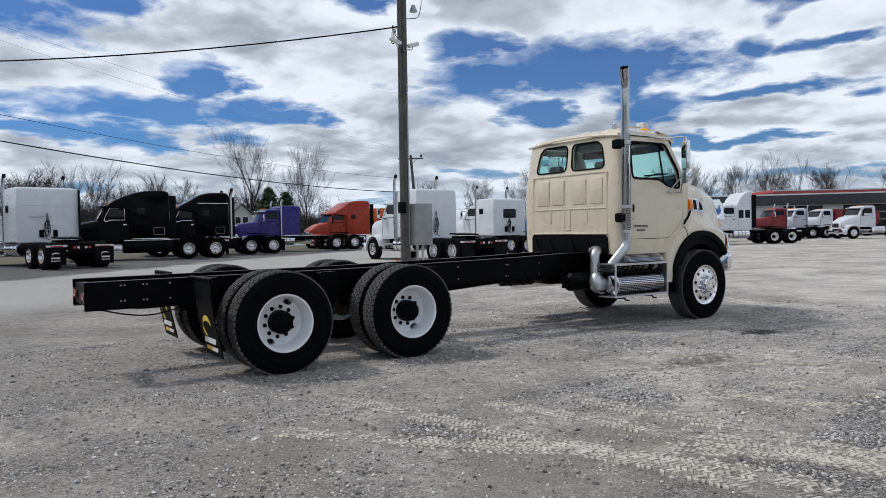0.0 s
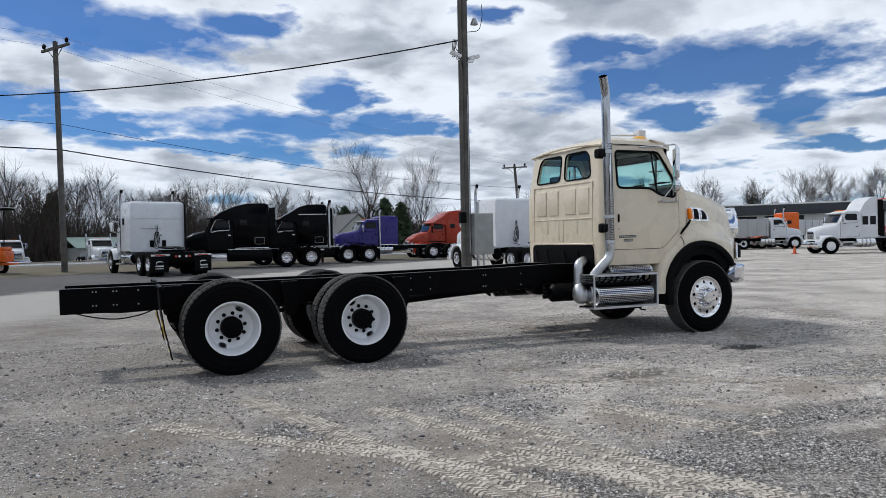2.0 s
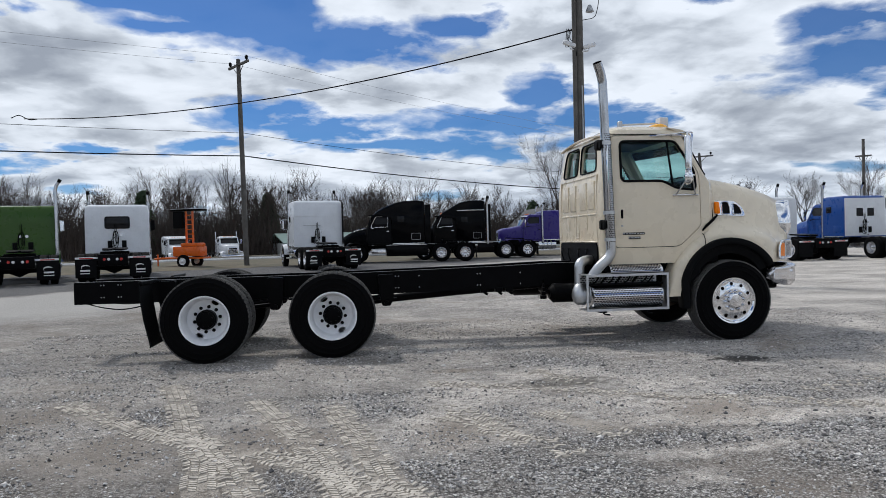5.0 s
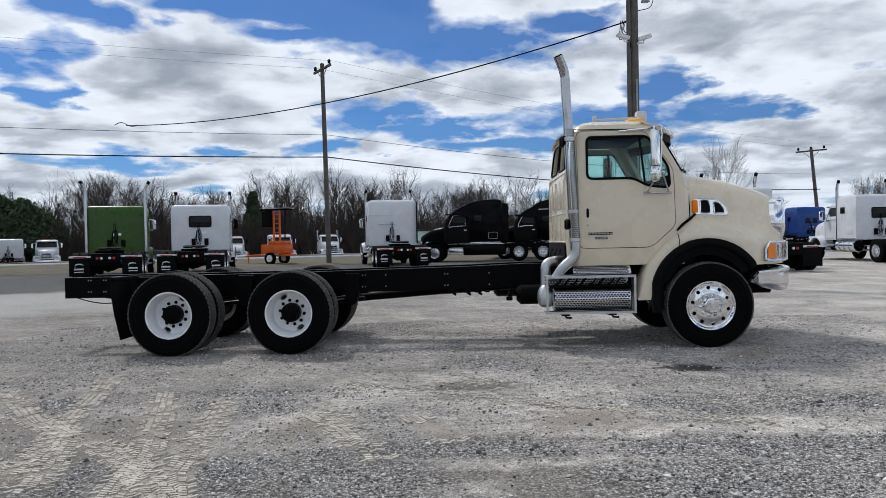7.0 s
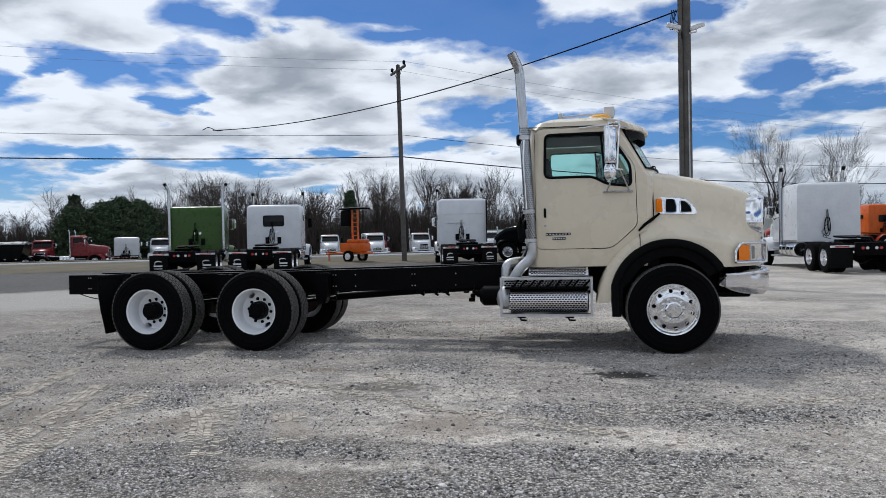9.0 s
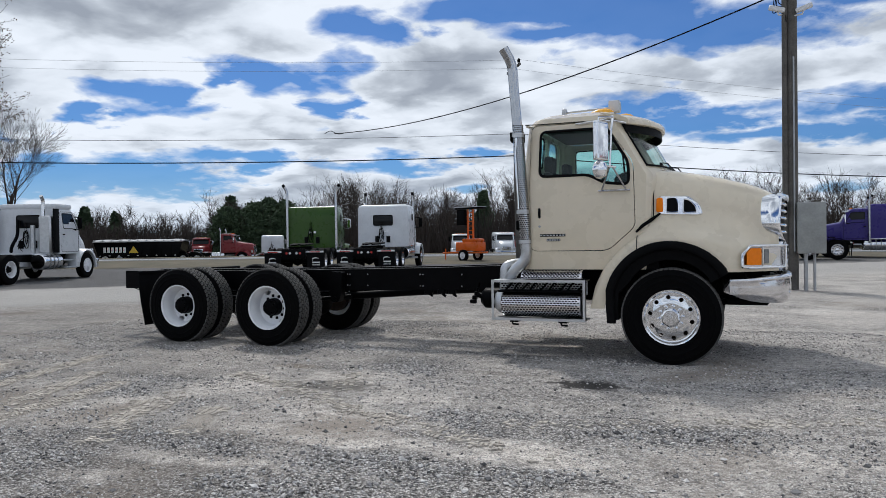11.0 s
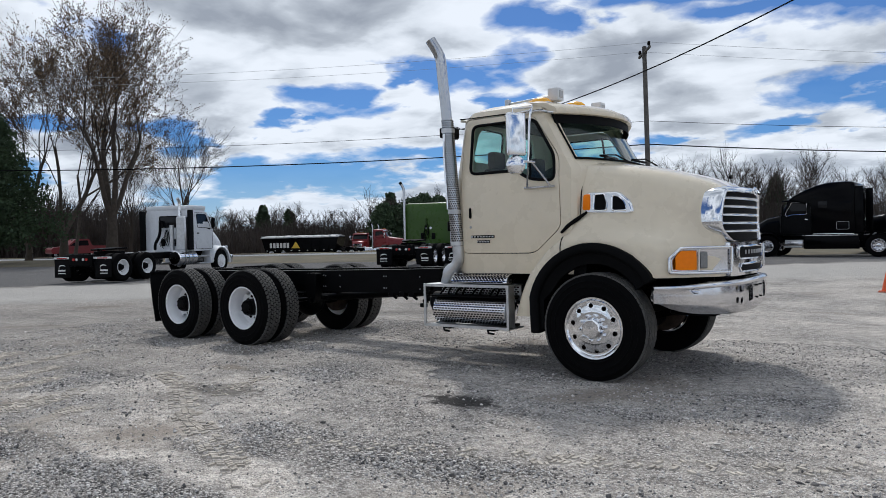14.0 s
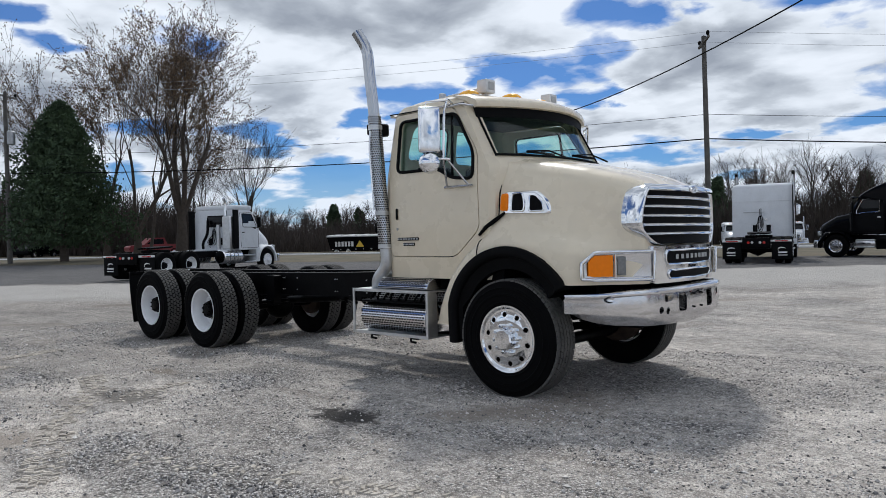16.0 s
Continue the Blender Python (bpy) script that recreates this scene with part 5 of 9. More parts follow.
def hood_section(x):
    """Half of the hood and fender at x, from the middle line to the lower edge, as (y, z)."""
    zb = arch_z(x)
    if x < -0.27:
        zo = leg_z(x)
        zb = min(zb, zo - 0.02)
        h = zo - zb
        return [(0.86, zo), (0.90, zo), (0.94, zo), (0.98, zo), (1.01, zo), (1.04, zo - 0.004), (1.075, zo - 0.01), (1.11, zo - min(0.03, 0.2 * h)), (1.14, zo - min(0.08, 0.45 * h)), (1.15, zo - min(0.14, 0.7 * h)), (1.15, zb)]
    zt = interp(x, [(-0.27, 2.225), (0.0, 2.195), (0.3, 2.14), (0.54, 2.085), (0.89, 1.985), (1.02, 1.92), (1.1, 1.86)])
    wt = interp(x, [(-0.27, 0.90), (0.3, 0.82), (0.7, 0.73), (1.1, 0.61)])
    ws = interp(x, [(-0.27, 1.035), (0.1, 0.99), (0.4, 0.93), (0.7, 0.86), (0.9, 0.80), (1.0, 0.765), (1.1, 0.69)])
    zs = interp(x, [(-0.27, 1.62), (0.1, 1.56), (0.4, 1.50), (0.7, 1.43), (0.9, 1.38), (1.1, 1.33)])
    wf = interp(x, [(-0.27, 1.14), (0.0, 1.175), (0.4, 1.17), (0.6, 1.135), (0.7, 1.075), (0.8, 0.985), (0.9, 0.895), (1.0, 0.80), (1.1, 0.69)])
    zf = interp(x, [(-0.27, 1.45), (0.0, 1.46), (0.3, 1.43), (0.6, 1.375), (0.9, 1.31), (1.1, 1.27)])
    zf = max(zf, zb + 0.10)
    zs = max(zs, zf + 0.05)
    return [(0.0, zt), (0.45 * wt, zt - 0.006), (0.8 * wt, zt - 0.028), (wt, zt - 0.075), (wt + 0.35 * (ws - wt), zt - 0.17), (wt + 0.8 * (ws - wt), (zt + zs) / 2 - 0.06), (ws, zs + 0.02), (ws + 0.5 * (wf - ws), zf + 0.01), (wf - 0.02, zf - 0.045), (wf, zf - 0.09), (wf - 0.005, zb)]


def build_hood():
    bm = bmesh.new()
    xs = [-0.88, -0.86, -0.83, -0.78, -0.72, -0.66, -0.6, -0.52, -0.44, -0.36, -0.29, -0.255, -0.2, -0.1, 0.0, 0.1, 0.2, 0.3, 0.4, 0.47, 0.54, 0.58, 0.605, 0.68, 0.76, 0.84, 0.92, 1.0, 1.06, 1.1]
    for s in (-1, 1):
        rows = [[Vector((x, y * s, z)) for y, z in hood_section(x)] for x in xs]
        loft(bm, rows, cap=False, ring=False)
        # close the front of the fender and the lower lip
        bm.faces.new([bm.verts.new((1.1, y * s, z)) for y, z in hood_section(1.1)] + [bm.verts.new((1.1, 0, 1.015))])
        lip = [[Vector((x, hood_section(x)[-1][0] * s, hood_section(x)[-1][1])), Vector((x, (hood_section(x)[-1][0] - 0.03) * s, hood_section(x)[-1][1] + 0.01))] for x in xs]
        loft(bm, lip, cap=False, ring=False)
    bmesh.ops.remove_doubles(bm, verts=bm.verts, dist=0.0005)
    bmesh.ops.smooth_vert(bm, verts=[v for v in bm.verts if v.co.x > -0.2 and v.co.z > 1.2 and v.co.x < 1.05 and len(v.link_faces) == 4], factor=0.5, use_axis_x=False, use_axis_y=True, use_axis_z=True)
    hood = part("hood", bm, CREAM, TR, "cream sculpted tilt hood with wide fenders", 50)
    # dark gap behind the hood
    for s in (-1, 1):
        bm = bmesh.new()
        sec = hood_section(-0.185)[3:7]
        tube(bm, [Vector((-0.187, (y + 0.004) * s, z + 0.002)) for y, z in sec], 0.006, 6)
        part("hood_edge", bm, PLASTIC, hood)
        bm = bmesh.new()
        tube(bm, [Vector((-0.36, (y + 0.004) * s, z + 0.002)) for y, z in hood_section(-0.36)[4:]], 0.005, 5)
        part("fender_joint", bm, PLASTIC, hood)
        bm = bmesh.new()
        a, r = ARCH_C, ARCH_R
        path = [(0.575, 1.0)] + [(a[0] + r * math.cos(radians(d)), a[1] + r * math.sin(radians(d))) for d in range(35, 173, 6)] + [(-0.695, 0.62), (-0.685, 0.44)]
        rings = []
        for i, (x, z) in enumerate(path):
            px, pz = x - a[0], z - a[1]
            n = Vector((px, 0, pz)).normalized() if z > a[1] else Vector((-1, 0, 0))
            c = Vector((x, 0, z))
            rings.append([c + n * 0.012 + Vector((0, 1.135 * s, 0)), c + n * 0.004 + Vector((0, 1.19 * s, 0)), c - n * 0.05 + Vector((0, 1.205 * s, 0)), c - n * 0.085 + Vector((0, 1.19 * s, 0)), c - n * 0.095 + Vector((0, 1.16 * s, 0)), c - n * 0.055 + Vector((0, 0.95 * s, 0)), c - n * 0.03 + Vector((0, 0.95 * s, 0))])
        loft(bm, rings)
        part("fender_flare", bm, PLASTIC, hood, "black rubber fender flare", 60)
        bm = bmesh.new()
        rows = []
        for x, z in path:
            n = Vector((x - a[0], 0, z - a[1])).normalized()
            c = Vector((x, 0, z)) - n * 0.05
            d = Vector((x, 0, z)) - n * (0.125 + 0.075 * smooth(0.75, 1.0, z))
            rows.append([c + Vector((0, 1.16 * s, 0)), d + Vector((0, 1.13 * s, 0)), d + Vector((0, 0.5 * s, 0)), d + Vector((0, 0.42 * s, -0.1))])
        loft(bm, rows, cap=False, ring=False)
        part("wheel_well", bm, PLASTIC, hood)
        bm = bmesh.new()
        box(bm, -0.7, 0.78, min(0.40 * s, 0.425 * s), max(0.40 * s, 0.425 * s), 0.72, 1.5, 0.01)
        box(bm, -0.58, -0.125, min(0.40 * s, 1.046 * s), max(0.40 * s, 1.046 * s), 1.03, 1.2, 0.01)
        box(bm, -0.6, -0.1, min(0.83 * s, 0.845 * s), max(0.83 * s, 0.845 * s), 0.72, 1.1, 0.004)
        box(bm, 0.74, 0.77, min(0.40 * s, 0.9 * s), max(0.40 * s, 0.9 * s), 0.92, 1.35, 0.01)
        part("splash_shield", bm, PLASTIC, hood)
        # side vent with amber marker
        def hy(x, z):
            sec = hood_section(x)
            for (y0, z0), (y1, z1) in zip(sec, sec[1:]):
                if z0 >= z >= z1:
                    return y0 + (y1 - y0) * (z0 - z) / max(1e-6, z0 - z1)
            return sec[6][0]
        def on_side(poly, off):
            return [Vector((x, (hy(x, z) + off) * s, z)) for x, z in poly]
        outer = rounded([(-0.145, 1.655), (-0.135, 1.86), (0.18, 1.85), (0.30, 1.75), (0.335, 1.635)], 0.045)
        vb = bmesh.new()
        loft(vb, [on_side(grow(outer, 0.012), -0.012), on_side(outer, 0.012), on_side(grow(outer, -0.014), 0.024), on_side(grow(outer, -0.022), 0.024)], cap=False)
        vb.faces.new([vb.verts.new(p) for p in on_side(grow(outer, -0.022), 0.024)])
        vent = part("side_vent", vb, CHROME, hood, "chrome side vent frame", 50)
        for poly in ([(-0.045, 1.68), (-0.04, 1.83), (0.05, 1.83), (0.072, 1.75), (0.072, 1.68)], [(0.135, 1.675), (0.135, 1.815), (0.19, 1.80), (0.245, 1.74), (0.265, 1.675)]):
            q = rounded(poly, 0.022)
            vb = bmesh.new()
            vb.faces.new([vb.verts.new(p) for p in on_side(grow(q, 0.004), 0.0275)])
            hole = part("vent_opening", vb, PLASTIC, vent, "dark vent opening")
            vb = bmesh.new()
            ring = on_side(grow(q, 0.008), 0.026)
            tube(vb, ring + ring[:1], 0.008, 6, False)
            part("vent_ring", vb, CHROME, hole)
        vb = bmesh.new()
        q = rounded([(-0.16, 1.68), (-0.155, 1.84), (-0.085, 1.845), (-0.08, 1.675)], 0.025)
        loft(vb, [on_side(q, 0.01), on_side(grow(q, -0.004), 0.035), on_side(grow(q, -0.014), 0.042)])
        part("marker_lamp", vb, AMBER, vent, "amber side marker lamp")
        # rubber hood strap
        vb = bmesh.new()
        tube(vb, [Vector((-0.12, 1.03 * s, 1.66)), Vector((-0.20, 1.06 * s, 1.60)), Vector((-0.30, 1.09 * s, 1.53)), Vector((-0.37, 1.10 * s, 1.46))], [0.012, 0.02, 0.02, 0.012], 6)
        part("hood_strap", vb, RUBBER, hood)
        # headlight set round the corner
        curve = [(0.735, 1.067), (0.805, 1.000), (0.89, 0.917), (0.985, 0.825), (1.075, 0.737), (1.16, 0.655)]
        def along(u):
            k = min(len(curve) - 1.001, max(0.0, u) * (len(curve) - 1))
            i = int(k)
            f = k - i
            return Vector((curve[i][0] * (1 - f) + curve[i + 1][0] * f, (curve[i][1] * (1 - f) + curve[i + 1][1] * f) * s))
        def panel(u0, u1, zlo, zhi, off, n=7):
            b = bmesh.new()
            rows2 = []
            for i in range(n):
                u = u0 + (u1 - u0) * i / (n - 1)
                p = along(u)
                d = Vector((0.75, 0.66 * s)) * off
                rows2.append([Vector((p.x + d.x, p.y + d.y, zlo(u))), Vector((p.x + d.x * 1.25, p.y + d.y * 1.25, (zlo(u) + zhi(u)) / 2)), Vector((p.x + d.x, p.y + d.y, zhi(u)))])
            loft(b, rows2, cap=False, ring=False)
            return b
        zl = lambda u: 1.088 - 0.010 * smooth(0, 0.2, u)
        zh = lambda u: 1.115 + 0.158 * smooth(-0.16, 0.20, u)
        def bezel(o, d, r):
            """A bright moulding that runs round the lamp, o outside its edge and d in front of it."""
            b = bmesh.new()
            loop = []
            for i in range(13):
                p = along(i / 12)
                loop.append(Vector((p.x + d * 0.7 - (o if i == 0 else 0), p.y + d * 0.7 * s + (o * s if i == 0 else 0), zl(i / 12) - o)))
            for i in range(12, -1, -1):
                p = along(i / 12)
                loop.append(Vector((p.x + d * 0.7 - (o if i == 0 else 0), p.y + d * 0.7 * s + (o * s if i == 0 else 0), zh(i / 12) + o)))
            tube(b, loop + loop[:1], r, 8, False)
            return b
        lamp = part("headlight", bezel(0.020, 0.012, 0.015), CHROME, hood, "chrome framed headlight unit", 60)
        part("inner_bezel", bezel(0.004, 0.008, 0.007), POLISH, lamp)
        part("signal_lens", panel(0.055, 0.43, lambda u: zl(u) + 0.008, lambda u: zh(u) - 0.008, 0.016), AMBER, lamp, "amber turn signal lens")
        part("lamp_bowl", panel(0.0, 1.0, zl, zh, -0.012), POLISH, lamp)
        b = bmesh.new()
        qa, qb = along(0.49), along(0.60)
        loft(b, [[Vector((qa.x + 0.004, qa.y + 0.004 * s, zl(0.5) + 0.02)), Vector((qb.x + 0.004, qb.y + 0.004 * s, zl(0.6) + 0.02)), Vector((qb.x + 0.004, qb.y + 0.004 * s, zh(0.6) - 0.02)), Vector((qa.x + 0.004, qa.y + 0.004 * s, zh(0.5) - 0.02))],
                 [Vector((qa.x + 0.016, qa.y + 0.016 * s, zl(0.5) + 0.03)), Vector((qb.x + 0.010, qb.y + 0.010 * s, zl(0.6) + 0.03)), Vector((qb.x + 0.010, qb.y + 0.010 * s, zh(0.6) - 0.03)), Vector((qa.x + 0.016, qa.y + 0.016 * s, zh(0.5) - 0.03))]])
        part("lamp_lens", b, mat("headlamp_glass", (0.20, 0.21, 0.22), 0.12, 0.3, var=0.3, scale=40, coat=0.5), lamp, "grey headlamp glass")
        b = bmesh.new()
        p = along(0.465)
        tube(b, [(p.x + 0.012, p.y + 0.012 * s, zl(0.46)), (p.x + 0.012, p.y + 0.012 * s, zh(0.46))], 0.011, 6)
        part("lamp_divider", b, CHROME, lamp)
    return hood


HOOD = build_hood()


def nose_x(y, x0=1.225, k=0.20):
    return x0 - k * y * y


def build_grille():
    outer = rounded([(-0.67, 1.85), (0.67, 1.85), (0.745, 1.62), (0.755, 1.475), (0.58, 1.345), (-0.58, 1.345), (-0.755, 1.475), (-0.745, 1.62)], 0.10, 5)
    def at(poly, dx):
        return [Vector((nose_x(y) + dx, y, z)) for y, z in poly]
    bm = bmesh.new()
    def flank(d, dx):
        """The outline drawn out to the sides, where the surround wraps back over the hood."""
        return [Vector((nose_x(y) + dx, y, min(z, 1.85 + 0.35 * d))) for y, z in ((y * (1 + 1.25 * d), 1.6 + (z - 1.6) * (1 + (0.9 if z > 1.6 else 0.5) * d)) for y, z in outer)]
    loft(bm, [flank(0.0, -0.26), flank(0.030, -0.15), flank(0.044, -0.11), flank(0.043, -0.06), flank(0.035, -0.014), flank(0.022, 0.004), flank(0.008, 0.006), flank(-0.004, 0.0), flank(-0.014, -0.02), flank(-0.02, -0.06)], cap=False)
    g = part("grille", bm, CHROME, HOOD, "chrome grille surround", 50)
    bm = bmesh.new()
    rows = []
    for z in np.linspace(1.35, 1.83, 9):
        half = interp(z, [(1.35, 0.58), (1.48, 0.74), (1.62, 0.735), (1.80, 0.69), (1.86, 0.65)])
        rows.append([Vector((nose_x(u * half) - 0.028, u * half, z)) for u in np.linspace(-1, 1, 13)])
    loft(bm, rows, cap=False, ring=False)
    part("grille_mesh", bm, PLASTIC, g)
    for k in range(5):
        z = 1.435 + 0.079 * k
        half = interp(z, [(1.36, 0.57), (1.44, 0.70), (1.6, 0.735), (1.8, 0.68)])
        bm = bmesh.new()
        rings = []
        for i in range(13):
            y = -half + 2 * half * i / 12
            x = nose_x(y) - 0.018
            rings.append([Vector((x - 0.02, y, z + 0.02)), Vector((x + 0.008, y, z + 0.016)), Vector((x + 0.02, y, z)), Vector((x + 0.008, y, z - 0.012)), Vector((x - 0.03, y, z - 0.014))])
        loft(bm, rings)
        part("grille_bar", bm, CHROME, g, angle=60)
    bm = bmesh.new()
    rings = []
    for i in range(15):
        y = -0.665 + 1.33 * i / 14
        x = nose_x(y)
        rings.append([Vector((x - 0.05, y, 1.868)), Vector((x - 0.004, y, 1.862)), Vector((x + 0.012, y, 1.84)), Vector((x + 0.008, y, 1.808)), Vector((x - 0.03, y, 1.80))])
    loft(bm, rings)
    part("top_rim", bm, CHROME, g, angle=60)
    bm = bmesh.new()
    ring = [Vector((1.238, 0.07 * math.cos(2 * math.pi * i / 20), 1.835 + 0.032 * math.sin(2 * math.pi * i / 20))) for i in range(21)]
    tube(bm, ring, 0.009, 6, False)
    tube(bm, [(1.238, -0.035, 1.825), (1.242, 0, 1.835), (1.238, 0.035, 1.845)], 0.009, 6)
    part("emblem_ring", bm, CHROME, g)
    # lower chrome panel with two slots
    poly = rounded([(-0.645, 1.335), (0.645, 1.335), (0.62, 1.01), (-0.62, 1.01)], 0.03)
    bm = bmesh.new()
    loft(bm, [at(poly, -0.22), at(poly, -0.012), at(grow(poly, -0.012), 0.0)], cap=False)
    n = 12
    rows = []
    for i in range(n + 1):
        y = -0.625 + 1.25 * i / n
        rows.append([Vector((nose_x(y), y, z)) for z in (1.012, 1.05, 1.13, 1.17, 1.29, 1.332)])
    loft(bm, rows, cap=False, ring=False)
    low = part("lower_grille", bm, CHROME, HOOD, "chrome lower nose panel", 30)
    for half, z0, z1, nm in ((0.47, 1.175, 1.29, "name_plate"), (0.44, 1.05, 1.12, "air_slot")):
        bm = bmesh.new()
        q = [(u, z0) for u in np.linspace(-half + 0.03, half - 0.03, 9)] + [(half, z0 + 0.03), (half, z1 - 0.03)] + [(u, z1) for u in np.linspace(half - 0.03, -half + 0.03, 9)] + [(-half, z1 - 0.03), (-half, z0 + 0.03)]
        loft(bm, [[Vector((nose_x(u) + 0.004, u, z0 + (0.012 if abs(u) > half - 0.01 else 0))), Vector((nose_x(u) + 0.006, u, (z0 + z1) / 2)), Vector((nose_x(u) + 0.004, u, z1 - (0.012 if abs(u) > half - 0.01 else 0)))] for u in np.linspace(-half, half, 15)], cap=False, ring=False)
        pl = part(nm, bm, PLASTIC, low, "black inset plate")
        bm = bmesh.new()
        ring = [Vector((nose_x(y) + 0.006, y, z)) for y, z in grow(q, 0.006)]
        tube(bm, ring + ring[:1], 0.009, 6, False)
        part("plate_rim", bm, CHROME, pl)
    for k in range(8):
        y0 = -0.34 + k * 0.088
        bm = bmesh.new()
        xx = nose_x(y0 + 0.03) + 0.007
        box(bm, xx, xx + 0.004, y0, y0 + 0.05, 1.215, 1.255, 0.001)
        part("plate_bar", bm, ALU, low, "plain bright bar in place of lettering")


build_grille()


def build_bumper():
    def bx(y):
        a = abs(y)
        return interp(a, [(0.0, 1.265), (0.3, 1.255), (0.55, 1.23), (0.75, 1.17), (0.9, 1.08), (1.0, 0.975), (1.08, 0.855), (1.14, 0.73), (1.175, 0.60)])
    ys = [-1.175, -1.155, -1.12, -1.08, -1.03, -0.97, -0.9, -0.8, -0.7, -0.6, -0.45, -0.3, -0.15, 0]
    ys = ys + [-y for y in ys[-2::-1]]
    def inner(x, y, d):
        return x - d * (1 if abs(y) < 1.0 else 0.7), y * (1 - (0.0 if abs(y) < 0.8 else d * 0.9))
    rings = []
    for y in ys:
        x = bx(y)
        zb = interp(abs(y), [(0, 0.645), (0.7, 0.66), (1.0, 0.68), (1.1, 0.71), (1.15, 0.76), (1.175, 0.83)])
        x2, y2 = inner(x, y, 0.035)
        x3, y3 = inner(x, y, 0.09)
        zt = interp(abs(y), [(0, 0.985), (0.9, 0.975), (1.175, 0.945)])
        rings.append([Vector((x3, y3, zt)), Vector((x2 + 0.012, y2, zt)), Vector((x - 0.004, y, zt - 0.008)), Vector((x + 0.006, y, zt - 0.024)), Vector((x + 0.002, y, zt - 0.044)), Vector((x - 0.010, y, zt - 0.052)), Vector((x - 0.004, y, 0.86)), Vector((x - 0.004, y, 0.78)), Vector((x - 0.02, y, zb + 0.05)), Vector((x2 - 0.03, y2, zb)), Vector((x3 - 0.01, y3, zb)), Vector((x3, y3, 0.8))])
    bm = bmesh.new()
    loft(bm, rings)
    cut = bmesh.new()
    for y0, y1, z0, z1 in ((-0.36, -0.22, 0.76, 0.92), (0.22, 0.36, 0.76, 0.92)):
        prism(cut, rounded([(y0, z0), (y1, z0), (y1, z1), (y0, z1)], 0.03), "x", 0.9, 1.6)
    bm = carve(bm, cut)
    for yy, zz in ((-0.55, 0.885), (-0.62, 0.79), (0.55, 0.885), (-0.53, 0.78), (-1.02, 0.9), (1.02, 0.9)):
        cut = bmesh.new()
        prism(cut, [(yy + 0.026 * math.cos(2 * math.pi * i / 14), zz + 0.03 * math.sin(2 * math.pi * i / 14)) for i in range(14)], "x", 0.8, 1.6)
        bm = carve(bm, cut)
    b = part("bumper", bm, POLISH, TR, "polished swept steel bumper", 40)
    bm = bmesh.new()
    box(bm, 0.9, 1.10, -0.42, 0.42, 0.7, 0.95, 0.01)
    part("bumper_brace", bm, FRAMEB, b)
    for y in (-0.08, 0.08):
        for z in (0.78, 0.90):
            bm = bmesh.new()
            tube(bm, [(1.25, y, z), (1.272, y, z)], 0.009, 8)
            part("bumper_bolt", bm, FRAMEB, b)
    bm = bmesh.new()
    box(bm, 0.55, 1.0, -0.6, 0.6, 0.62, 0.70, 0.02)
    part("front_crossmember", bm, FRAMEB, TR)


build_bumper()


# ---- exhaust, steps, tanks ----
def perforated(name, parent, at, nu, nv, u_size, v_size, label, span=None):
    """Rows of small dark slots laid on a surface at(u, v)."""
    bm = bmesh.new()
    for i in range(nv):
        for j in range(nu):
            u = (j + (0.5 if i % 2 else 0.0)) / nu
            v = (i + 0.5) / nv
            if span and not span[0] < u < span[1]:
                continue
            q = [at(u - u_size, v - v_size), at(u + u_size, v - v_size), at(u + u_size, v + v_size), at(u - u_size, v + v_size)]
            bm.faces.new([bm.verts.new(p) for p in q])
    ob = part(name, bm, PLASTIC, parent, label)
    tagged(ob, kind="stuff")


STACK = [(-1.642, -1.095, 1.22), (-1.678, -1.13, 2.0), (-1.714, -1.159, 2.8), (-1.737, -1.188, 3.2), (-1.748, -1.20, 3.45), (-1.835, -1.265, 3.63)]


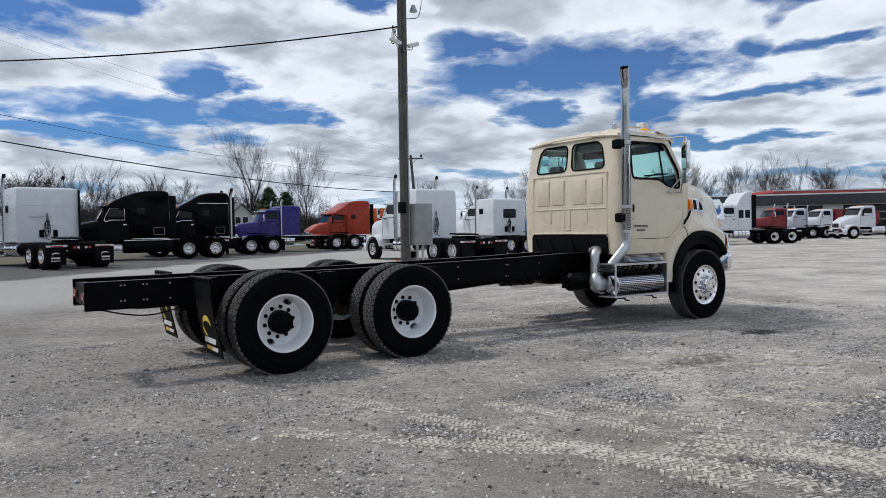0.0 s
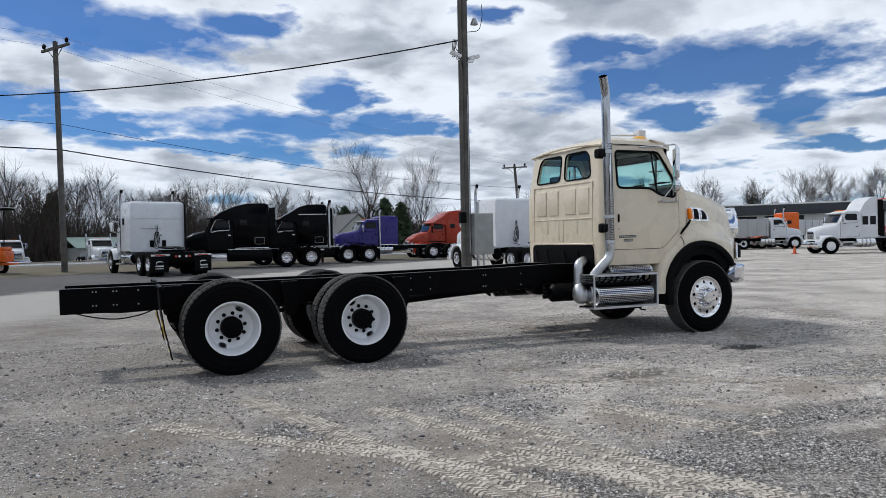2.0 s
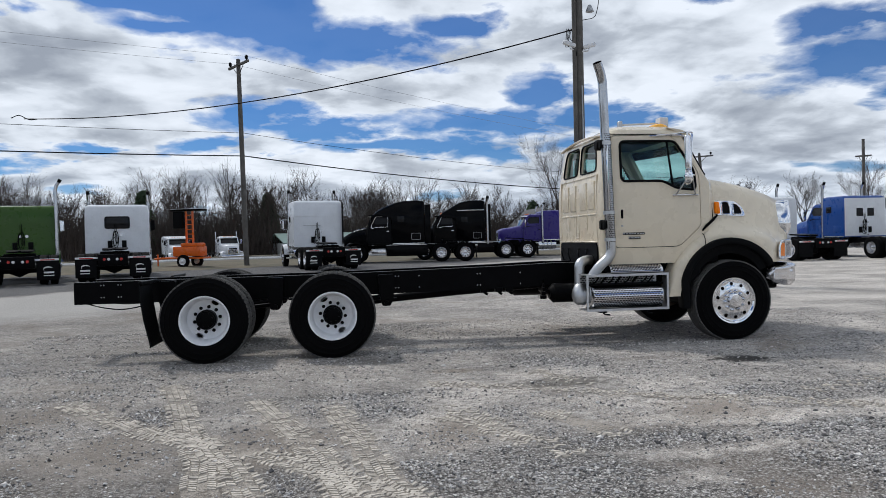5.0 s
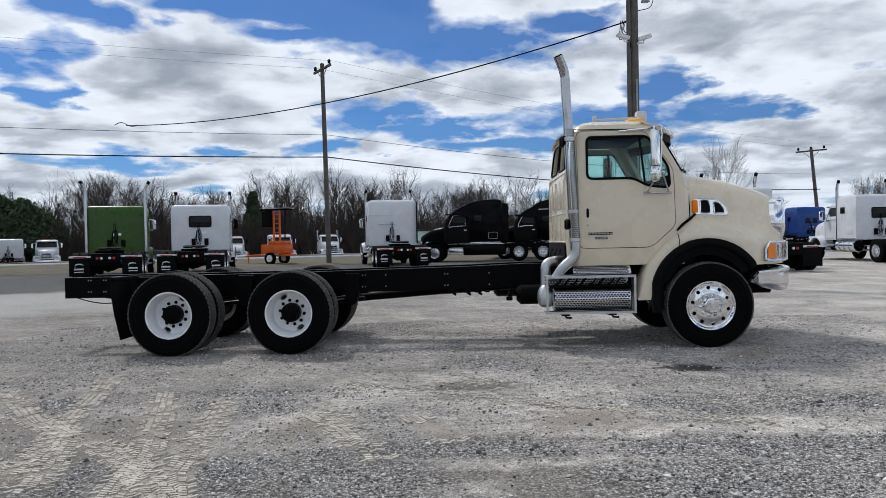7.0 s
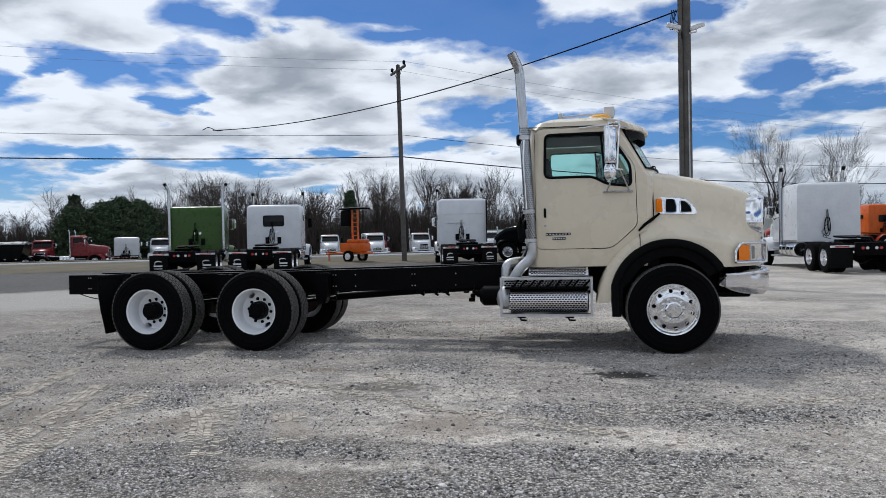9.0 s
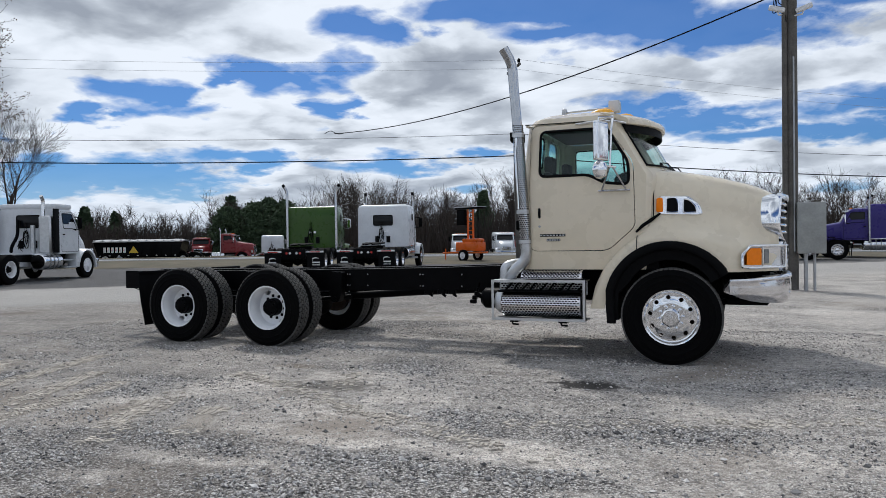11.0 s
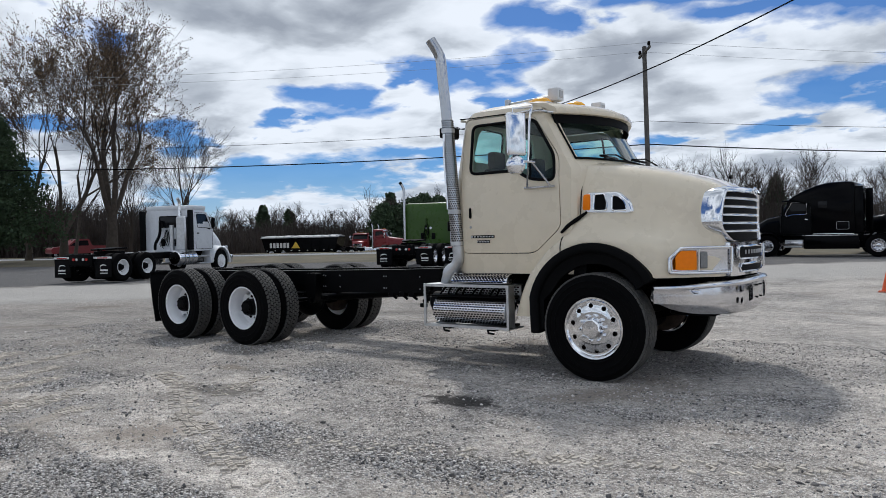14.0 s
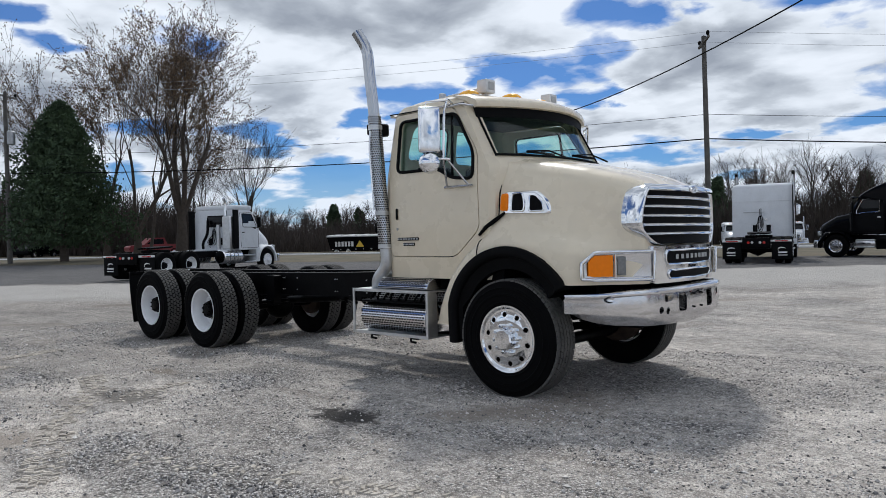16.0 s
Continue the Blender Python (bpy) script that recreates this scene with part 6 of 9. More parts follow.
def build_exhaust():
    def spot(z):
        return Vector((interp(z, [(p[2], p[0]) for p in STACK]), interp(z, [(p[2], p[1]) for p in STACK]), z))
    bm = bmesh.new()
    axis = bend(STACK, 8, 0.13)
    tube(bm, axis, 0.059, 24, False)
    stack = part("exhaust_pipe", bm, STACKM, TR, "tall chrome curved exhaust stack")
    bm = bmesh.new()
    tube(bm, axis[-4:], 0.053, 20, False)
    end = axis[-1]
    d = (axis[-1] - axis[-2]).normalized()
    tube(bm, [end - d * 0.05, end - d * 0.04], 0.054, 20)
    part("stack_bore", bm, PLASTIC, stack)
    # guard: a half shell on the outer and forward side of the pipe
    z0, z1 = 1.34, 2.74
    def on_guard(u, v, r=0.0715):
        ang = radians(-122 + 200 * u)
        return spot(z0 + (z1 - z0) * v) + Vector((math.cos(ang), math.sin(ang), 0)) * r
    bm = bmesh.new()
    loft(bm, [[on_guard(i / 20, v, 0.070) for i in range(21)] + [on_guard(i / 20, v, 0.066) for i in range(20, -1, -1)] for v in (0, 0.25, 0.5, 0.75, 1)])
    guard = part("heat_guard", bm, STACKM, stack, "perforated chrome heat guard")
    perforated("slot_pattern", guard, on_guard, 11, 58, 0.027, 0.0048, "dark slots of the guard", (0.03, 0.97))
    for z in (1.37, 1.72, 2.62):
        bm = bmesh.new()
        c = spot(z)
        tube(bm, [c - Vector((0, 0, 0.022)), c + Vector((0, 0, 0.022))], 0.0745, 24, False)
        part("guard_band", bm, ALU, guard)
    for z in (1.56, 2.60):
        bm = bmesh.new()
        c = spot(z)
        box(bm, c.x - 0.10, c.x + 0.045, c.y + 0.03, -0.98, z - 0.06, z + 0.07, 0.018)
        part("stack_bracket", bm, PLASTIC, stack)
        bm = bmesh.new()
        box(bm, c.x - 0.085, c.x - 0.06, c.y - 0.05, c.y + 0.06, z - 0.05, z + 0.06, 0.01)
        part("bracket_clamp", bm, PLASTIC, stack)
    # rod running beside the guard
    bm = bmesh.new()
    tube(bm, bend([spot(1.75) + Vector((-0.03, -0.085, 0)), spot(2.4) + Vector((-0.02, -0.088, 0)), spot(2.58) + Vector((-0.0, -0.075, 0))], 4, 0.1), 0.011, 6)
    part("guard_rod", bm, CHROME, stack)
    # elbows below
    bm = bmesh.new()
    tube(bm, bend([(-1.645, -1.098, 1.36), (-1.635, -1.09, 1.16), (-1.80, -1.08, 1.02), (-1.87, -1.02, 0.90)], 8, 0.2), 0.064, 18, False)
    part("exhaust_elbow", bm, ALU, stack, "dull grey exhaust elbow")
    bm = bmesh.new()
    tube(bm, bend([(-1.70, -0.5, 1.09), (-1.84, -0.74, 1.10), (-1.98, -0.82, 1.07), (-1.99, -0.82, 0.70), (-1.96, -0.82, 0.56)], 8, 0.18), 0.066, 18)
    tube(bm, [(-1.99, -0.84, 0.77), (-1.99, -0.86, 0.72), (-1.99, -0.88, 0.63), (-1.99, -0.88, 0.55), (-1.99, -0.88, 0.51)], [0.07, 0.105, 0.12, 0.10, 0.05], 16)
    part("exhaust_loop", bm, ALU, stack, "dull grey cast exhaust loop")


build_exhaust()


def build_steps():
    x0, x1, y0, y1, z0, z1 = -2.03, -0.92, -1.24, -0.92, 0.45, 0.925
    bm = bmesh.new()
    t = 0.03
    for x in (x0, x1 - t):
        box(bm, x + 0.001, x + t - 0.001, y0 - 0.001, y0 + 0.011, z0 + 0.001, z1 - 0.001)
        if x != x0:
            prism(bm, [(y0 + 0.016, z0 + 0.018), (-1.085, z0 + 0.018), (-1.085, z1 - 0.018), (y0 + 0.016, z1 - 0.018)], "x", x + 0.004, x + 0.012)
    for z in (z0, z1 - t):
        box(bm, x0, x1, y0, y0 + 0.014, z, z + t)
        box(bm, x0 + 0.003, x1 - 0.003, y0 + 0.003, y1, z + 0.003 if z == z0 else z1 - 0.015, (z + 0.015) if z == z0 else z1 - 0.003)
    box_ob = part("step_box", bm, ALU, TR, "bright aluminium step box with diamond mesh")
    # perforated wall behind the muffler
    bm = bmesh.new()
    box(bm, x0 + 0.03, x1 - 0.03, y1 + 0.002, y1 + 0.008, 0.74, z1 - 0.018)
    back = part("back_mesh", bm, ALU, box_ob, "perforated back wall of the step box")
    perforated("slot_pattern", back, lambda u, v: Vector((x0 + 0.04 + (x1 - x0 - 0.09) * u, y1 - 0.001, 0.75 + (z1 - 0.78) * v)), 26, 6, 0.0155, 0.06, "dark slots of the wall")
    bm = bmesh.new()
    r, cy, cz = 0.148, -1.075, 0.63
    tube(bm, [(x0 + 0.1, cy, cz), (x0 + 0.115, cy, cz), (x1 - 0.065, cy, cz), (x1 - 0.05, cy, cz)], [r * 0.86, r, r, r * 0.86], 32)
    can = part("muffler_cover", bm, POLISH, box_ob, "bright perforated muffler cover")
    def on_cover(u, v):
        g = math.pi * (0.02 + 0.96 * v)
        return Vector((x0 + 0.12 + (x1 - x0 - 0.19) * u, cy - (r + 0.002) * math.sin(g), cz + (r + 0.002) * math.cos(g)))
    perforated("slot_pattern", can, on_cover, 24, 17, 0.0145, 0.0155, "dark slots of the cover")
    bm = bmesh.new()
    for k in range(9):
        xa = x0 + 0.12 + 0.11 * k + random.uniform(-0.02, 0.02)
        bm = bmesh.new()
        tube(bm, bend([(xa, -1.1, 0.80), (xa + 0.05, -1.13, 0.84 + 0.03 * (k % 2)), (xa + 0.09, -1.08, 0.90)], 3, 0.03), 0.012, 6)
        part("step_hose", bm, FRAMEB, box_ob)
    bm = bmesh.new()
    box(bm, x0 + 0.05, x1 - 0.04, -1.16, -0.95, 0.775, 0.80, 0.006)
    part("shelf", bm, FRAMEB, box_ob)
    # upper bright step
    bm = bmesh.new()
    prism(bm, rounded([(-1.2, 0.93), (-1.17, 1.0), (-1.10, 1.035), (-0.98, 1.035), (-0.98, 0.93)], 0.03), "x", -1.68, -0.97)
    up = part("upper_step", bm, POLISH, TR, "bright perforated upper step")
    perforated("slot_pattern", up, lambda u, v: Vector((-1.66 + 0.67 * u, interp(v, [(0, -1.203), (0.45, -1.178), (0.75, -1.115), (1, -1.0)]), interp(v, [(0, 0.94), (0.45, 1.004), (0.75, 1.038), (1, 1.039)]))), 17, 7, 0.021, 0.040, "dark slots of the step")
    for x in (-1.83, -1.25):
        bm = bmesh.new()
        box(bm, x, x + 0.1, -1.16, -0.6, 0.42, 0.45, 0.004)
        tube(bm, [(x + 0.03, -1.18, 0.44), (x + 0.05, -1.2, 0.405), (x + 0.12, -1.2, 0.40)], 0.012, 6)
        part("step_bracket", bm, FRAMEB, box_ob)


build_steps()


# ---- roof kit and mirrors ----
def build_roof_kit():
    for y in (-0.57, 0.57):
        bm = bmesh.new()
        box(bm, -0.73, -0.60, y - 0.075, y + 0.075, 2.90, 3.04, 0.02, seg=2)
        tube(bm, [(-0.68, y, 2.82), (-0.68, y, 2.91)], 0.03, 8)
        lamp = part("work_lamp", bm, WHITEB, TR, "white boxed roof lamp")
        bm = bmesh.new()
        box(bm, -0.602, -0.594, y - 0.045, y + 0.045, 2.93, 3.01, 0.004)
        part("lamp_face", bm, mat("grey_lamp_face", (0.42, 0.43, 0.44), 0.4), lamp)
    bm = bmesh.new()
    tube(bm, [(-1.27, -0.56, 2.84), (-1.27, -0.56, 2.99)], [0.03, 0.026], 10)
    box(bm, -1.30, -1.245, -0.595, -0.525, 2.90, 2.995, 0.008)
    tube(bm, [(-1.27, -0.56, 2.945), (-0.70, -0.57, 2.965)], 0.013, 8)
    part("roof_rail", bm, ALU, TR, "slim grey roof antenna rail")
    for x, y in ((-0.80, -0.72), (-0.62, -0.25), (-0.62, 0.25), (-0.80, 0.72)):
        bm = bmesh.new()
        rings = []
        for i, (u, r, h) in enumerate(((-0.15, 0.02, 0.01), (-0.11, 0.05, 0.035), (-0.03, 0.07, 0.06), (0.05, 0.07, 0.065), (0.11, 0.055, 0.05), (0.15, 0.02, 0.02))):
            rings.append([Vector((x + u, y + r * math.cos(math.pi * k / 8), 2.865 + h * math.sin(math.pi * k / 8) * 1.1)) for k in range(9)])
        loft(bm, rings)
        b = part("roof_marker", bm, YELLOWL, TR, "amber teardrop roof marker")
        bm = bmesh.new()
        box(bm, x - 0.17, x + 0.16, y - 0.075, y + 0.075, 2.845, 2.872, 0.01)
        part("marker_base", bm, WHITEB, b)


build_roof_kit()


def build_mirror(s):
    turn = Matrix.Translation((-0.70, 1.40 * s, 2.46)) @ Matrix.Rotation(radians(31 * s), 4, "Z")
    bm = bmesh.new()
    box(bm, -0.03, 0.03, -0.105, 0.105, -0.215, 0.215, 0.026, turn, 3)
    head = part("mirror", bm, CHROME, TR, "tall chrome mirror head on tube arms", 50)
    bm = bmesh.new()
    box(bm, -0.036, -0.029, -0.085, 0.085, -0.195, 0.195, 0.003, turn)
    part("mirror_glass", bm, mat("mirror_glass", (0.9, 0.92, 0.93), 0.02, 1.0, var=0.01), head)
    bm = bmesh.new()
    rings = [[turn @ Vector((x, r * math.cos(2 * math.pi * k / 20) * 1.0, -0.31 + r * math.sin(2 * math.pi * k / 20))) for k in range(20)] for x, r in ((-0.035, 0.10), (-0.01, 0.103), (0.03, 0.085), (0.055, 0.03))]
    loft(bm, rings)
    part("convex_mirror", bm, CHROME, head)
    bm = bmesh.new()
    tube(bm, bend([(-0.95, 1.02 * s, 2.735), (-0.70, 1.06 * s, 2.745), (-0.58, 1.28 * s, 2.75), (-0.60, 1.30 * s, 2.6), (-0.62, 1.30 * s, 2.18)], 5, 0.05), 0.012, 8)
    tube(bm, [(-0.58, 1.28 * s, 2.73), (-0.72, 1.42 * s, 2.72), (-0.72, 1.42 * s, 2.66)], 0.010, 8)
    tube(bm, [(-0.72, 1.40 * s, 2.25), (-0.68, 1.38 * s, 2.19), (-0.56, 1.27 * s, 2.18)], 0.011, 8)
    part("mirror_arm", bm, CHROME, head)
    bm = bmesh.new()
    tube(bm, [(-0.62, 1.30 * s, 2.2), (-0.74, 1.12 * s, 1.94)], 0.010, 8)
    tube(bm, [(-0.60, 1.29 * s, 2.2), (-0.47, 1.12 * s, 1.94)], 0.010, 8)
    tube(bm, [(-0.78, 1.11 * s, 1.935), (-0.43, 1.11 * s, 1.935)], 0.012, 8)
    part("mirror_bracket", bm, STACKM, head)


build_mirror(-1), build_mirror(1)

# ---- parked trucks ----
def paint(name, col, rough=0.3):
    dark = max(col) < 0.02
    return mat(name, col, rough, var=0.08, scale=2.0, bump=0.02, bscale=12, coat=0.0 if dark else 0.1, rvar=0.06, spec=0.07 if dark else 0.3)


WHITE = paint("white_truck_paint", (0.69, 0.71, 0.735))
BLACK = paint("black_truck_paint", (0.002, 0.0022, 0.003), 0.12)
PURPLE = paint("purple_truck_paint", (0.030, 0.018, 0.17))
REDP = paint("red_truck_paint", (0.34, 0.035, 0.012))
ORANGE = paint("orange_truck_paint", (0.72, 0.13, 0.012))
BLUE = paint("blue_truck_paint", (0.012, 0.06, 0.26))
GREEN = paint("green_truck_paint", (0.036, 0.088, 0.008))
YELLOW = paint("yellow_truck_paint", (0.80, 0.52, 0.012))
MAROON = paint("maroon_truck_paint", (0.20, 0.022, 0.025))
GREYB = paint("grey_box_paint", (0.42, 0.43, 0.44), 0.5)


def far_tyre(w):
    bm = bmesh.new()
    lathe(bm, [(0.28, 0.03), (0.40, 0.0), (0.47, 0.01), (0.515, 0.035), (0.515, w - 0.035), (0.47, w - 0.01), (0.40, w), (0.28, w - 0.03)], 28, close=True)
    me = finish(bm, 30)
    me.materials.append(RUBBER)
    return me


def far_rim(deep, material, holes):
    if deep:
        bm = solid_lathe([(0.292, 0.0), (0.292, 0.012), (0.28, 0.02), (0.275, 0.19), (0.06, 0.185), (0.06, 0.165), (0.2, 0.162), (0.235, 0.15), (0.255, 0.10), (0.268, 0.04), (0.278, 0.0)], 24)
        bm = carve(bm, ring_cut(10 if holes else 5, 0.205, 0.027 if holes else 0.036, 0.05, 0.3))
    else:
        bm = solid_lathe([(0.292, 0.0), (0.292, 0.012), (0.28, 0.016), (0.275, 0.2), (0.262, 0.2), (0.256, 0.06), (0.24, 0.035), (0.15, 0.022), (0.03, 0.022), (0.03, 0.006), (0.15, 0.004), (0.2, 0.010), (0.25, 0.02), (0.27, 0.010)], 24)
        bm = carve(bm, ring_cut(10, 0.212, 0.027, -0.05, 0.1))
        lathe(bm, [(0.115, 0.01), (0.105, -0.04), (0.085, -0.065), (0.0, -0.07)], 12)
        for k in range(10):
            a = 2 * math.pi * (k + 0.5) / 10
            tube(bm, [(0.14 * math.sin(a), 0.01, 0.14 * math.cos(a)), (0.14 * math.sin(a), -0.03, 0.14 * math.cos(a))], 0.016, 6)
    me = finish(bm, 30)
    me.materials.append(material)
    return me


FAR_TYRE = far_tyre(0.27)
FAR_RIM = {"alu": (far_rim(False, POLISH, True), far_rim(True, POLISH, True)), "white": (far_rim(False, WHITEP, True), far_rim(True, WHITEP, False))}


def far_hub(material):
    bm = bmesh.new()
    lathe(bm, [(0.135, 0.17), (0.13, 0.13), (0.10, 0.11), (0.095, 0.05), (0.07, 0.035), (0.0, 0.03)], 16)
    me = finish(bm, 30)
    me.materials.append(material)
    return me


FAR_HUB = {"alu": far_hub(CHROME), "white": far_hub(FRAMEB)}


def far_wheel(parent, x, side, dual, rims):
    """side: -1 right, +1 left."""
    m = Matrix.Translation((x, 1.21 * side, 0.51)) @ Matrix.Rotation(0 if side < 0 else math.pi, 4, "Z")
    rim = part("wheel", FAR_RIM[rims][1 if dual else 0], None, parent)
    rim.matrix_local = m
    for off in ((0.0, 0.33) if dual else (0.0,)):
        t = part("tyre", FAR_TYRE, None, rim)
        t.location = (0, off, 0)
    if dual:
        part("hub", FAR_HUB[rims], None, rim)


def place(x, y, yaw, dz=0.0):
    return pose(x, y, rise(x, y) + dz, 0, 0, yaw)


def rbox(x0, x1, y0, y1, z0, z1, bev=0.04):
    bm = bmesh.new()
    box(bm, x0, x1, y0, y1, z0, z1, bev, seg=2)
    return bm


def emblem_flap(parent, x, side, mark=True):
    f = part("mud_flap", rbox(x, x + 0.012, min(0.54 * side, 1.24 * side), max(0.54 * side, 1.24 * side), 0.17, 0.84, 0.003), PLASTIC, parent, "black mud flap with pale emblem" if mark else "plain black mud flap")
    part("flap_bar", rbox(x - 0.03, x + 0.03, min(0.45 * side, 1.24 * side), max(0.45 * side, 1.24 * side), 0.84, 0.91, 0.01), WHITEB, parent, "bright flap hanger bar")
    part("flap_strip", rbox(x - 0.034, x - 0.03, min(0.66 * side, 1.1 * side), max(0.66 * side, 1.1 * side), 0.85, 0.89, 0.001), REDL, parent)
    if not mark:
        return
    bm = bmesh.new()
    rows = []
    for i in range(11):
        a = radians(30 + 19 * i)
        w = 0.02 * math.sin(math.pi * (i + 0.5) / 11) + 0.004
        y = 0.90 * side - 0.15 * math.cos(a)
        z = 0.54 + 0.08 * math.sin(a)
        rows.append([Vector((x - 0.004, y, z + w)), Vector((x - 0.004, y, z - w))])
    loft(bm, rows, cap=False, ring=False)
    part("emblem", bm, DECALW, f)
    for z0, z1 in ((0.40, 0.46), (0.31, 0.34)):
        part("emblem_bar", rbox(x - 0.005, x - 0.001, min(0.76 * side, 1.08 * side), max(0.76 * side, 1.08 * side), z0, z1, 0.0), DECALW, f)


def semi(label, spot, coat, wb=5.4, sleeper=1.7, height=3.1, roof="flat", stacks=3.9, rims="alu", nose="long", back="", flaps=True, group="parked trucks", fender=False, tank=True, category="truck", width=1.2, bent=False, deck=True, cw=1.05):
    """A parked road tractor: front axle at x = 0, nose towards +x."""
    T = thing("truck", label, category, group, spot)
    # chassis
    rear = -wb - 1.35
    for s in (-1, 1):
        part("frame_rail", rbox(rear, 0.7, min(0.34 * s, 0.43 * s), max(0.34 * s, 0.43 * s), 0.72, 0.98, 0.006), FRAMEB, T)
        far_wheel(T, 0.0, s, False, rims)
        for x in (-wb + 0.66, -wb - 0.66):
            far_wheel(T, x, s, True, rims)
        if deck:
            emblem_flap(T, rear + 0.05, s, flaps)
            bm = bmesh.new()
            for xc in ((-wb - 0.66), (-wb + 0.66)) if fender else ():
                rings = []
                for i in range(9):
                    a = radians(20 + 17.5 * i)
                    c = Vector((xc + 0.60 * math.cos(a), 0, 0.51 + 0.60 * math.sin(a)))
                    rings.append([c + Vector((0, 0.58 * s, 0)), c + Vector((0, 1.22 * s, 0)), c * 1.0 + Vector((0, 1.22 * s, -0.02)), c + Vector((0, 0.58 * s, -0.02))])
                loft(bm, rings)
            if fender:
                part("quarter_fender", bm, coat, T)
    for x in (-wb + 0.66, -wb - 0.66):
        bm = bmesh.new()
        tube(bm, [(x, -0.9, 0.51), (x, -0.3, 0.51), (x, 0, 0.51), (x, 0.3, 0.51), (x, 0.9, 0.51)], [0.09, 0.1, 0.25, 0.1, 0.09], 12)
        part("axle", bm, FRAMEB, T)
    part("rear_beam", rbox(rear - 0.06, rear + 0.06, -0.5, 0.5, 0.58, 1.0, 0.02), FRAMEB, T)
    for y in (-0.28, -0.14, 0.14, 0.28):
        bm = bmesh.new()
        tube(bm, [(rear - 0.06, y, 0.82), (rear - 0.085, y, 0.82)], 0.05, 12)
        part("tail_light", bm, REDL if abs(y) > 0.2 else LAMP, T)
    if deck:
        bm = bmesh.new()
        ring = rounded([(-wb + 0.55, -0.45), (-wb + 0.55, 0.45), (-wb - 0.25, 0.42), (-wb - 0.62, 0.30), (-wb - 0.55, 0.06), (-wb - 0.15, 0.04), (-wb - 0.15, -0.04), (-wb - 0.55, -0.06), (-wb - 0.62, -0.30), (-wb - 0.25, -0.42)], 0.1)
        v0 = [Vector((x, y, 1.12 + 0.16 * (x + wb + 0.6) * 0.3)) for x, y in ring]
        loft(bm, [v0, [p + Vector((0, 0, 0.06)) for p in v0]])
        box(bm, -wb - 0.2, -wb + 0.3, -0.5, 0.5, 0.98, 1.1, 0.02)
        part("fifth_wheel", bm, FRAMEB, T, "greasy black fifth wheel plate")
        part("deck_plate", rbox(-wb + 0.9, -2.2 - sleeper, -0.42, 0.42, 0.98, 1.01, 0.004), STEEL, T)
    # hood and fenders
    hl = {"long": 1.0, "slope": 0.85, "short": 0.75}[nose]
    ht = {"long": 1.95, "slope": 1.9, "short": 1.85}[nose]
    bm = bmesh.new()
    rings = []
    for x, zt, w, zb in ((hl, ht - (0.55 if nose == "slope" else 0.32), 0.60, 0.85), (hl - 0.06, ht - (0.42 if nose == "slope" else 0.2), 0.66, 0.85), (hl - 0.35, ht - (0.25 if nose == "slope" else 0.1), 0.74, 0.9), (0.1, ht - 0.04, 0.84, 1.0), (-0.55, ht + 0.08, 0.98, 1.0)):
        rings.append([Vector((x, y, z)) for y, z in ((-w, zb), (-w - 0.02, (zb + zt) / 2), (-w + 0.02, zt - 0.12), (-w + 0.14, zt - 0.02), (0, zt + 0.02), (w - 0.14, zt - 0.02), (w - 0.02, zt - 0.12), (w + 0.02, (zb + zt) / 2), (w, zb))])
    loft(bm, rings)
    hood = part("hood", bm, coat, T, angle=45)
    for s in (-1, 1):
        bm = bmesh.new()
        rings = []
        for i in range(12):
            a = radians(-8 + 16 * i)
            ro = 0.70 + (0.10 if a < 1.0 else 0.0)
            o = Vector((ro * math.cos(a), 0, 0.51 + ro * 0.96 * math.sin(a)))
            c = Vector((0.60 * math.cos(a), 0, 0.51 + 0.60 * math.sin(a)))
            rings.append([o + Vector((0, 0.62 * s, 0.08)), o + Vector((0, 1.10 * s, 0.0)), (o + c) / 2 + Vector((0, 1.22 * s, 0)), c + Vector((0, 1.22 * s, 0)), c + Vector((0, 0.62 * s, 0))])
        loft(bm, rings)
        part("fender", bm, coat, hood, angle=60)
        part("headlight", rbox(hl - 0.14, hl - 0.02, min(0.68 * s, 1.02 * s), max(0.68 * s, 1.02 * s), 0.95, 1.18, 0.04), LAMP, hood)
    part("grille", rbox(hl - 0.02, hl + 0.03, -0.50, 0.50, 0.95, ht - (0.6 if nose == "slope" else 0.36), 0.03), CHROME, hood, "chrome grille")
    part("grille_core", rbox(hl + 0.01, hl + 0.036, -0.43, 0.43, 1.0, ht - (0.66 if nose == "slope" else 0.42), 0.01), PLASTIC, hood)
    for k in range(5):
        zz = 1.05 + k * (ht - 1.6) / 4.5
        part("grille_bar", rbox(hl + 0.03, hl + 0.045, -0.43, 0.43, zz, zz + 0.03, 0.004), CHROME, hood)
    part("bumper", rbox(hl - 0.1, hl + 0.12, -1.18, 1.18, 0.42, 0.78, 0.06), CHROME, T, "chrome front bumper")
    # cab
    bm = bmesh.new()
    rings = []
    for z, xf, xb, w in ((1.0, -0.5, -2.0, cw), (1.95, -0.5, -2.0, cw), (2.0, -0.55, -2.0, cw), (2.62, -0.86, -2.0, cw - 0.07), (2.74, -1.0, -1.98, cw - 0.13), (2.80, -1.25, -1.9, cw - 0.3)):
        rings.append([Vector((xf, -w + 0.08, z)), Vector((xf + 0.05, 0, z)), Vector((xf, w - 0.08, z)), Vector((xf - 0.1, w, z)), Vector((xb, w, z)), Vector((xb, -w, z)), Vector((xf - 0.1, -w, z))])
    loft(bm, rings)
    cab = part("cab", bm, coat, T, angle=35)
    bm = bmesh.new()
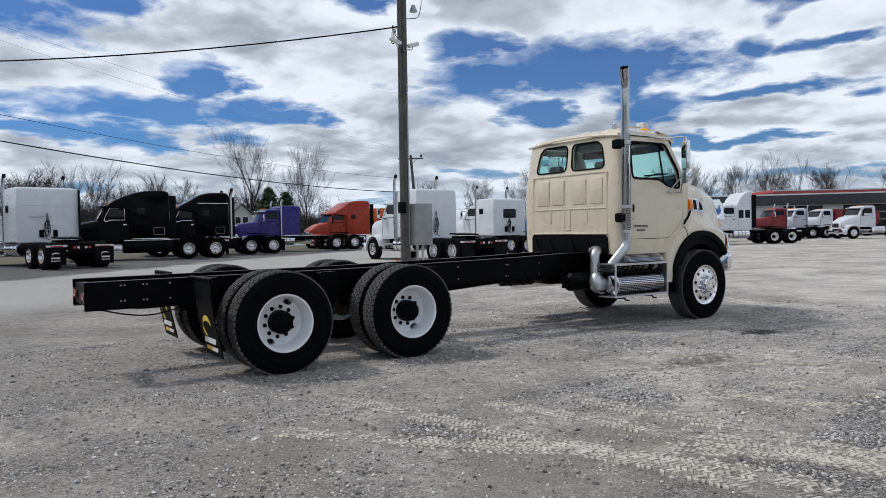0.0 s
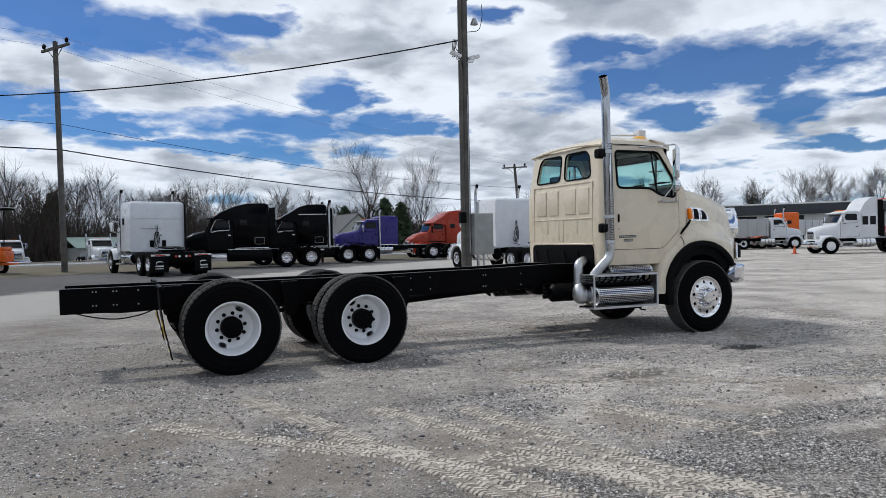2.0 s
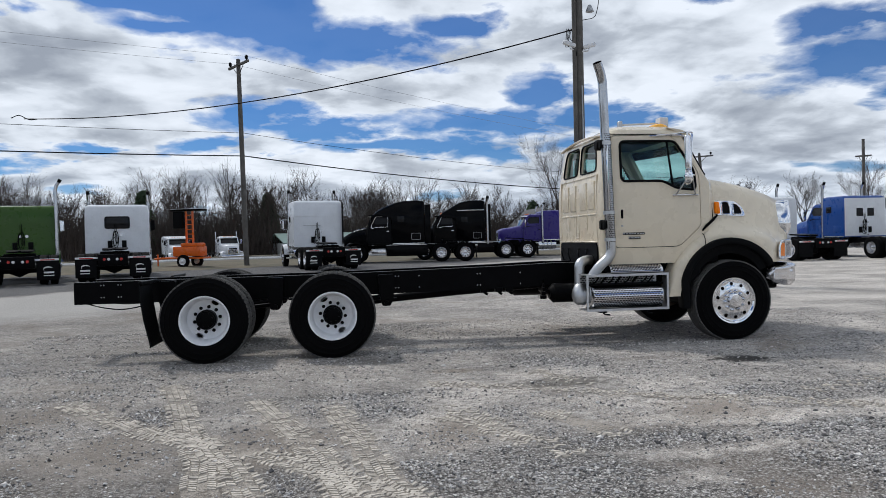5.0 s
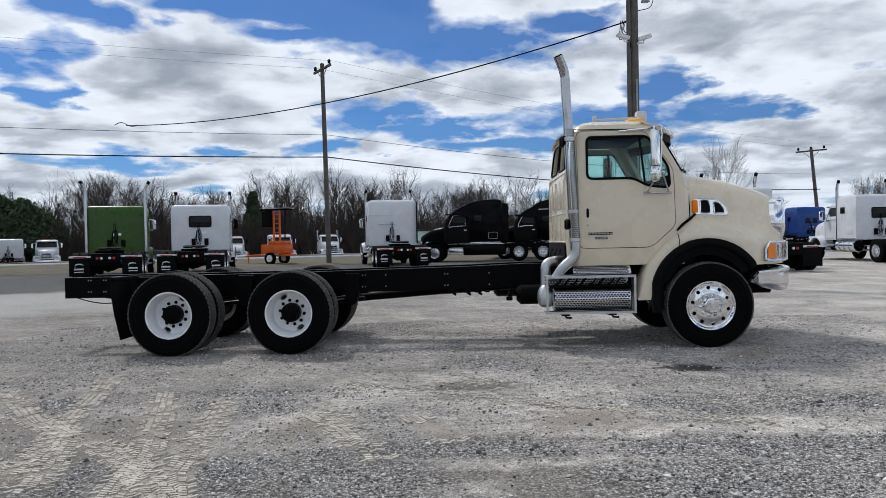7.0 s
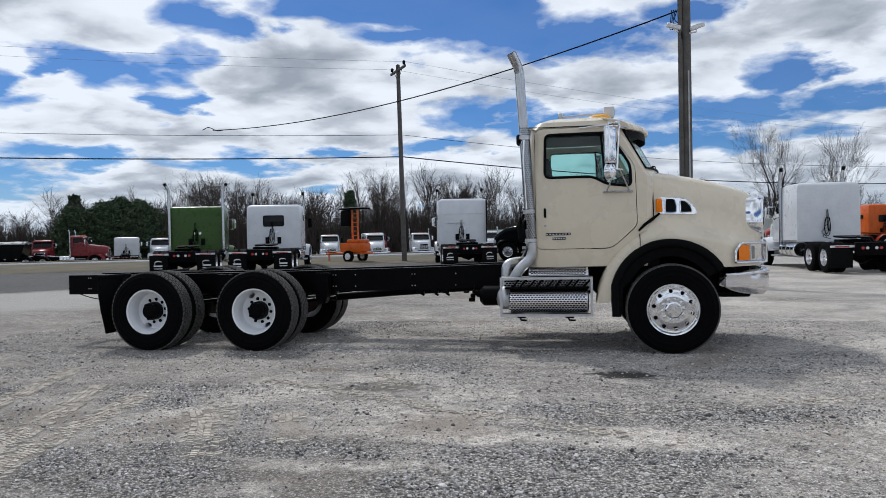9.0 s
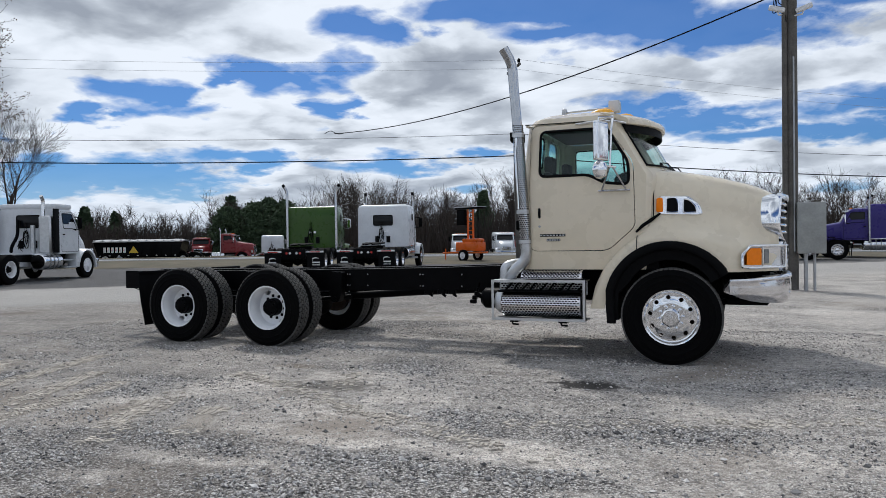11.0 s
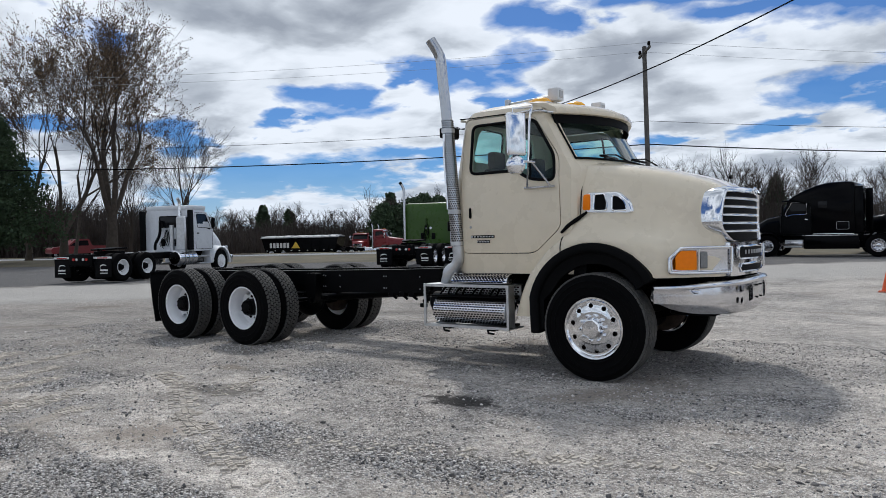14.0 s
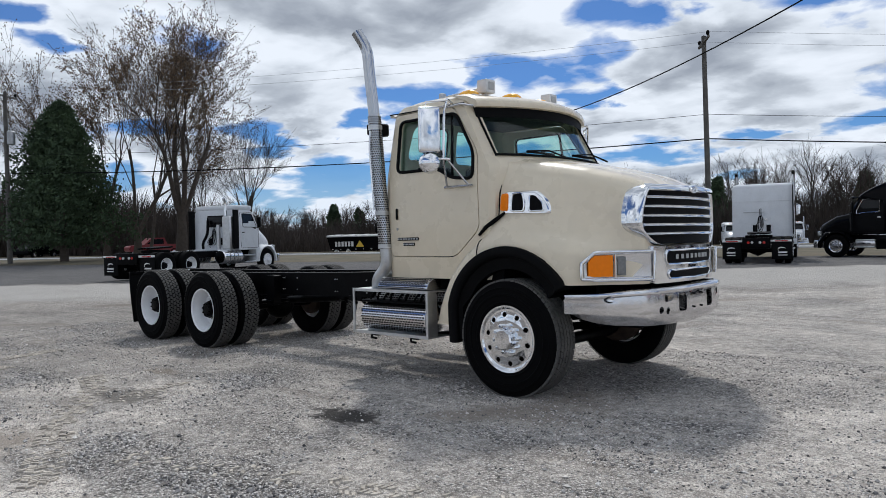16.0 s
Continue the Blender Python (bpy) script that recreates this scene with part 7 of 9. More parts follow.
    loft(bm, [[Vector((-0.525 + 0.012, -0.90, 2.04)), Vector((-0.47 + 0.004, 0, 2.04)), Vector((-0.525 + 0.012, 0.90, 2.04))], [Vector((-0.815, -0.86, 2.56)), Vector((-0.765, 0, 2.56)), Vector((-0.815, 0.86, 2.56))]], cap=False, ring=False)
    part("windshield", bm, DARKGLASS, cab)
    part("sun_visor", rbox(-1.0, -0.62, -0.95, 0.95, 2.60, 2.66, 0.02), coat if nose != "long" else CHROME, cab)
    for s in (-1, 1):
        bm = bmesh.new()
        q = rounded([(-1.72, 1.98), (-1.72, 2.56), (-1.05, 2.56), (-0.80, 2.05), (-0.82, 1.9), (-1.1, 1.98)], 0.06)
        pts = [Vector((x, interp(z, [(1.95, cw + 0.004), (2.62, cw - 0.066)]) * s, z)) for x, z in q]
        bm.faces.new([bm.verts.new(p) for p in pts])
        win = part("side_window", bm, DARKGLASS, cab)
        bm = bmesh.new()
        tube(bm, pts + pts[:1], 0.014, 5, False)
        part("window_frame", bm, CHROME if coat is BLACK else PLASTIC, win)
        bm = bmesh.new()
        ds = [Vector((x, (interp(z, [(1.95, cw + 0.003), (2.62, cw - 0.066)])) * s, z)) for x, z in rounded([(-1.85, 1.08), (-1.85, 2.62), (-1.0, 2.62), (-0.66, 2.0), (-0.66, 1.08)], 0.08)]
        tube(bm, ds + ds[:1], 0.007, 4, False)
        part("door_seam", bm, PLASTIC, cab)
        part("door_handle", rbox(-1.78, -1.64, min((cw + 0.0) * s, (cw + 0.025) * s), max((cw + 0.0) * s, (cw + 0.025) * s), 1.72, 1.77, 0.008), PLASTIC if coat is not BLACK else CHROME, cab)
        # mirror
        bm = bmesh.new()
        box(bm, -0.78, -0.70, min(1.22 * s, 1.40 * s), max(1.22 * s, 1.40 * s), 1.98, 2.42, 0.03)
        tube(bm, [(-0.78, 1.0 * s, 2.44), (-0.74, 1.3 * s, 2.44)], 0.018, 6)
        tube(bm, [(-0.78, 1.04 * s, 1.96), (-0.74, 1.3 * s, 1.96)], 0.018, 6)
        part("mirror", bm, PLASTIC if nose == "slope" else CHROME, cab)
        # steps and tanks
        part("step", rbox(-1.55, -0.72, min(0.7 * s, 1.16 * s), max(0.7 * s, 1.16 * s), 0.42, 0.50, 0.02), ALU, T)
        part("step", rbox(-1.55, -0.78, min(0.75 * s, 1.12 * s), max(0.75 * s, 1.12 * s), 0.72, 0.79, 0.02), ALU, T)
        if tank:
            bm = bmesh.new()
            x0, x1 = -1.65, max(-1.65 - max(1.2, sleeper), -wb + 1.35)
            tube(bm, [(x0, 0.86 * s, 0.72), (x0 - 0.04, 0.86 * s, 0.72), (x1 + 0.04, 0.86 * s, 0.72), (x1, 0.86 * s, 0.72)], [0.26, 0.30, 0.30, 0.26], 24)
            tk = part("fuel_tank", bm, CHROME if coat is not BLACK else BLACK, T, "bright round fuel tank" if coat is not BLACK else "black skirted tank")
            for xx in (x0 - 0.35, (x0 + x1) / 2, x1 + 0.35):
                bm = bmesh.new()
                tube(bm, [(xx - 0.03, 0.86 * s, 0.72), (xx + 0.03, 0.86 * s, 0.72)], 0.308, 24, False)
                part("tank_strap", bm, STEEL, tk)
    # sleeper
    sx0, sx1 = -2.0, -2.0 - sleeper
    if sleeper > 0.3:
        bm = bmesh.new()
        w = width
        if roof == "flat":
            rings = [[Vector((x, y, z)) for x, y in rounded([(sx0 + 0.12, -w), (sx0 + 0.12, w), (sx1, w), (sx1, -w)], 0.035)] for z, w in ((1.02, width), (2.2, width), (height - 0.14, width - 0.02))]
            rings += [[Vector((x, y, z)) for x, y in rounded([(sx0 + 0.08 - i, -w + i), (sx0 + 0.08 - i, w - i), (sx1 + i, w - i), (sx1 + i, -w + i)], 0.08)] for z, i in ((height - 0.05, 0.05), (height, 0.16))]
            loft(bm, rings)
        else:
            prof = rounded([(sx1, 1.02), (sx0 + 0.1, 1.02), (sx0 + 0.1, 2.5), (sx0 + 1.12, 2.64), (sx0 + 0.85, 2.86), (sx0 + 0.42, 3.08), (sx0 - 0.10, height - 0.14), (sx0 - 0.6, height - 0.02), (sx1 + 0.3, height), (sx1, height - 0.06)], 0.16)
            rings = []
            for y, k in ((-width, 0.05), (-width + 0.03, 0.015), (-width + 0.1, 0.0), (width - 0.1, 0.0), (width - 0.03, 0.015), (width, 0.05)):
                c = Vector(((sx0 + sx1) / 2, 2.0))
                rings.append([Vector((x + (c.x - x) * k, y, z + (c.y - z) * k)) for x, z in prof])
            loft(bm, rings)
        slp = part("sleeper", bm, coat, T, angle=40)
        for s in (-1, 1):
            part("cab_extender", rbox(sx1 - 0.32, sx1, min((width - 0.05) * s, (width - 0.01) * s), max((width - 0.05) * s, (width - 0.01) * s), 1.1, height - 0.25, 0.01), PLASTIC if coat is not BLACK else BLACK, slp) if roof == "high" else None
            part("vent_hatch", rbox(sx1 + 0.25, sx1 + 0.75, min((width - 0.0) * s, (width + 0.006) * s), max((width - 0.0) * s, (width + 0.006) * s), 1.25, 1.6, 0.003), coat, slp)
            part("sleeper_window", rbox(sx0 - 0.62, sx0 - 0.25, min((width - 0.0) * s, (width + 0.007) * s), max((width - 0.0) * s, (width + 0.007) * s), 2.25, 2.55, 0.003), DARKGLASS, slp) if back != "plain" else None
            part("trim_line", rbox(sx1 + 0.05, sx0, min((width - 0.0) * s, (width + 0.01) * s), max((width - 0.0) * s, (width + 0.01) * s), 1.03, 1.07, 0.003), CHROME, slp)
        if coat is BLACK:
            for s in (-1, 1):
                lo, hi = min(width * s, (width + 0.012) * s), max(width * s, (width + 0.012) * s)
                part("belt_trim", rbox(sx1 + 0.06, sx0 - 0.02, lo, hi, height - 0.62, height - 0.585, 0.003), CHROME, slp, "chrome belt line") if bent else None
                part("skirt", rbox(-wb + 1.42, -1.6, min(0.98 * s, 1.17 * s), max(0.98 * s, 1.17 * s), 0.36, 1.0, 0.03), BLACK, T, "glossy black side skirt")
                part("skirt_trim", rbox(-wb + 1.45, -1.62, min(1.17 * s, 1.18 * s), max(1.17 * s, 1.18 * s), 0.965, 0.995, 0.003), CHROME, T)
                part("step_plate", rbox(-1.56, -0.8, min(1.16 * s, 1.185 * s), max(1.16 * s, 1.185 * s), 0.50, 0.72, 0.01), POLISH, T, "polished step plate")
                bm = bmesh.new()
                ring = [Vector((x, (width + 0.008) * s, z)) for x, z in rounded([(sx1 + 0.25, 1.25), (sx1 + 0.75, 1.25), (sx1 + 0.75, 1.6), (sx1 + 0.25, 1.6)], 0.06)]
                tube(bm, ring + ring[:1], 0.010, 5, False)
                part("hatch_trim", bm, STEEL, slp)
    bx = (sx1 if sleeper > 0.3 else -2.0) - 0.004
    bw = width if sleeper > 0.3 else cw
    top = height if sleeper > 0.3 else 2.75
    if "window" in back:
        fr = rbox(bx - 0.012, bx + 0.01, -0.44, 0.44, 2.03, 2.47, 0.006)
        win = part("back_window", fr, DARKGLASS, T, "dark rear sleeper window")
        bm = bmesh.new()
        ring = [Vector((bx - 0.010, y, z)) for y, z in rounded([(-0.45, 2.02), (0.45, 2.02), (0.45, 2.48), (-0.45, 2.48)], 0.07)]
        tube(bm, ring + ring[:1], 0.022, 5, False)
        part("window_seal", bm, PLASTIC, win)
    if "small" in back:
        for y in (-0.5, 0.12):
            part("back_window", rbox(bx - 0.012, bx + 0.01, y, y + 0.38, 2.05, 2.45, 0.006), DARKGLASS, T)
    if "panel" in back:
        part("back_rib", rbox(bx - 0.012, bx + 0.01, -bw + 0.03, bw - 0.03, 2.52, 2.55, 0.003), coat, T)
        part("grab_bar", rbox(bx - 0.05, bx - 0.02, -0.1, 0.75, 2.05, 2.075, 0.005), STEEL, T)
        part("side_trim", rbox(bx - 0.16, bx, -bw - 0.01, -bw + 0.03, 1.1, top - 0.1, 0.01), PLASTIC, T)
    if back != "plain":
        for y in (-0.12, 0.12):
            bm = bmesh.new()
            tube(bm, [(bx + 0.01, y, 1.75), (bx - 0.03, y, 1.75)], 0.06, 12)
            part("work_light", bm, LAMP, T)
        for y in (-0.33, 0.2):
            part("hose_box", rbox(bx - 0.05, bx, y, y + 0.17, 1.22, 1.52, 0.01), PLASTIC, T)
    # coiled air lines on the back
    for k, (y, hw, zc, hh) in enumerate(((0.06, 0.10, 1.56, 0.34), (0.10, 0.075, 1.60, 0.30), (0.03, 0.05, 1.66, 0.26))):
        bm = bmesh.new()
        loop = [Vector((bx - 0.05 - 0.018 * k, y + hw * math.sin(2 * math.pi * i / 16), zc - hh * math.cos(2 * math.pi * i / 16))) for i in range(17)]
        tube(bm, loop, 0.013, 5, False)
        tube(bm, [loop[8], loop[8] + Vector((0.03, 0.02 * (k - 1), 0.30))], 0.009, 5)
        tube(bm, bend([loop[2 + k], loop[2 + k] + Vector((-0.06, 0.16, -0.12)), loop[0] + Vector((-0.25, 0.1 * k, -0.10))], 4, 0.12), 0.012, 5)
        part("air_line", bm, FRAMEB, T)
    # stacks
    if stacks:
        for s in (-1, 1):
            bm = bmesh.new()
            xs = sx0 + 0.02 if sleeper < 1.0 or not bent else sx1 - 0.12
            ys = (1.12 if sleeper <= 0.3 else 1.08) * s
            if sleeper > 0.3 and not bent:
                xs, ys = -1.93, 1.16 * s
            elif bent:
                ys = 1.14 * s
            p = bend([(xs, ys, 0.9), (xs, ys, stacks - 0.3), (xs - 0.16 if not bent else xs - 0.04, ys + (0.18 * s if bent else 0.0), stacks)], 6, 0.15)
            tube(bm, p, 0.085 if coat is BLACK else 0.065, 14)
            st = part("exhaust_pipe", bm, STACKM, T, "chrome exhaust stack")
            bm = bmesh.new()
            d = (p[-1] - p[-2]).normalized()
            tube(bm, [p[-1] - d * 0.12, p[-1] + d * 0.012], 0.089 if coat is BLACK else 0.069, 14)
            part("stack_tip", bm, PLASTIC, st)
    for y in (-0.5, -0.25, 0, 0.25, 0.5):
        part("cab_marker", rbox(-1.15, -1.05, y - 0.05, y + 0.05, 2.78, 2.83, 0.015), AMBER, cab)
    return T


# row behind the truck
semi("white sleeper tractor with flat back wall, seen parked from behind", place(-7.35, 29.1, 104), WHITE, 5.5, 1.55, 3.28, stacks=3.85, back="panel", nose="long")
semi("black high-roof sleeper tractor parked on the paved stand", place(-4.5, 30.75, 175.5), BLACK, 5.3, 1.75, 3.42, roof="high", stacks=0, nose="slope", back="grab", fender=True)
semi("black sleeper tractor with twin chrome stacks, parked behind", place(-0.4, 34.2, 175.5), BLACK, 5.6, 1.7, 3.55, roof="high", stacks=3.75, nose="slope", bent=True, fender=True)
semi("purple long-nose tractor with bright tank and fenders", place(6.0, 38.0, 176), PURPLE, 6.4, 1.2, 3.0, stacks=3.5, nose="long", back="plain", flaps=False)
semi("dark red sleeper tractor with sloping roof", place(12.6, 41.8, 177), REDP, 5.6, 1.8, 3.6, roof="high", stacks=0, nose="slope", fender=True, flaps=False)
semi("orange sleeper tractor parked behind the others", place(21.0, 51.0, 100), ORANGE, 5.4, 1.3, 3.3, stacks=0, nose="slope", back="window", flaps=False)
semi("blue sleeper tractor with white marker lights", place(23.2, 49.2, 100), BLUE, 5.4, 1.4, 3.3, stacks=0, nose="slope", back="small", flaps=False)
semi("white flat-back sleeper tractor with twin stacks by the pole", place(8.1, 22.5, 93), WHITE, 5.6, 1.6, 3.22, stacks=3.9, width=1.12, nose="long", back="plain", flaps=False)
semi("white sleeper tractor with small dark back window and stacks", place(16.2, 27.2, 93), WHITE, 5.6, 1.5, 3.1, stacks=3.85, nose="long", back="window", flaps=False)
semi("white mid-roof sleeper tractor with wide rear window", place(-15.2, 24.0, 104), WHITE, 5.6, 1.45, 2.98, stacks=3.6, nose="slope", back="window")
semi("bright green sleeper tractor with bent chrome stacks", place(-18.65, 22.7, 110), GREEN, 5.7, 1.3, 2.95, stacks=3.95, nose="long", back="lights", bent=True)
blue = semi("dark blue sleeper tractor with a white back wall", place(20.5, 26.4, 93), BLUE, 5.9, 1.5, 3.08, stacks=3.85, nose="long", back="small", flaps=False)
part("back_panel", rbox(-3.511, -3.504, -1.17, 1.17, 1.06, 2.96, 0.002), WHITE, blue, "white painted back wall")


def day_cab():
    """The white day cab: muffler shield, side extenders and fairings of its own."""
    T = semi("white day-cab tractor with long bare deck by the trees", place(-25.0, 12.2, 109.7), WHITE, 5.6, 0.0, 2.9, stacks=0, rims="white", nose="slope", back="window", cw=1.2)
    part("roof_cap", rbox(-2.02, -0.95, -1.12, 1.12, 2.72, 2.93, 0.09), WHITE, T)
    for s in (-1, 1):
        part("side_extender", rbox(-2.34, -2.0, min(1.15 * s, 1.21 * s), max(1.15 * s, 1.21 * s), 1.05, 2.72, 0.015), PLASTIC, T, "black side extender")
        part("skirt", rbox(-0.78, -0.5, min(0.8 * s, 1.17 * s), max(0.8 * s, 1.17 * s), 0.45, 1.1, 0.05), WHITE, T)
    bm = bmesh.new()
    box(bm, -2.42, -2.12, -1.1, -0.62, 1.02, 2.45, 0.06)
    part("muffler_shield", bm, ALU, T, "bright aluminium muffler shield")
    bm = bmesh.new()
    tube(bm, bend([(-2.27, -0.75, 2.3), (-2.27, -0.75, 3.05), (-2.40, -0.75, 3.2)], 5, 0.1), 0.07, 12)
    part("exhaust_pipe", bm, CHROME, T)
    bm = bmesh.new()
    tube(bm, [(-2.25, -0.32, 1.05), (-2.25, -0.32, 2.1)], 0.09, 12)
    part("air_filter_pipe", bm, ALU, T)
    part("deck_plate", rbox(-2.5, -2.02, -1.0, 1.0, 0.98, 1.03, 0.01), WHITE, T)
    bm = bmesh.new()
    tube(bm, bend([(-2.1, 0.35, 2.3), (-2.2, 0.3, 1.7), (-2.35, 0.45, 1.3), (-2.15, 0.6, 1.1)], 5, 0.2), 0.06, 8)
    part("air_hose", bm, FRAMEB, T)


day_cab()

# ---- far yard on the building side ----
semi("white day-cab tractor with tall roof fairing", place(34.3, 24.0, 153), WHITE, 5.3, 0.0, 2.9, stacks=0, rims="white", nose="short", back="small", flaps=False)
fair = thing("roof_fairing", "tall white rear cab with rounded roof fairing", "fairing", at=place(34.3, 24.0, 153))
bm = bmesh.new()
prism(bm, rounded([(-3.05, 2.55), (-1.85, 2.55), (-1.98, 2.8), (-2.22, 3.25), (-2.6, 3.60), (-3.05, 3.68)], 0.12), "y", -0.98, 0.98)
part("shell", bm, WHITE, fair)
part("rear_cab", rbox(-3.03, -2.02, -1.03, 1.03, 1.0, 2.6, 0.06), WHITE, fair)
for s in (-1, 1):
    for xw in (-2.9, -2.42):
        part("rear_window", rbox(xw, xw + 0.36, min(1.03 * s, 1.036 * s), max(1.03 * s, 1.036 * s), 1.85, 2.4, 0.002), DARKGLASS, fair)
    part("edge_panel", rbox(-3.36, -3.04, min(0.96 * s, 1.04 * s), max(0.96 * s, 1.04 * s), 1.15, 3.45, 0.01), PLASTIC, fair)
semi("white sleeper tractor in the far yard", place(41.8, 29.6, 150), WHITE, 5.4, 1.4, 3.3, roof="high", stacks=0, nose="slope", flaps=False)
semi("maroon day-cab tractor in the far yard", place(50.8, 30.2, 150), MAROON, 5.0, 0.0, 2.9, stacks=3.3, nose="long", flaps=False)
semi("white day-cab truck in the far yard", place(55.5, 31.0, 150), WHITE, 5.0, 0.0, 2.9, stacks=3.2, nose="short", flaps=False, rims="white")
semi("white rounded day-cab truck at the yard edge", place(53.6, 24.0, 150), WHITE, 5.5, 0.0, 2.9, stacks=0, nose="slope", flaps=False)
semi("orange tractor in the far yard", place(46.5, 40.5, 150), ORANGE, 5.4, 1.3, 3.3, stacks=3.8, nose="slope", flaps=False)
semi("yellow sleeper tractor with dark side stripe", place(42.2, 45.3, 168), YELLOW, 5.4, 1.7, 3.75, roof="high", stacks=0, nose="slope", flaps=False, rims="white")
semi("white crew-cab day tractor beside the shed", place(46.0, 43.9, 168), WHITE, 5.0, 0.0, 2.9, stacks=0, nose="short", flaps=False, rims="white")


def dump_truck(label, x, y, yaw, coat, body):
    t = semi(label, place(x, y, yaw), coat, 5.0, 0.0, 2.9, stacks=0, nose="short", flaps=False, rims="white", category="dump truck", deck=False)
    bm = bmesh.new()
    prism(bm, [(-6.6, 1.15), (-2.2, 1.15), (-2.2, 2.75), (-6.9, 2.55)], "y", -1.2, 1.2)
    b = part("dump_body", bm, body, t, "ribbed dump body")
    for k in range(6):
        xx = -6.4 + 0.8 * k
        for s in (-1, 1):
            part("body_rib", rbox(xx, xx + 0.12, min(1.2 * s, 1.27 * s), max(1.2 * s, 1.27 * s), 1.2, 2.55, 0.01), body, b)
    part("tail_board", rbox(-6.92, -6.85, -1.1, 1.1, 1.3, 2.4, 0.02), body, b)


dump_truck("white truck with grey dump body", 46.6, 37.0, 330, WHITE, GREYB)
dump_truck("white dump truck with ribbed aluminium body", 50.1, 43.2, 168, WHITE, ALU)
dump_truck("white truck with dark red dump body", 63.0, 32.5, 150, WHITE, MAROON)


def building(name, label, x, y, yaw, length, depth, height, wall, roof, fascia, doors):
    """A low industrial hall: walls with thickness, flat roof with fascia, bay doors."""
    t = thing(name, label, "building", at=place(x, y, yaw))
    bays = []
    wallbm = bmesh.new()
    box(wallbm, 0, length, 0, 0.3, 0, height)
    cut = bmesh.new()
    for x0, x1, h in doors:
        box(cut, x0, x1, -0.5, 0.8, -0.1, h)
        bays.append((x0, x1, h))
    part("wall", carve(wallbm, cut), wall, t)
    for a in ((0, 0.3, 0.3, depth), (length - 0.3, length, 0.3, depth), (0.3, length - 0.3, depth - 0.3, depth)):
        part("wall", rbox(a[0], a[1], a[2], a[3], 0, height, 0), wall, t)
    part("roof", rbox(-0.4, length + 0.4, -0.5, depth + 0.4, height + 0.004, height + 0.35, 0.03), roof, t)
    part("fascia", rbox(-0.45, length + 0.45, -0.56, -0.505, height - 0.9, height + 0.34, 0.01), fascia, t)
    part("eave_trim", rbox(-0.45, length + 0.45, -0.60, -0.562, height + 0.2, height + 0.34, 0.01), DECALW, t)
    for x0, x1, h in bays:
        part("bay_door", rbox(x0 + 0.05, x1 - 0.05, 0.18, 0.24, 0.0, h - 0.02, 0.004), DARKGLASS, t)
        for k in range(1, 4):
            part("door_rail", rbox(x0 + 0.05, x1 - 0.05, 0.165, 0.18, h * k / 4, h * k / 4 + 0.08, 0.004), STEEL, t)
    part("slab", rbox(0.3, length - 0.3, 0.3, depth - 0.3, 0.0, 0.05, 0), mat("slab_concrete", (0.3, 0.3, 0.29), 0.9, var=0.2), t)
    return t


DARKCLAD = mat("dark_cladding", (0.035, 0.042, 0.05), 0.6, var=0.2, scale=1.5, bump=0.1, bscale=12)
PALECLAD = mat("pale_cladding", (0.5, 0.52, 0.52), 0.6, var=0.12, scale=1.2, bump=0.1, bscale=10)
REDROOF = mat("red_roofing", (0.5, 0.085, 0.07), 0.5, var=0.15, scale=1.5)
TARROOF = mat("tar_roofing", (0.06, 0.06, 0.062), 0.9, var=0.25, scale=2)
building("garage_hall", "long low garage with dark cladding and bay doors", 50.1, 57.4, -50, 41, 12, 4.3, PALECLAD, TARROOF, DARKCLAD, [(1.5, 5.3, 3.3), (6.0, 10, 3.3), (10.7, 14.7, 3.3), (18, 22, 3.3), (26, 30, 3.3), (32, 37, 3.3)])
building("workshop_hall", "pale workshop with a red roof and wide door", 71.0, 41.0, -36, 34, 14, 5.0, PALECLAD, REDROOF, REDROOF, [(11, 17, 3.8), (22, 26, 3.6)])


def house():
    t = thing("house", "small pale gabled house with a grey shingled roof", "house", at=place(23.2, 91.5, 5))
    wall = mat("house_siding", (0.55, 0.56, 0.52), 0.7, var=0.12, scale=3, bump=0.15, bscale=9)
    bm = bmesh.new()
    prism(bm, [(-3.2, 0), (3.2, 0), (3.2, 3.2), (0, 6.0), (-3.2, 3.2)], "y", 0, 8)
    part("wall", bm, wall, t)
    roofm = mat("grey_shingles", (0.12, 0.12, 0.125), 0.9, var=0.25, scale=4, bump=0.2, bscale=20)
    for s in (-1, 1):
        bm = bmesh.new()
        prism(bm, [(0, 6.05), (3.7 * s, 2.82), (3.7 * s, 2.98), (0, 6.22)], "y", -0.4, 8.3)
        part("roof", bm, roofm, t)
    for x0 in (-1.0, 0.1):
        w = part("window", rbox(x0, x0 + 0.9, -0.05, 0.02, 3.1, 4.3, 0.01), DECALW, t)
        part("pane", rbox(x0 + 0.08, x0 + 0.82, -0.07, -0.04, 3.18, 4.22, 0.004), DARKGLASS, w)


house()
shed = thing("shed", "low white shed with pale green metal roof", "shed", at=place(-15.2, 76.0, 20))
part("wall", rbox(3, 14, 0, 7, 0, 1.9, 0), PALECLAD, shed)
bm = bmesh.new()
prism(bm, [(-0.5, 1.8), (3.5, 2.95), (7.5, 1.8), (7.5, 1.92), (3.5, 3.1), (-0.5, 1.92)], "x", 2.5, 14.5)
part("roof", bm, mat("green_metal_roof", (0.17, 0.25, 0.22), 0.5, var=0.12, scale=3), shed)


# ---- across the road ----
def s_road(u, v):
    """A point u metres along the road and v metres from the yard towards the woods."""
    return -11.0 + 0.902 * u - 0.431 * v, 30.0 + 0.431 * u + 0.902 * v


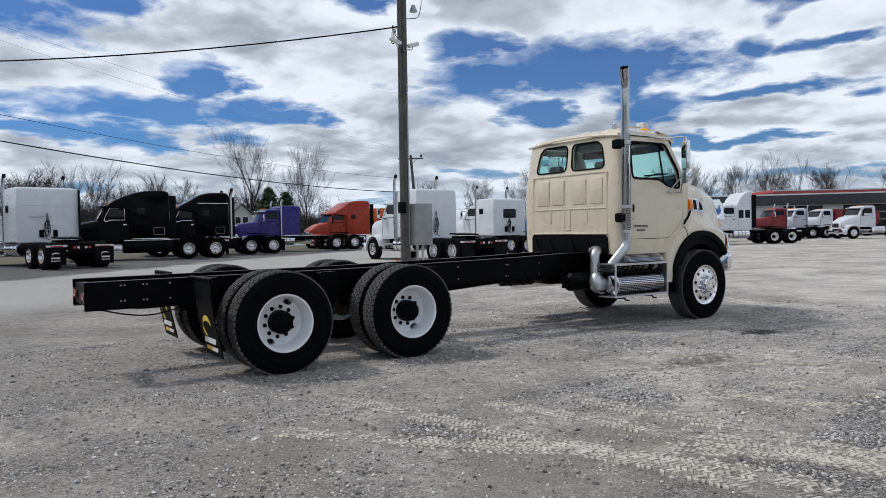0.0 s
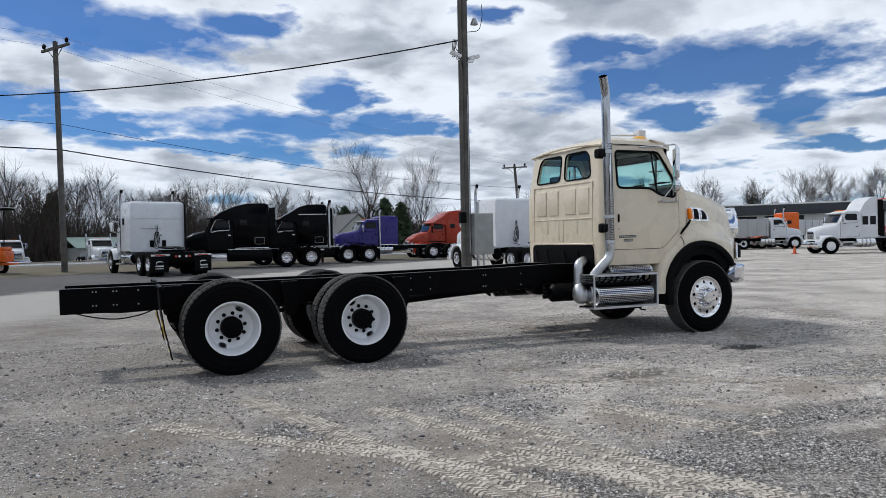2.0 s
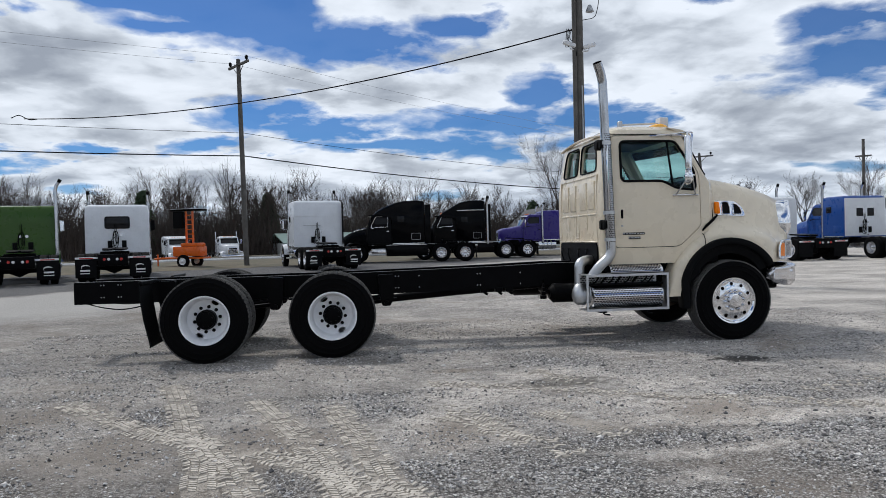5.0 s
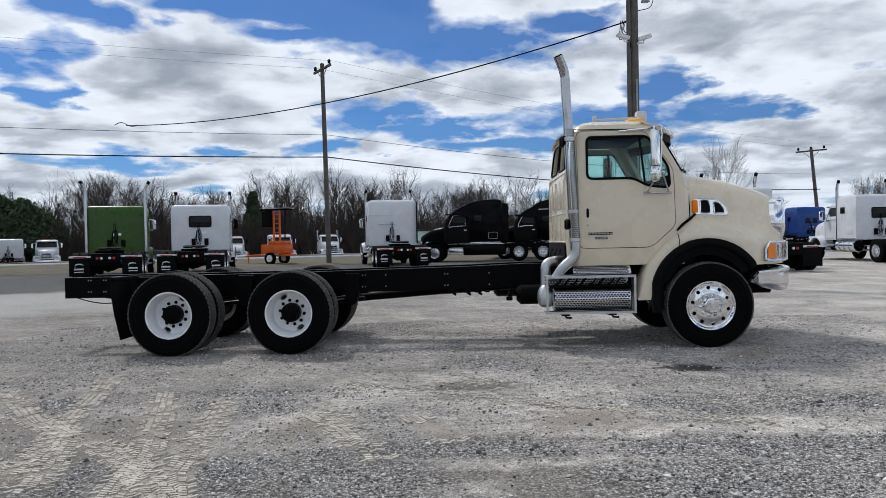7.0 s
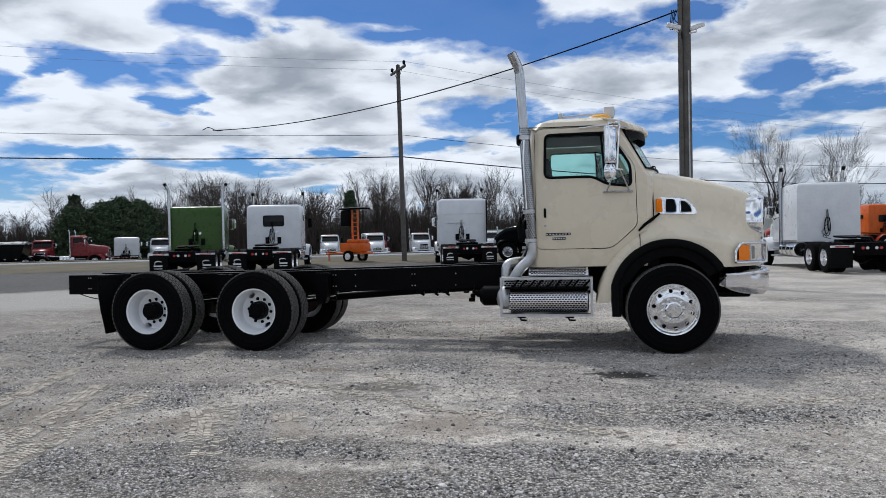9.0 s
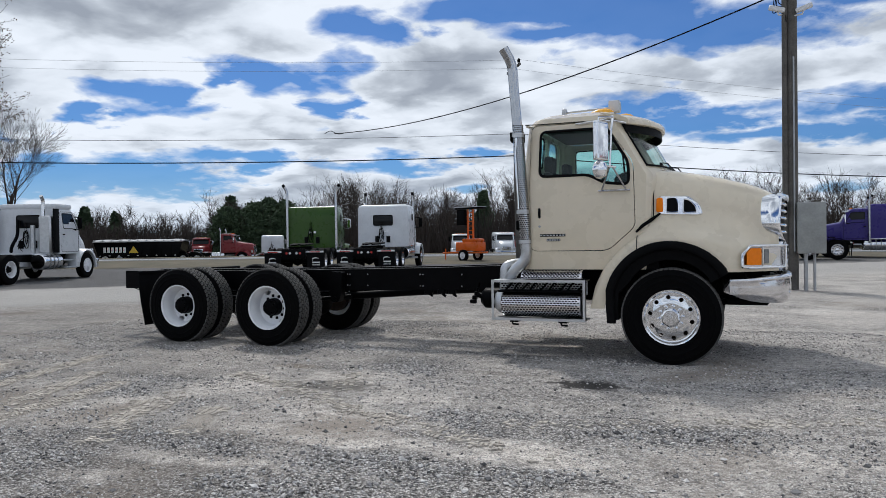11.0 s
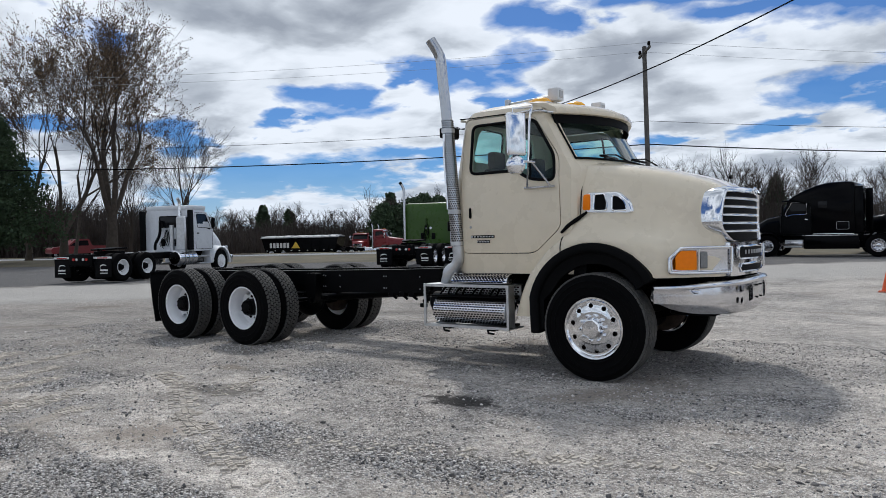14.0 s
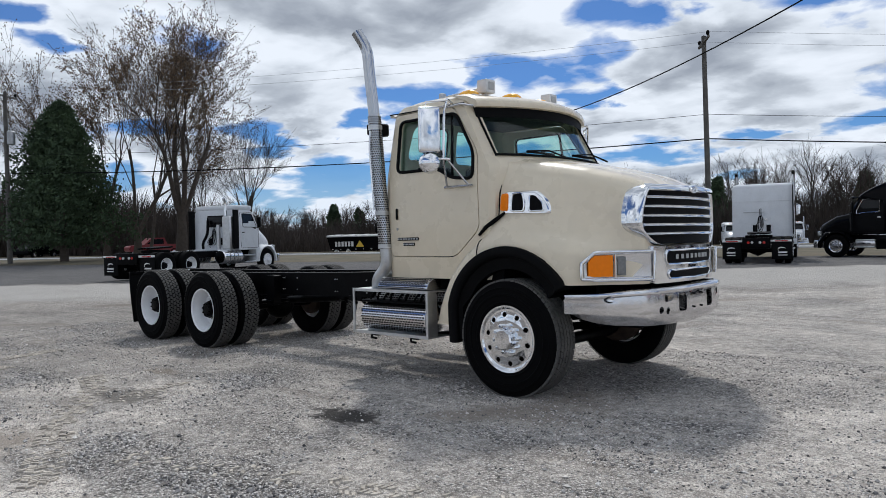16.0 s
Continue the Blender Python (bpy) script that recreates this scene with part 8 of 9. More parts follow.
ROAD_YAW = math.degrees(math.atan2(0.431, 0.902))
for label, x, y, yaw, coat, nose, slp in (("white conventional tractor facing the road", -27.6, 66.9, -66, WHITE, "slope", 0.0), ("white tractor with orange bumper facing the road", -22.2, 66.3, -66, WHITE, "slope", 1.2),
                                    ("grey-white long-nose tractor facing the road", -17.5, 68.6, -68, WHITE, "long", 0.0), ("dark service truck across the road", -23.3, 71.5, -66, MAROON, "short", 0.0),
                                    ("white tractor across the road", -44.7, 60.8, -62, WHITE, "short", 0.0), ("maroon tractor across the road", -42.8, 47.8, 25, MAROON, "long", 0.0),
                                    ("white sleeper box truck across the road", -48.5, 61.0, 120, WHITE, "short", 1.4), ("red truck across the road", -56.0, 57.0, -62, MAROON, "short", 0.0), ("white tractor beside the black one", -9.8, 67.8, -75, WHITE, "long", 0.0), ("white tractor farther along the road", -3.1, 70.7, -75, WHITE, "short", 0.0)):
    semi(label, place(x, y, yaw), coat, 4.8, slp, 2.9, stacks=3.4 if nose == "long" else 0, nose=nose, flaps=False, group="trucks across the road", rims="white")


def light_tower():
    t = thing("light_tower_trailer", "orange towed light tower with folded mast", "trailer", at=place(-13.7, 30.9, 160))
    OR = ORANGE
    part("body", rbox(-0.75, 0.75, -0.5, 0.5, 0.62, 1.15, 0.05), OR, t)
    part("hood", rbox(-0.7, 0.3, -0.45, 0.45, 1.15, 1.35, 0.06), OR, t)
    bm = bmesh.new()
    for x in (-0.25, 0.15):
        box(bm, x, x + 0.075, -0.06, 0.06, 1.1, 3.1, 0.01)
    for k in range(7):
        box(bm, -0.2, 0.17, -0.02, 0.02, 1.3 + 0.26 * k, 1.34 + 0.26 * k, 0.004)
    part("mast", bm, OR, t)
    part("lamp_panel", rbox(0.30, 0.86, -0.22, 0.22, 2.15, 3.08, 0.03), PLASTIC, t, "folded black lamp panel")
    for x in (-0.55, -0.62):
        bm = bmesh.new()
        tube(bm, bend([(x, 0.0, 3.1), (x - 0.02, 0.0, 2.6), (x + 0.05, 0, 2.2), (x + 0.03, 0, 1.4)], 4, 0.1), 0.014, 5)
        part("hanging_cable", bm, PLASTIC, t)
    part("head_bar", rbox(-0.95, 0.95, -0.3, 0.3, 3.1, 3.2, 0.02), PLASTIC, t)
    part("canopy_edge", rbox(-0.97, 0.97, -0.32, 0.32, 3.2, 3.225, 0.004), GREYB, t)
    part("chassis", rbox(-1.0, 1.5, -0.4, 0.4, 0.48, 0.58, 0.01), OR, t)
    bm = bmesh.new()
    tube(bm, [(1.4, 0, 0.53), (2.2, 0, 0.5)], 0.05, 8)
    tube(bm, [(2.0, 0, 0.1), (2.0, 0, 0.75)], 0.04, 8)
    part("tow_bar", bm, OR, t)
    for s in (-1, 1):
        r = part("wheel", FAR_RIM["white"][0], None, t)
        r.matrix_local = Matrix.Translation((0, 0.78 * s, 0.36)) @ Matrix.Rotation(0 if s < 0 else math.pi, 4, "Z") @ Matrix.Diagonal((0.68, 0.68, 0.68, 1))
        part("tyre", FAR_TYRE, None, r)


light_tower()


def dump_box():
    x, y = s_road(-31.6, 29.5)
    t = thing("dump_trailer", "long black open trailer box under a silver tarp frame", "trailer", at=place(x, y, ROAD_YAW))
    bm = bmesh.new()
    prism(bm, [(-2.55, 0.12), (4.75, 0.12), (5.15, 1.42), (-2.95, 1.42)], "y", -1.2, 1.2)
    b = part("body", bm, BLACK, t)
    for k in range(8):
        part("rib", rbox(-2.2 + 0.9 * k, -2.13 + 0.9 * k, -1.24, -1.2, 0.15, 1.38, 0.01), BLACK, b) if k > 3 or k == 0 else None
    part("rail", rbox(-3.0, 5.2, -1.26, -1.16, 1.42, 1.52, 0.02), mat("silver_rail", (0.5, 0.51, 0.52), 0.45), t, "silver top rail")
    bm = bmesh.new()
    loft(bm, [[Vector((-2.95 + 0.81 * i, y2, 1.5 + 0.16 * (1 - (y2 / 1.2) ** 2) + 0.04 * (i % 2))) for i in range(11)] for y2 in (-1.2, -0.6, 0, 0.6, 1.2)], cap=False, ring=False)
    part("tarp", bm, mat("grey_tarp", (0.38, 0.39, 0.40), 0.6), t, "rolled silver tarp")
    for k in range(11):
        part("tarp_bow", rbox(-2.92 + 0.79 * k, -2.84 + 0.79 * k, -1.27, 1.2, 1.5, 1.62, 0.02), mat("silver_rail", (0.5, 0.51, 0.52), 0.45), t)
    for k in range(6):
        part("word_bar", rbox(-2.05 + 0.36 * k, -1.81 + 0.36 * k, -1.215, -1.2, 0.45, 0.95, 0.0), DECALW, b)
    bm = bmesh.new()
    prism(bm, [(0.25, 0.4), (1.15, 0.4), (0.7, 1.05)], "y", -1.215, -1.2)
    part("emblem", bm, DECALY, b)
    for k in range(9):
        part("side_marker", rbox(-2.4 + 0.85 * k, -2.25 + 0.85 * k, -1.22, -1.2, 0.14, 0.2, 0.0), DECALW, b)
    for ob in list(t.children):
        ob.location.z += 0.66
    part("chassis", rbox(-2.4, 4.6, -0.5, 0.5, 0.5, 0.78, 0.02), FRAMEB, t)
    for xx in (-1.9, -0.6):
        for s in (-1, 1):
            far_wheel(t, xx, s, True, "white")
    for y2 in (-0.6, 0.6):
        part("landing_leg", rbox(3.4, 3.55, y2 - 0.07, y2 + 0.07, 0.0, 0.6, 0.01), FRAMEB, t)


dump_box()


def car(label, x, y, yaw, coat, pickup):
    t = thing("pickup" if pickup else "car", label, "car", at=place(x, y, yaw))
    prof = [(-2.6, 0.45), (2.5, 0.45), (2.6, 0.8), (2.4, 1.02), (1.2, 1.12), (0.5, 1.75), (-0.7, 1.78), (-0.95, 1.15), (-2.6, 1.12)] if pickup else [(-2.2, 0.35), (2.2, 0.35), (2.25, 0.7), (1.1, 0.95), (0.4, 1.42), (-1.0, 1.45), (-1.8, 1.0), (-2.2, 0.95)]
    bm = bmesh.new()
    prism(bm, rounded(prof, 0.12), "y", -0.92, 0.92)
    b = part("body", bm, coat, t)
    q = [(0.35, 1.62), (1.0, 1.16), (-0.65, 1.16), (-0.6, 1.64)] if pickup else [(0.3, 1.35), (0.9, 0.98), (-1.5, 1.0), (-0.95, 1.38)]
    for s in (-1, 1):
        bm = bmesh.new()
        prism(bm, rounded(q, 0.06), "y", 0.92 * s, 0.925 * s)
        part("side_window", bm, DARKGLASS, b)
        for xx in (1.65, -1.6) if pickup else (1.4, -1.35):
            r = part("wheel", FAR_RIM["alu"][0], None, t)
            r.matrix_local = Matrix.Translation((xx, 0.93 * s, 0.37)) @ Matrix.Rotation(0 if s < 0 else math.pi, 4, "Z") @ Matrix.Diagonal((0.72, 0.72, 0.72, 1))
            part("tyre", FAR_TYRE, None, r)


car("red pickup parked across the road", -64.0, 27.0, 261, mat("pickup_red", (0.2, 0.012, 0.016), 0.35, coat=0.15), True)
car("dark car parked across the road", -79.0, 21.5, 120, BLACK, False)
car("black car among the trucks", -30.5, 55.0, -62, BLACK, False)

# ---- verge, road, poles, wires ----
def strip(name, label, v0, v1, u0, u1, lift, material, kind="structure"):
    us = list(np.linspace(u0, u1, 60))
    vs = list(np.linspace(v0, v1, 8)) if v1 < 100 else [v0, 22.0, 25.0, 29.0, 34.0, 60.0, 150.0, v1]
    pts = []
    for u in us:
        for k, v in enumerate(vs):
            w = noise.noise(Vector((u * 0.12, v * 0.3, 3))) * (0.9 if k in (0, 7) and name.startswith("grass") else 0)
            x, y = s_road(u, v + w)
            pts.append((x, y, rise(x, y) + lift - (0.06 if k in (0, 7) else 0)))
    n = len(vs)
    fs = [(i * n + j, (i + 1) * n + j, (i + 1) * n + j + 1, i * n + j + 1) for i in range(len(us) - 1) for j in range(n - 1)]
    me = bpy.data.meshes.new(name)
    me.from_pydata(pts, [], fs)
    me.polygons.foreach_set("use_smooth", [True] * len(fs))
    me.materials.append(material)
    tagged(new(name, me), label, name.split("_")[0], kind=kind)


GRASSM = mat("dry_spring_grass", (0.125, 0.100, 0.062), 0.95, var=0.35, scale=0.6, bump=0.5, bscale=25, col2=(0.060, 0.058, 0.033))
ROADM = mat("road_asphalt", (0.16, 0.16, 0.162), 0.9, var=0.15, scale=1.0, bump=0.1, bscale=30)
strip("grass_verge", "patchy dull grass verge along the road", -1.6, 11.5, -120, 34, 0.07, GRASSM)
strip("road", "grey paved road beyond the verge", 11.5, 19.5, -260, 200, 0.05, ROADM)
strip("grass_field", "dull grass field beyond the road", 19.5, 420, -420, 330, 0.12, GRASSM)
strip("road_line", "thin white edge line on the road", 12.1, 12.25, -260, 200, 0.125, DECALW)

WOOD = mat("weathered_pole_wood", (0.115, 0.108, 0.098), 0.9, var=0.35, scale=3, bump=0.5, bscale=22, col2=(0.065, 0.061, 0.056))


def pole(label, x, y, h, r, lean=(0, 0)):
    t = thing("utility_pole", label, "utility pole", at=place(x, y, 0))
    bm = bmesh.new()
    tube(bm, [(0, 0, -0.3), (lean[0] * 0.5, lean[1] * 0.5, h / 2), (lean[0], lean[1], h)], [r, r * 0.88, r * 0.75], 16)
    part("shaft", bm, WOOD, t)
    return t


def insulators(t, c, d, spots, z):
    bm = bmesh.new()
    a, b = c - d * 1.2, c + d * 1.2
    n = Vector((-d.y, d.x, 0)) * 0.05
    loft(bm, [[p + n + Vector((0, 0, 0.06)), p - n + Vector((0, 0, 0.06)), p - n - Vector((0, 0, 0.06)), p + n - Vector((0, 0, 0.06))] for p in (a, b)])
    tube(bm, [c + d * 0.7, c - Vector((0, 0, 0.6))], 0.02, 5)
    tube(bm, [c - d * 0.7, c - Vector((0, 0, 0.6))], 0.02, 5)
    part("cross_arm", bm, WOOD, t)
    for k in spots:
        bm = bmesh.new()
        p = c + d * k
        tube(bm, [p, p + Vector((0, 0, 0.1)), p + Vector((0, 0, 0.12)), p + Vector((0, 0, 0.28)), p + Vector((0, 0, 0.34))], [0.02, 0.02, 0.075, 0.09, 0.04], 10)
        part("insulator", bm, PLASTIC, t)


def near_pole():
    t = pole("tall weathered pole with cameras and a grey meter box", 2.1, 11.3, 11.5, 0.155, (0.05, 0))
    bm = bmesh.new()
    tube(bm, [(-0.16, -0.10, 0.0), (-0.13, -0.09, 11.0)], [0.075, 0.06], 10)
    part("second_shaft", bm, WOOD, t)
    bm = bmesh.new()
    tube(bm, [(0.05, -0.165, 1.0), (0.06, -0.15, 6.0)], 0.022, 8)
    part("conduit", bm, STEEL, t)
    part("meter_box", rbox(0.1, 0.75, -0.42, -0.08, 0.95, 2.25, 0.02), mat("meter_box_grey", (0.3, 0.31, 0.30), 0.6, 0.2, var=0.2, scale=3, bump=0.05), t, "weathered grey steel meter box")
    part("meter_head", rbox(-0.32, -0.12, -0.3, -0.1, 1.95, 2.3, 0.03), PLASTIC, t)
    bm = bmesh.new()
    tube(bm, [(0.3, -0.2, 0.0), (0.3, -0.2, 0.95)], 0.05, 8)
    tube(bm, [(0.5, -0.2, 0.0), (0.5, -0.2, 0.95)], 0.035, 8)
    part("box_leg", bm, STEEL, t)
    for s, z in ((-1, 7.25), (1, 7.2)):
        bm = bmesh.new()
        m = pose(0.32 * s, -0.15, z, 0, -18 * s, 0)
        box(bm, -0.2, 0.2, -0.06, 0.06, -0.05, 0.07, 0.02, m=m)
        tube(bm, [(0.1 * s, -0.1, z - 0.15), (0.28 * s, -0.15, z - 0.14), (0.3 * s, -0.15, z - 0.04)], 0.022, 6)
        part("camera_housing", bm, WHITEB, t, "white boxed outdoor camera")
    bm = bmesh.new()
    tube(bm, [(0.05, 0, 9.0), (0.7, -0.2, 9.3), (1.0, -0.3, 9.25)], 0.03, 8)
    tube(bm, [(0.35, -0.15, 8.45), (0.35, -0.15, 8.25)], [0.05, 0.13], 12)
    part("lamp_arm", bm, STEEL, t)
    for k in range(4):
        bm = bmesh.new()
        tube(bm, bend([(-0.2 - 0.05 * k, -0.05, 7.75), (-0.3 - 0.04 * k, -0.08, 7.45 - 0.1 * k), (-0.12, -0.12, 7.3), (-0.1, -0.16, 6.9)], 4, 0.1), 0.012, 5)
        part("loose_cable", bm, PLASTIC, t)
    bm = bmesh.new()
    tube(bm, bend([(0.1, -0.1, 8.0), (0.5, -0.2, 8.05), (0.62, -0.2, 8.5), (0.6, -0.2, 8.9)], 5, 0.15), 0.012, 5)
    part("loose_cable", bm, PLASTIC, t)


near_pole()
P2 = Vector((-10.6, 30.3, 0))
t2 = pole("tall wooden road pole with a short cross-arm", P2.x, P2.y, 11.3, 0.15, (-0.15, 0))
insulators(t2, Vector((-0.15, 0, 11.0)), Vector((0.55, -0.84, 0)), (-1.0, -0.0, 1.0), 11.0)
PL = Vector((-52.0, 10.7, 0))
t3 = pole("road pole with a grey transformer and cross-arm", PL.x, PL.y, 12.0, 0.17)
insulators(t3, Vector((0, 0, 11.7)), Vector((0.55, -0.84, 0)), (-1.0, 0.0, 1.0), 11.7)
bm = bmesh.new()
tube(bm, [(0.35, 0.2, 8.3), (0.35, 0.2, 8.35), (0.35, 0.2, 9.2), (0.35, 0.2, 9.25)], [0.2, 0.26, 0.26, 0.2], 16)
tube(bm, [(0.35, 0.2, 9.2), (0.35, 0.2, 9.5)], 0.04, 8)
part("transformer", bm, STEEL, t3, "grey can transformer")
P7 = Vector((26.3, 49.5, 0))
t4 = pole("leaning road pole far along the line", P7.x, P7.y, 8.2, 0.16, (-0.7, 0))
insulators(t4, Vector((-0.7, 0, 8.0)), Vector((0.7, -0.7, 0)), (-1.0, 0.0, 1.0), 8.0)
t5 = pole("bare pole beside the garage", 31.6, 37.0, 7.8, 0.13)
insulators(t5, Vector((0, 0, 6.6)), Vector((0.3, -0.3, 0)), (), 6.6)


def wire(label, a, b, sag, r, material=PLASTIC):
    bm = bmesh.new()
    pts = []
    for i in range(25):
        u = i / 24
        p = a + (b - a) * u
        pts.append(p - Vector((0, 0, sag * 4 * u * (1 - u))))
    tube(bm, pts, r, 5)
    ob = part("wire", bm, material)
    tagged(ob, label, "wire", "overhead wires")


def up(p, z, dx=0.0):
    return Vector((p.x + dx * 0.55, p.y - dx * 0.84, rise(p.x, p.y) + z))


for k, z in ((-1.0, 11.25), (1.0, 11.25)):
    wire("thin bare power wire between road poles", up(PL, z + 0.7, k), up(P2, z, k), 0.5, 0.007, STEEL)
    wire("thin bare power wire between road poles", up(P2, z, k), up(P7, 8.35, k), 0.5, 0.007, STEEL)
for z, r in ((7.3, 0.012), (6.05, 0.030)):
    wire("black cable strung between road poles", up(PL, z + 0.3), up(P2, z), 0.45, r)
    wire("black cable strung between road poles", up(P2, z), up(P7, z - 1.2), 0.6, r)
    wire("black cable strung on past the last pole", up(PL, z + 0.3), up(PL, z + 0.2) + Vector((-40, -19, 0)), 0.45, r)
MID = Vector((-20.0, 26.0, 7.55))
wire("twisted service cable from the near pole", Vector((2.0, 11.25, 7.75)), MID, 0.75, 0.022)
bm = bmesh.new()
tube(bm, bend([MID + Vector((-0.5, -0.2, 0.0)), MID + Vector((-0.2, -0.1, 0.18)), MID + Vector((0.2, 0.1, -0.05)), MID + Vector((0.5, 0.2, 0.02))], 4, 0.15), 0.02, 5)
tagged(part("cable_splice", bm, PLASTIC), "looped black splice on the overhead cable", "cable")

cone = thing("traffic_cone", "orange traffic cone at the foot of the pole", "cone", at=place(1.62, 11.0, 0))
bm = bmesh.new()
tube(bm, [(0, 0, 0.03), (0, 0, 0.5), (0, 0, 0.52)], [0.13, 0.035, 0.03], 16)
part("body", bm, mat("cone_orange", (0.75, 0.12, 0.03), 0.6, var=0.2), cone)
part("base", rbox(-0.18, 0.18, -0.18, 0.18, 0.0, 0.03, 0.008), mat("cone_base", (0.5, 0.1, 0.04), 0.7, var=0.2), cone)
cone2 = copy_thing(cone, place(33.5, 25.5, 20))

# ---- trees ----
BARK = mat("grey_brown_bark", (0.075, 0.060, 0.048), 0.95, var=0.35, scale=4, bump=0.4, bscale=18)
TWIG = mat("brown_twigs", (0.052, 0.040, 0.032), 0.95, var=0.35, scale=0.25)
WOODS = mat("woodland_brown", (0.056, 0.043, 0.036), 0.95, var=0.4, scale=0.12, col2=(0.034, 0.028, 0.023))
BUD = mat("pale_spring_buds", (0.16, 0.105, 0.06), 0.9, var=0.4, scale=1.5, col2=(0.085, 0.055, 0.033))
TREE_A, TREE_B = (-51.0, 22.9), (-54.1, 20.7)
NEEDLE = mat("dark_needles", (0.05, 0.08, 0.035), 0.85, var=0.5, scale=1.2, col2=(0.014, 0.03, 0.014))


class Tree:
    """Collects branches as tapered tubes and leaves as small quads."""

    def __init__(self, seed):
        self.v, self.f, self.tips, self.thin, self.mids = [], [], [], [], []
        self.r = random.Random(seed)

    def seg(self, a, b, ra, rb, n):
        d = (b - a).normalized()
        s = d.orthogonal().normalized()
        u = d.cross(s)
        i = len(self.v)
        self.thin += [ra < 0.07] * n
        for p, r in ((a, ra), (b, rb)):
            for k in range(n):
                g = 2 * math.pi * k / n
                self.v.append(p + (s * math.cos(g) + u * math.sin(g)) * r)
        for k in range(n):
            self.f.append((i + k, i + (k + 1) % n, i + n + (k + 1) % n, i + n + k))

    def limb(self, p, d, length, r, depth, kids, spread, lift, least=0.006):
        g = self.r
        n = 7 if r > 0.12 else 5 if r > 0.04 else 3
        steps = 4 if depth > 2 else 3 if depth > 0 else 2
        r_end = max(least, r * 0.55)
        q, rr = p, r
        for i in range(steps):
            d = (d + Vector((g.gauss(0, 0.09), g.gauss(0, 0.09), g.gauss(0, 0.05) + lift * 0.12))).normalized()
            q2 = q + d * (length / steps)
            r2 = r + (r_end - r) * (i + 1) / steps
            self.seg(q, q2, rr, r2, n)
            if depth < 2:
                self.mids.append((q + q2) / 2)
            if depth > 0 and i >= (1 if depth > 1 else 0):
                for _ in range(g.choice(kids)):
                    side = Vector((g.gauss(0, 1), g.gauss(0, 1), g.gauss(0, 0.4)))
                    side = (side - d * side.dot(d)).normalized()
                    k = g.uniform(0.6, 1.25) * spread
                    self.limb(q2, (d + side * k).normalized(), length * g.uniform(0.5, 0.78), r2 * g.uniform(0.34, 0.58), depth - 1, kids, spread, lift, least)
            q, rr = q2, r2
        self.tips.append((q, d))

    def mesh(self, material, thin=None):
        """All branches, or the thick (thin=False) or thin ones alone."""
        fs = [f for f, t in zip(self.f, self.thin) if thin is None or t == thin]
        used = sorted({i for f in fs for i in f})
        to = {i: k for k, i in enumerate(used)}
        me = bpy.data.meshes.new("branches")
        me.from_pydata([tuple(self.v[i]) for i in used], [], [tuple(to[i] for i in f) for f in fs])
        me.polygons.foreach_set("use_smooth", [True] * len(fs))
        me.materials.append(material)
        return me


def leaf_mesh(spots, size, rnd, material, per=3, spread=0.25):
    v, f = [], []
    for p in spots:
        for _ in range(per):
            c = p + Vector((rnd.gauss(0, spread), rnd.gauss(0, spread), rnd.gauss(0, spread)))
            a = Vector((rnd.gauss(0, 1), rnd.gauss(0, 1), rnd.gauss(0, 1))).normalized()
            b = a.orthogonal().normalized()
            s = size * rnd.uniform(0.6, 1.4)
            i = len(v)
            v += [c - a * s, c + b * s * 0.55, c + a * s, c - b * s * 0.55]
            f.append((i, i + 1, i + 2, i + 3))
    me = bpy.data.meshes.new("leaves")
    me.from_pydata([tuple(p) for p in v], [], f)
    me.materials.append(material)
    return me


def budding_tree(label, x, y, h, seed, stems, spread=0.5, r=0.19, buds=1.0, fork=0.16):
    t = thing("tree", label, "tree", "budding trees", at=place(x, y, 0))
    T = Tree(seed)
    rnd = random.Random(seed + 100)
    if stems > 1:
        # a stout bole that parts into upright limbs
        bole = h * fork
        T.seg(Vector((0, 0, -0.1)), Vector((0.1, 0.05, bole * 0.6)), r * 1.75, r * 1.35, 9)
        T.seg(Vector((0.1, 0.05, bole * 0.6)), Vector((0.12, 0.02, bole)), r * 1.35, r * 1.2, 9)
    else:
        bole = 0.0
    for k in range(stems):
        a = 2 * math.pi * (k + 0.3 * rnd.random()) / stems + seed
        out = rnd.uniform(0.16, 0.46) if stems > 1 else 0.04
        d = Vector((out * math.cos(a), out * math.sin(a), 1)).normalized()
        T.limb(Vector((0.12 + 0.05 * math.cos(a), 0.02 + 0.05 * math.sin(a), bole - 0.15)), d, (h - bole) * 0.60, r * rnd.uniform(0.7, 1.0), 4, (1, 2, 2), spread, 0.55, 0.015)
    part("trunk", T.mesh(BARK, False), None, t)
    part("branchwork", T.mesh(TWIG, True), None, t)
    spots = [p for p in T.mids if p.z > h * 0.32 and rnd.random() < 0.5 * buds] + [p for p, d in T.tips if p.z > h * 0.32 and rnd.random() < 0.8 * buds]
    part("crown", leaf_mesh(spots, 0.070, random.Random(seed), BUD, 4, 0.16), None, t, "sparse brown opening buds")


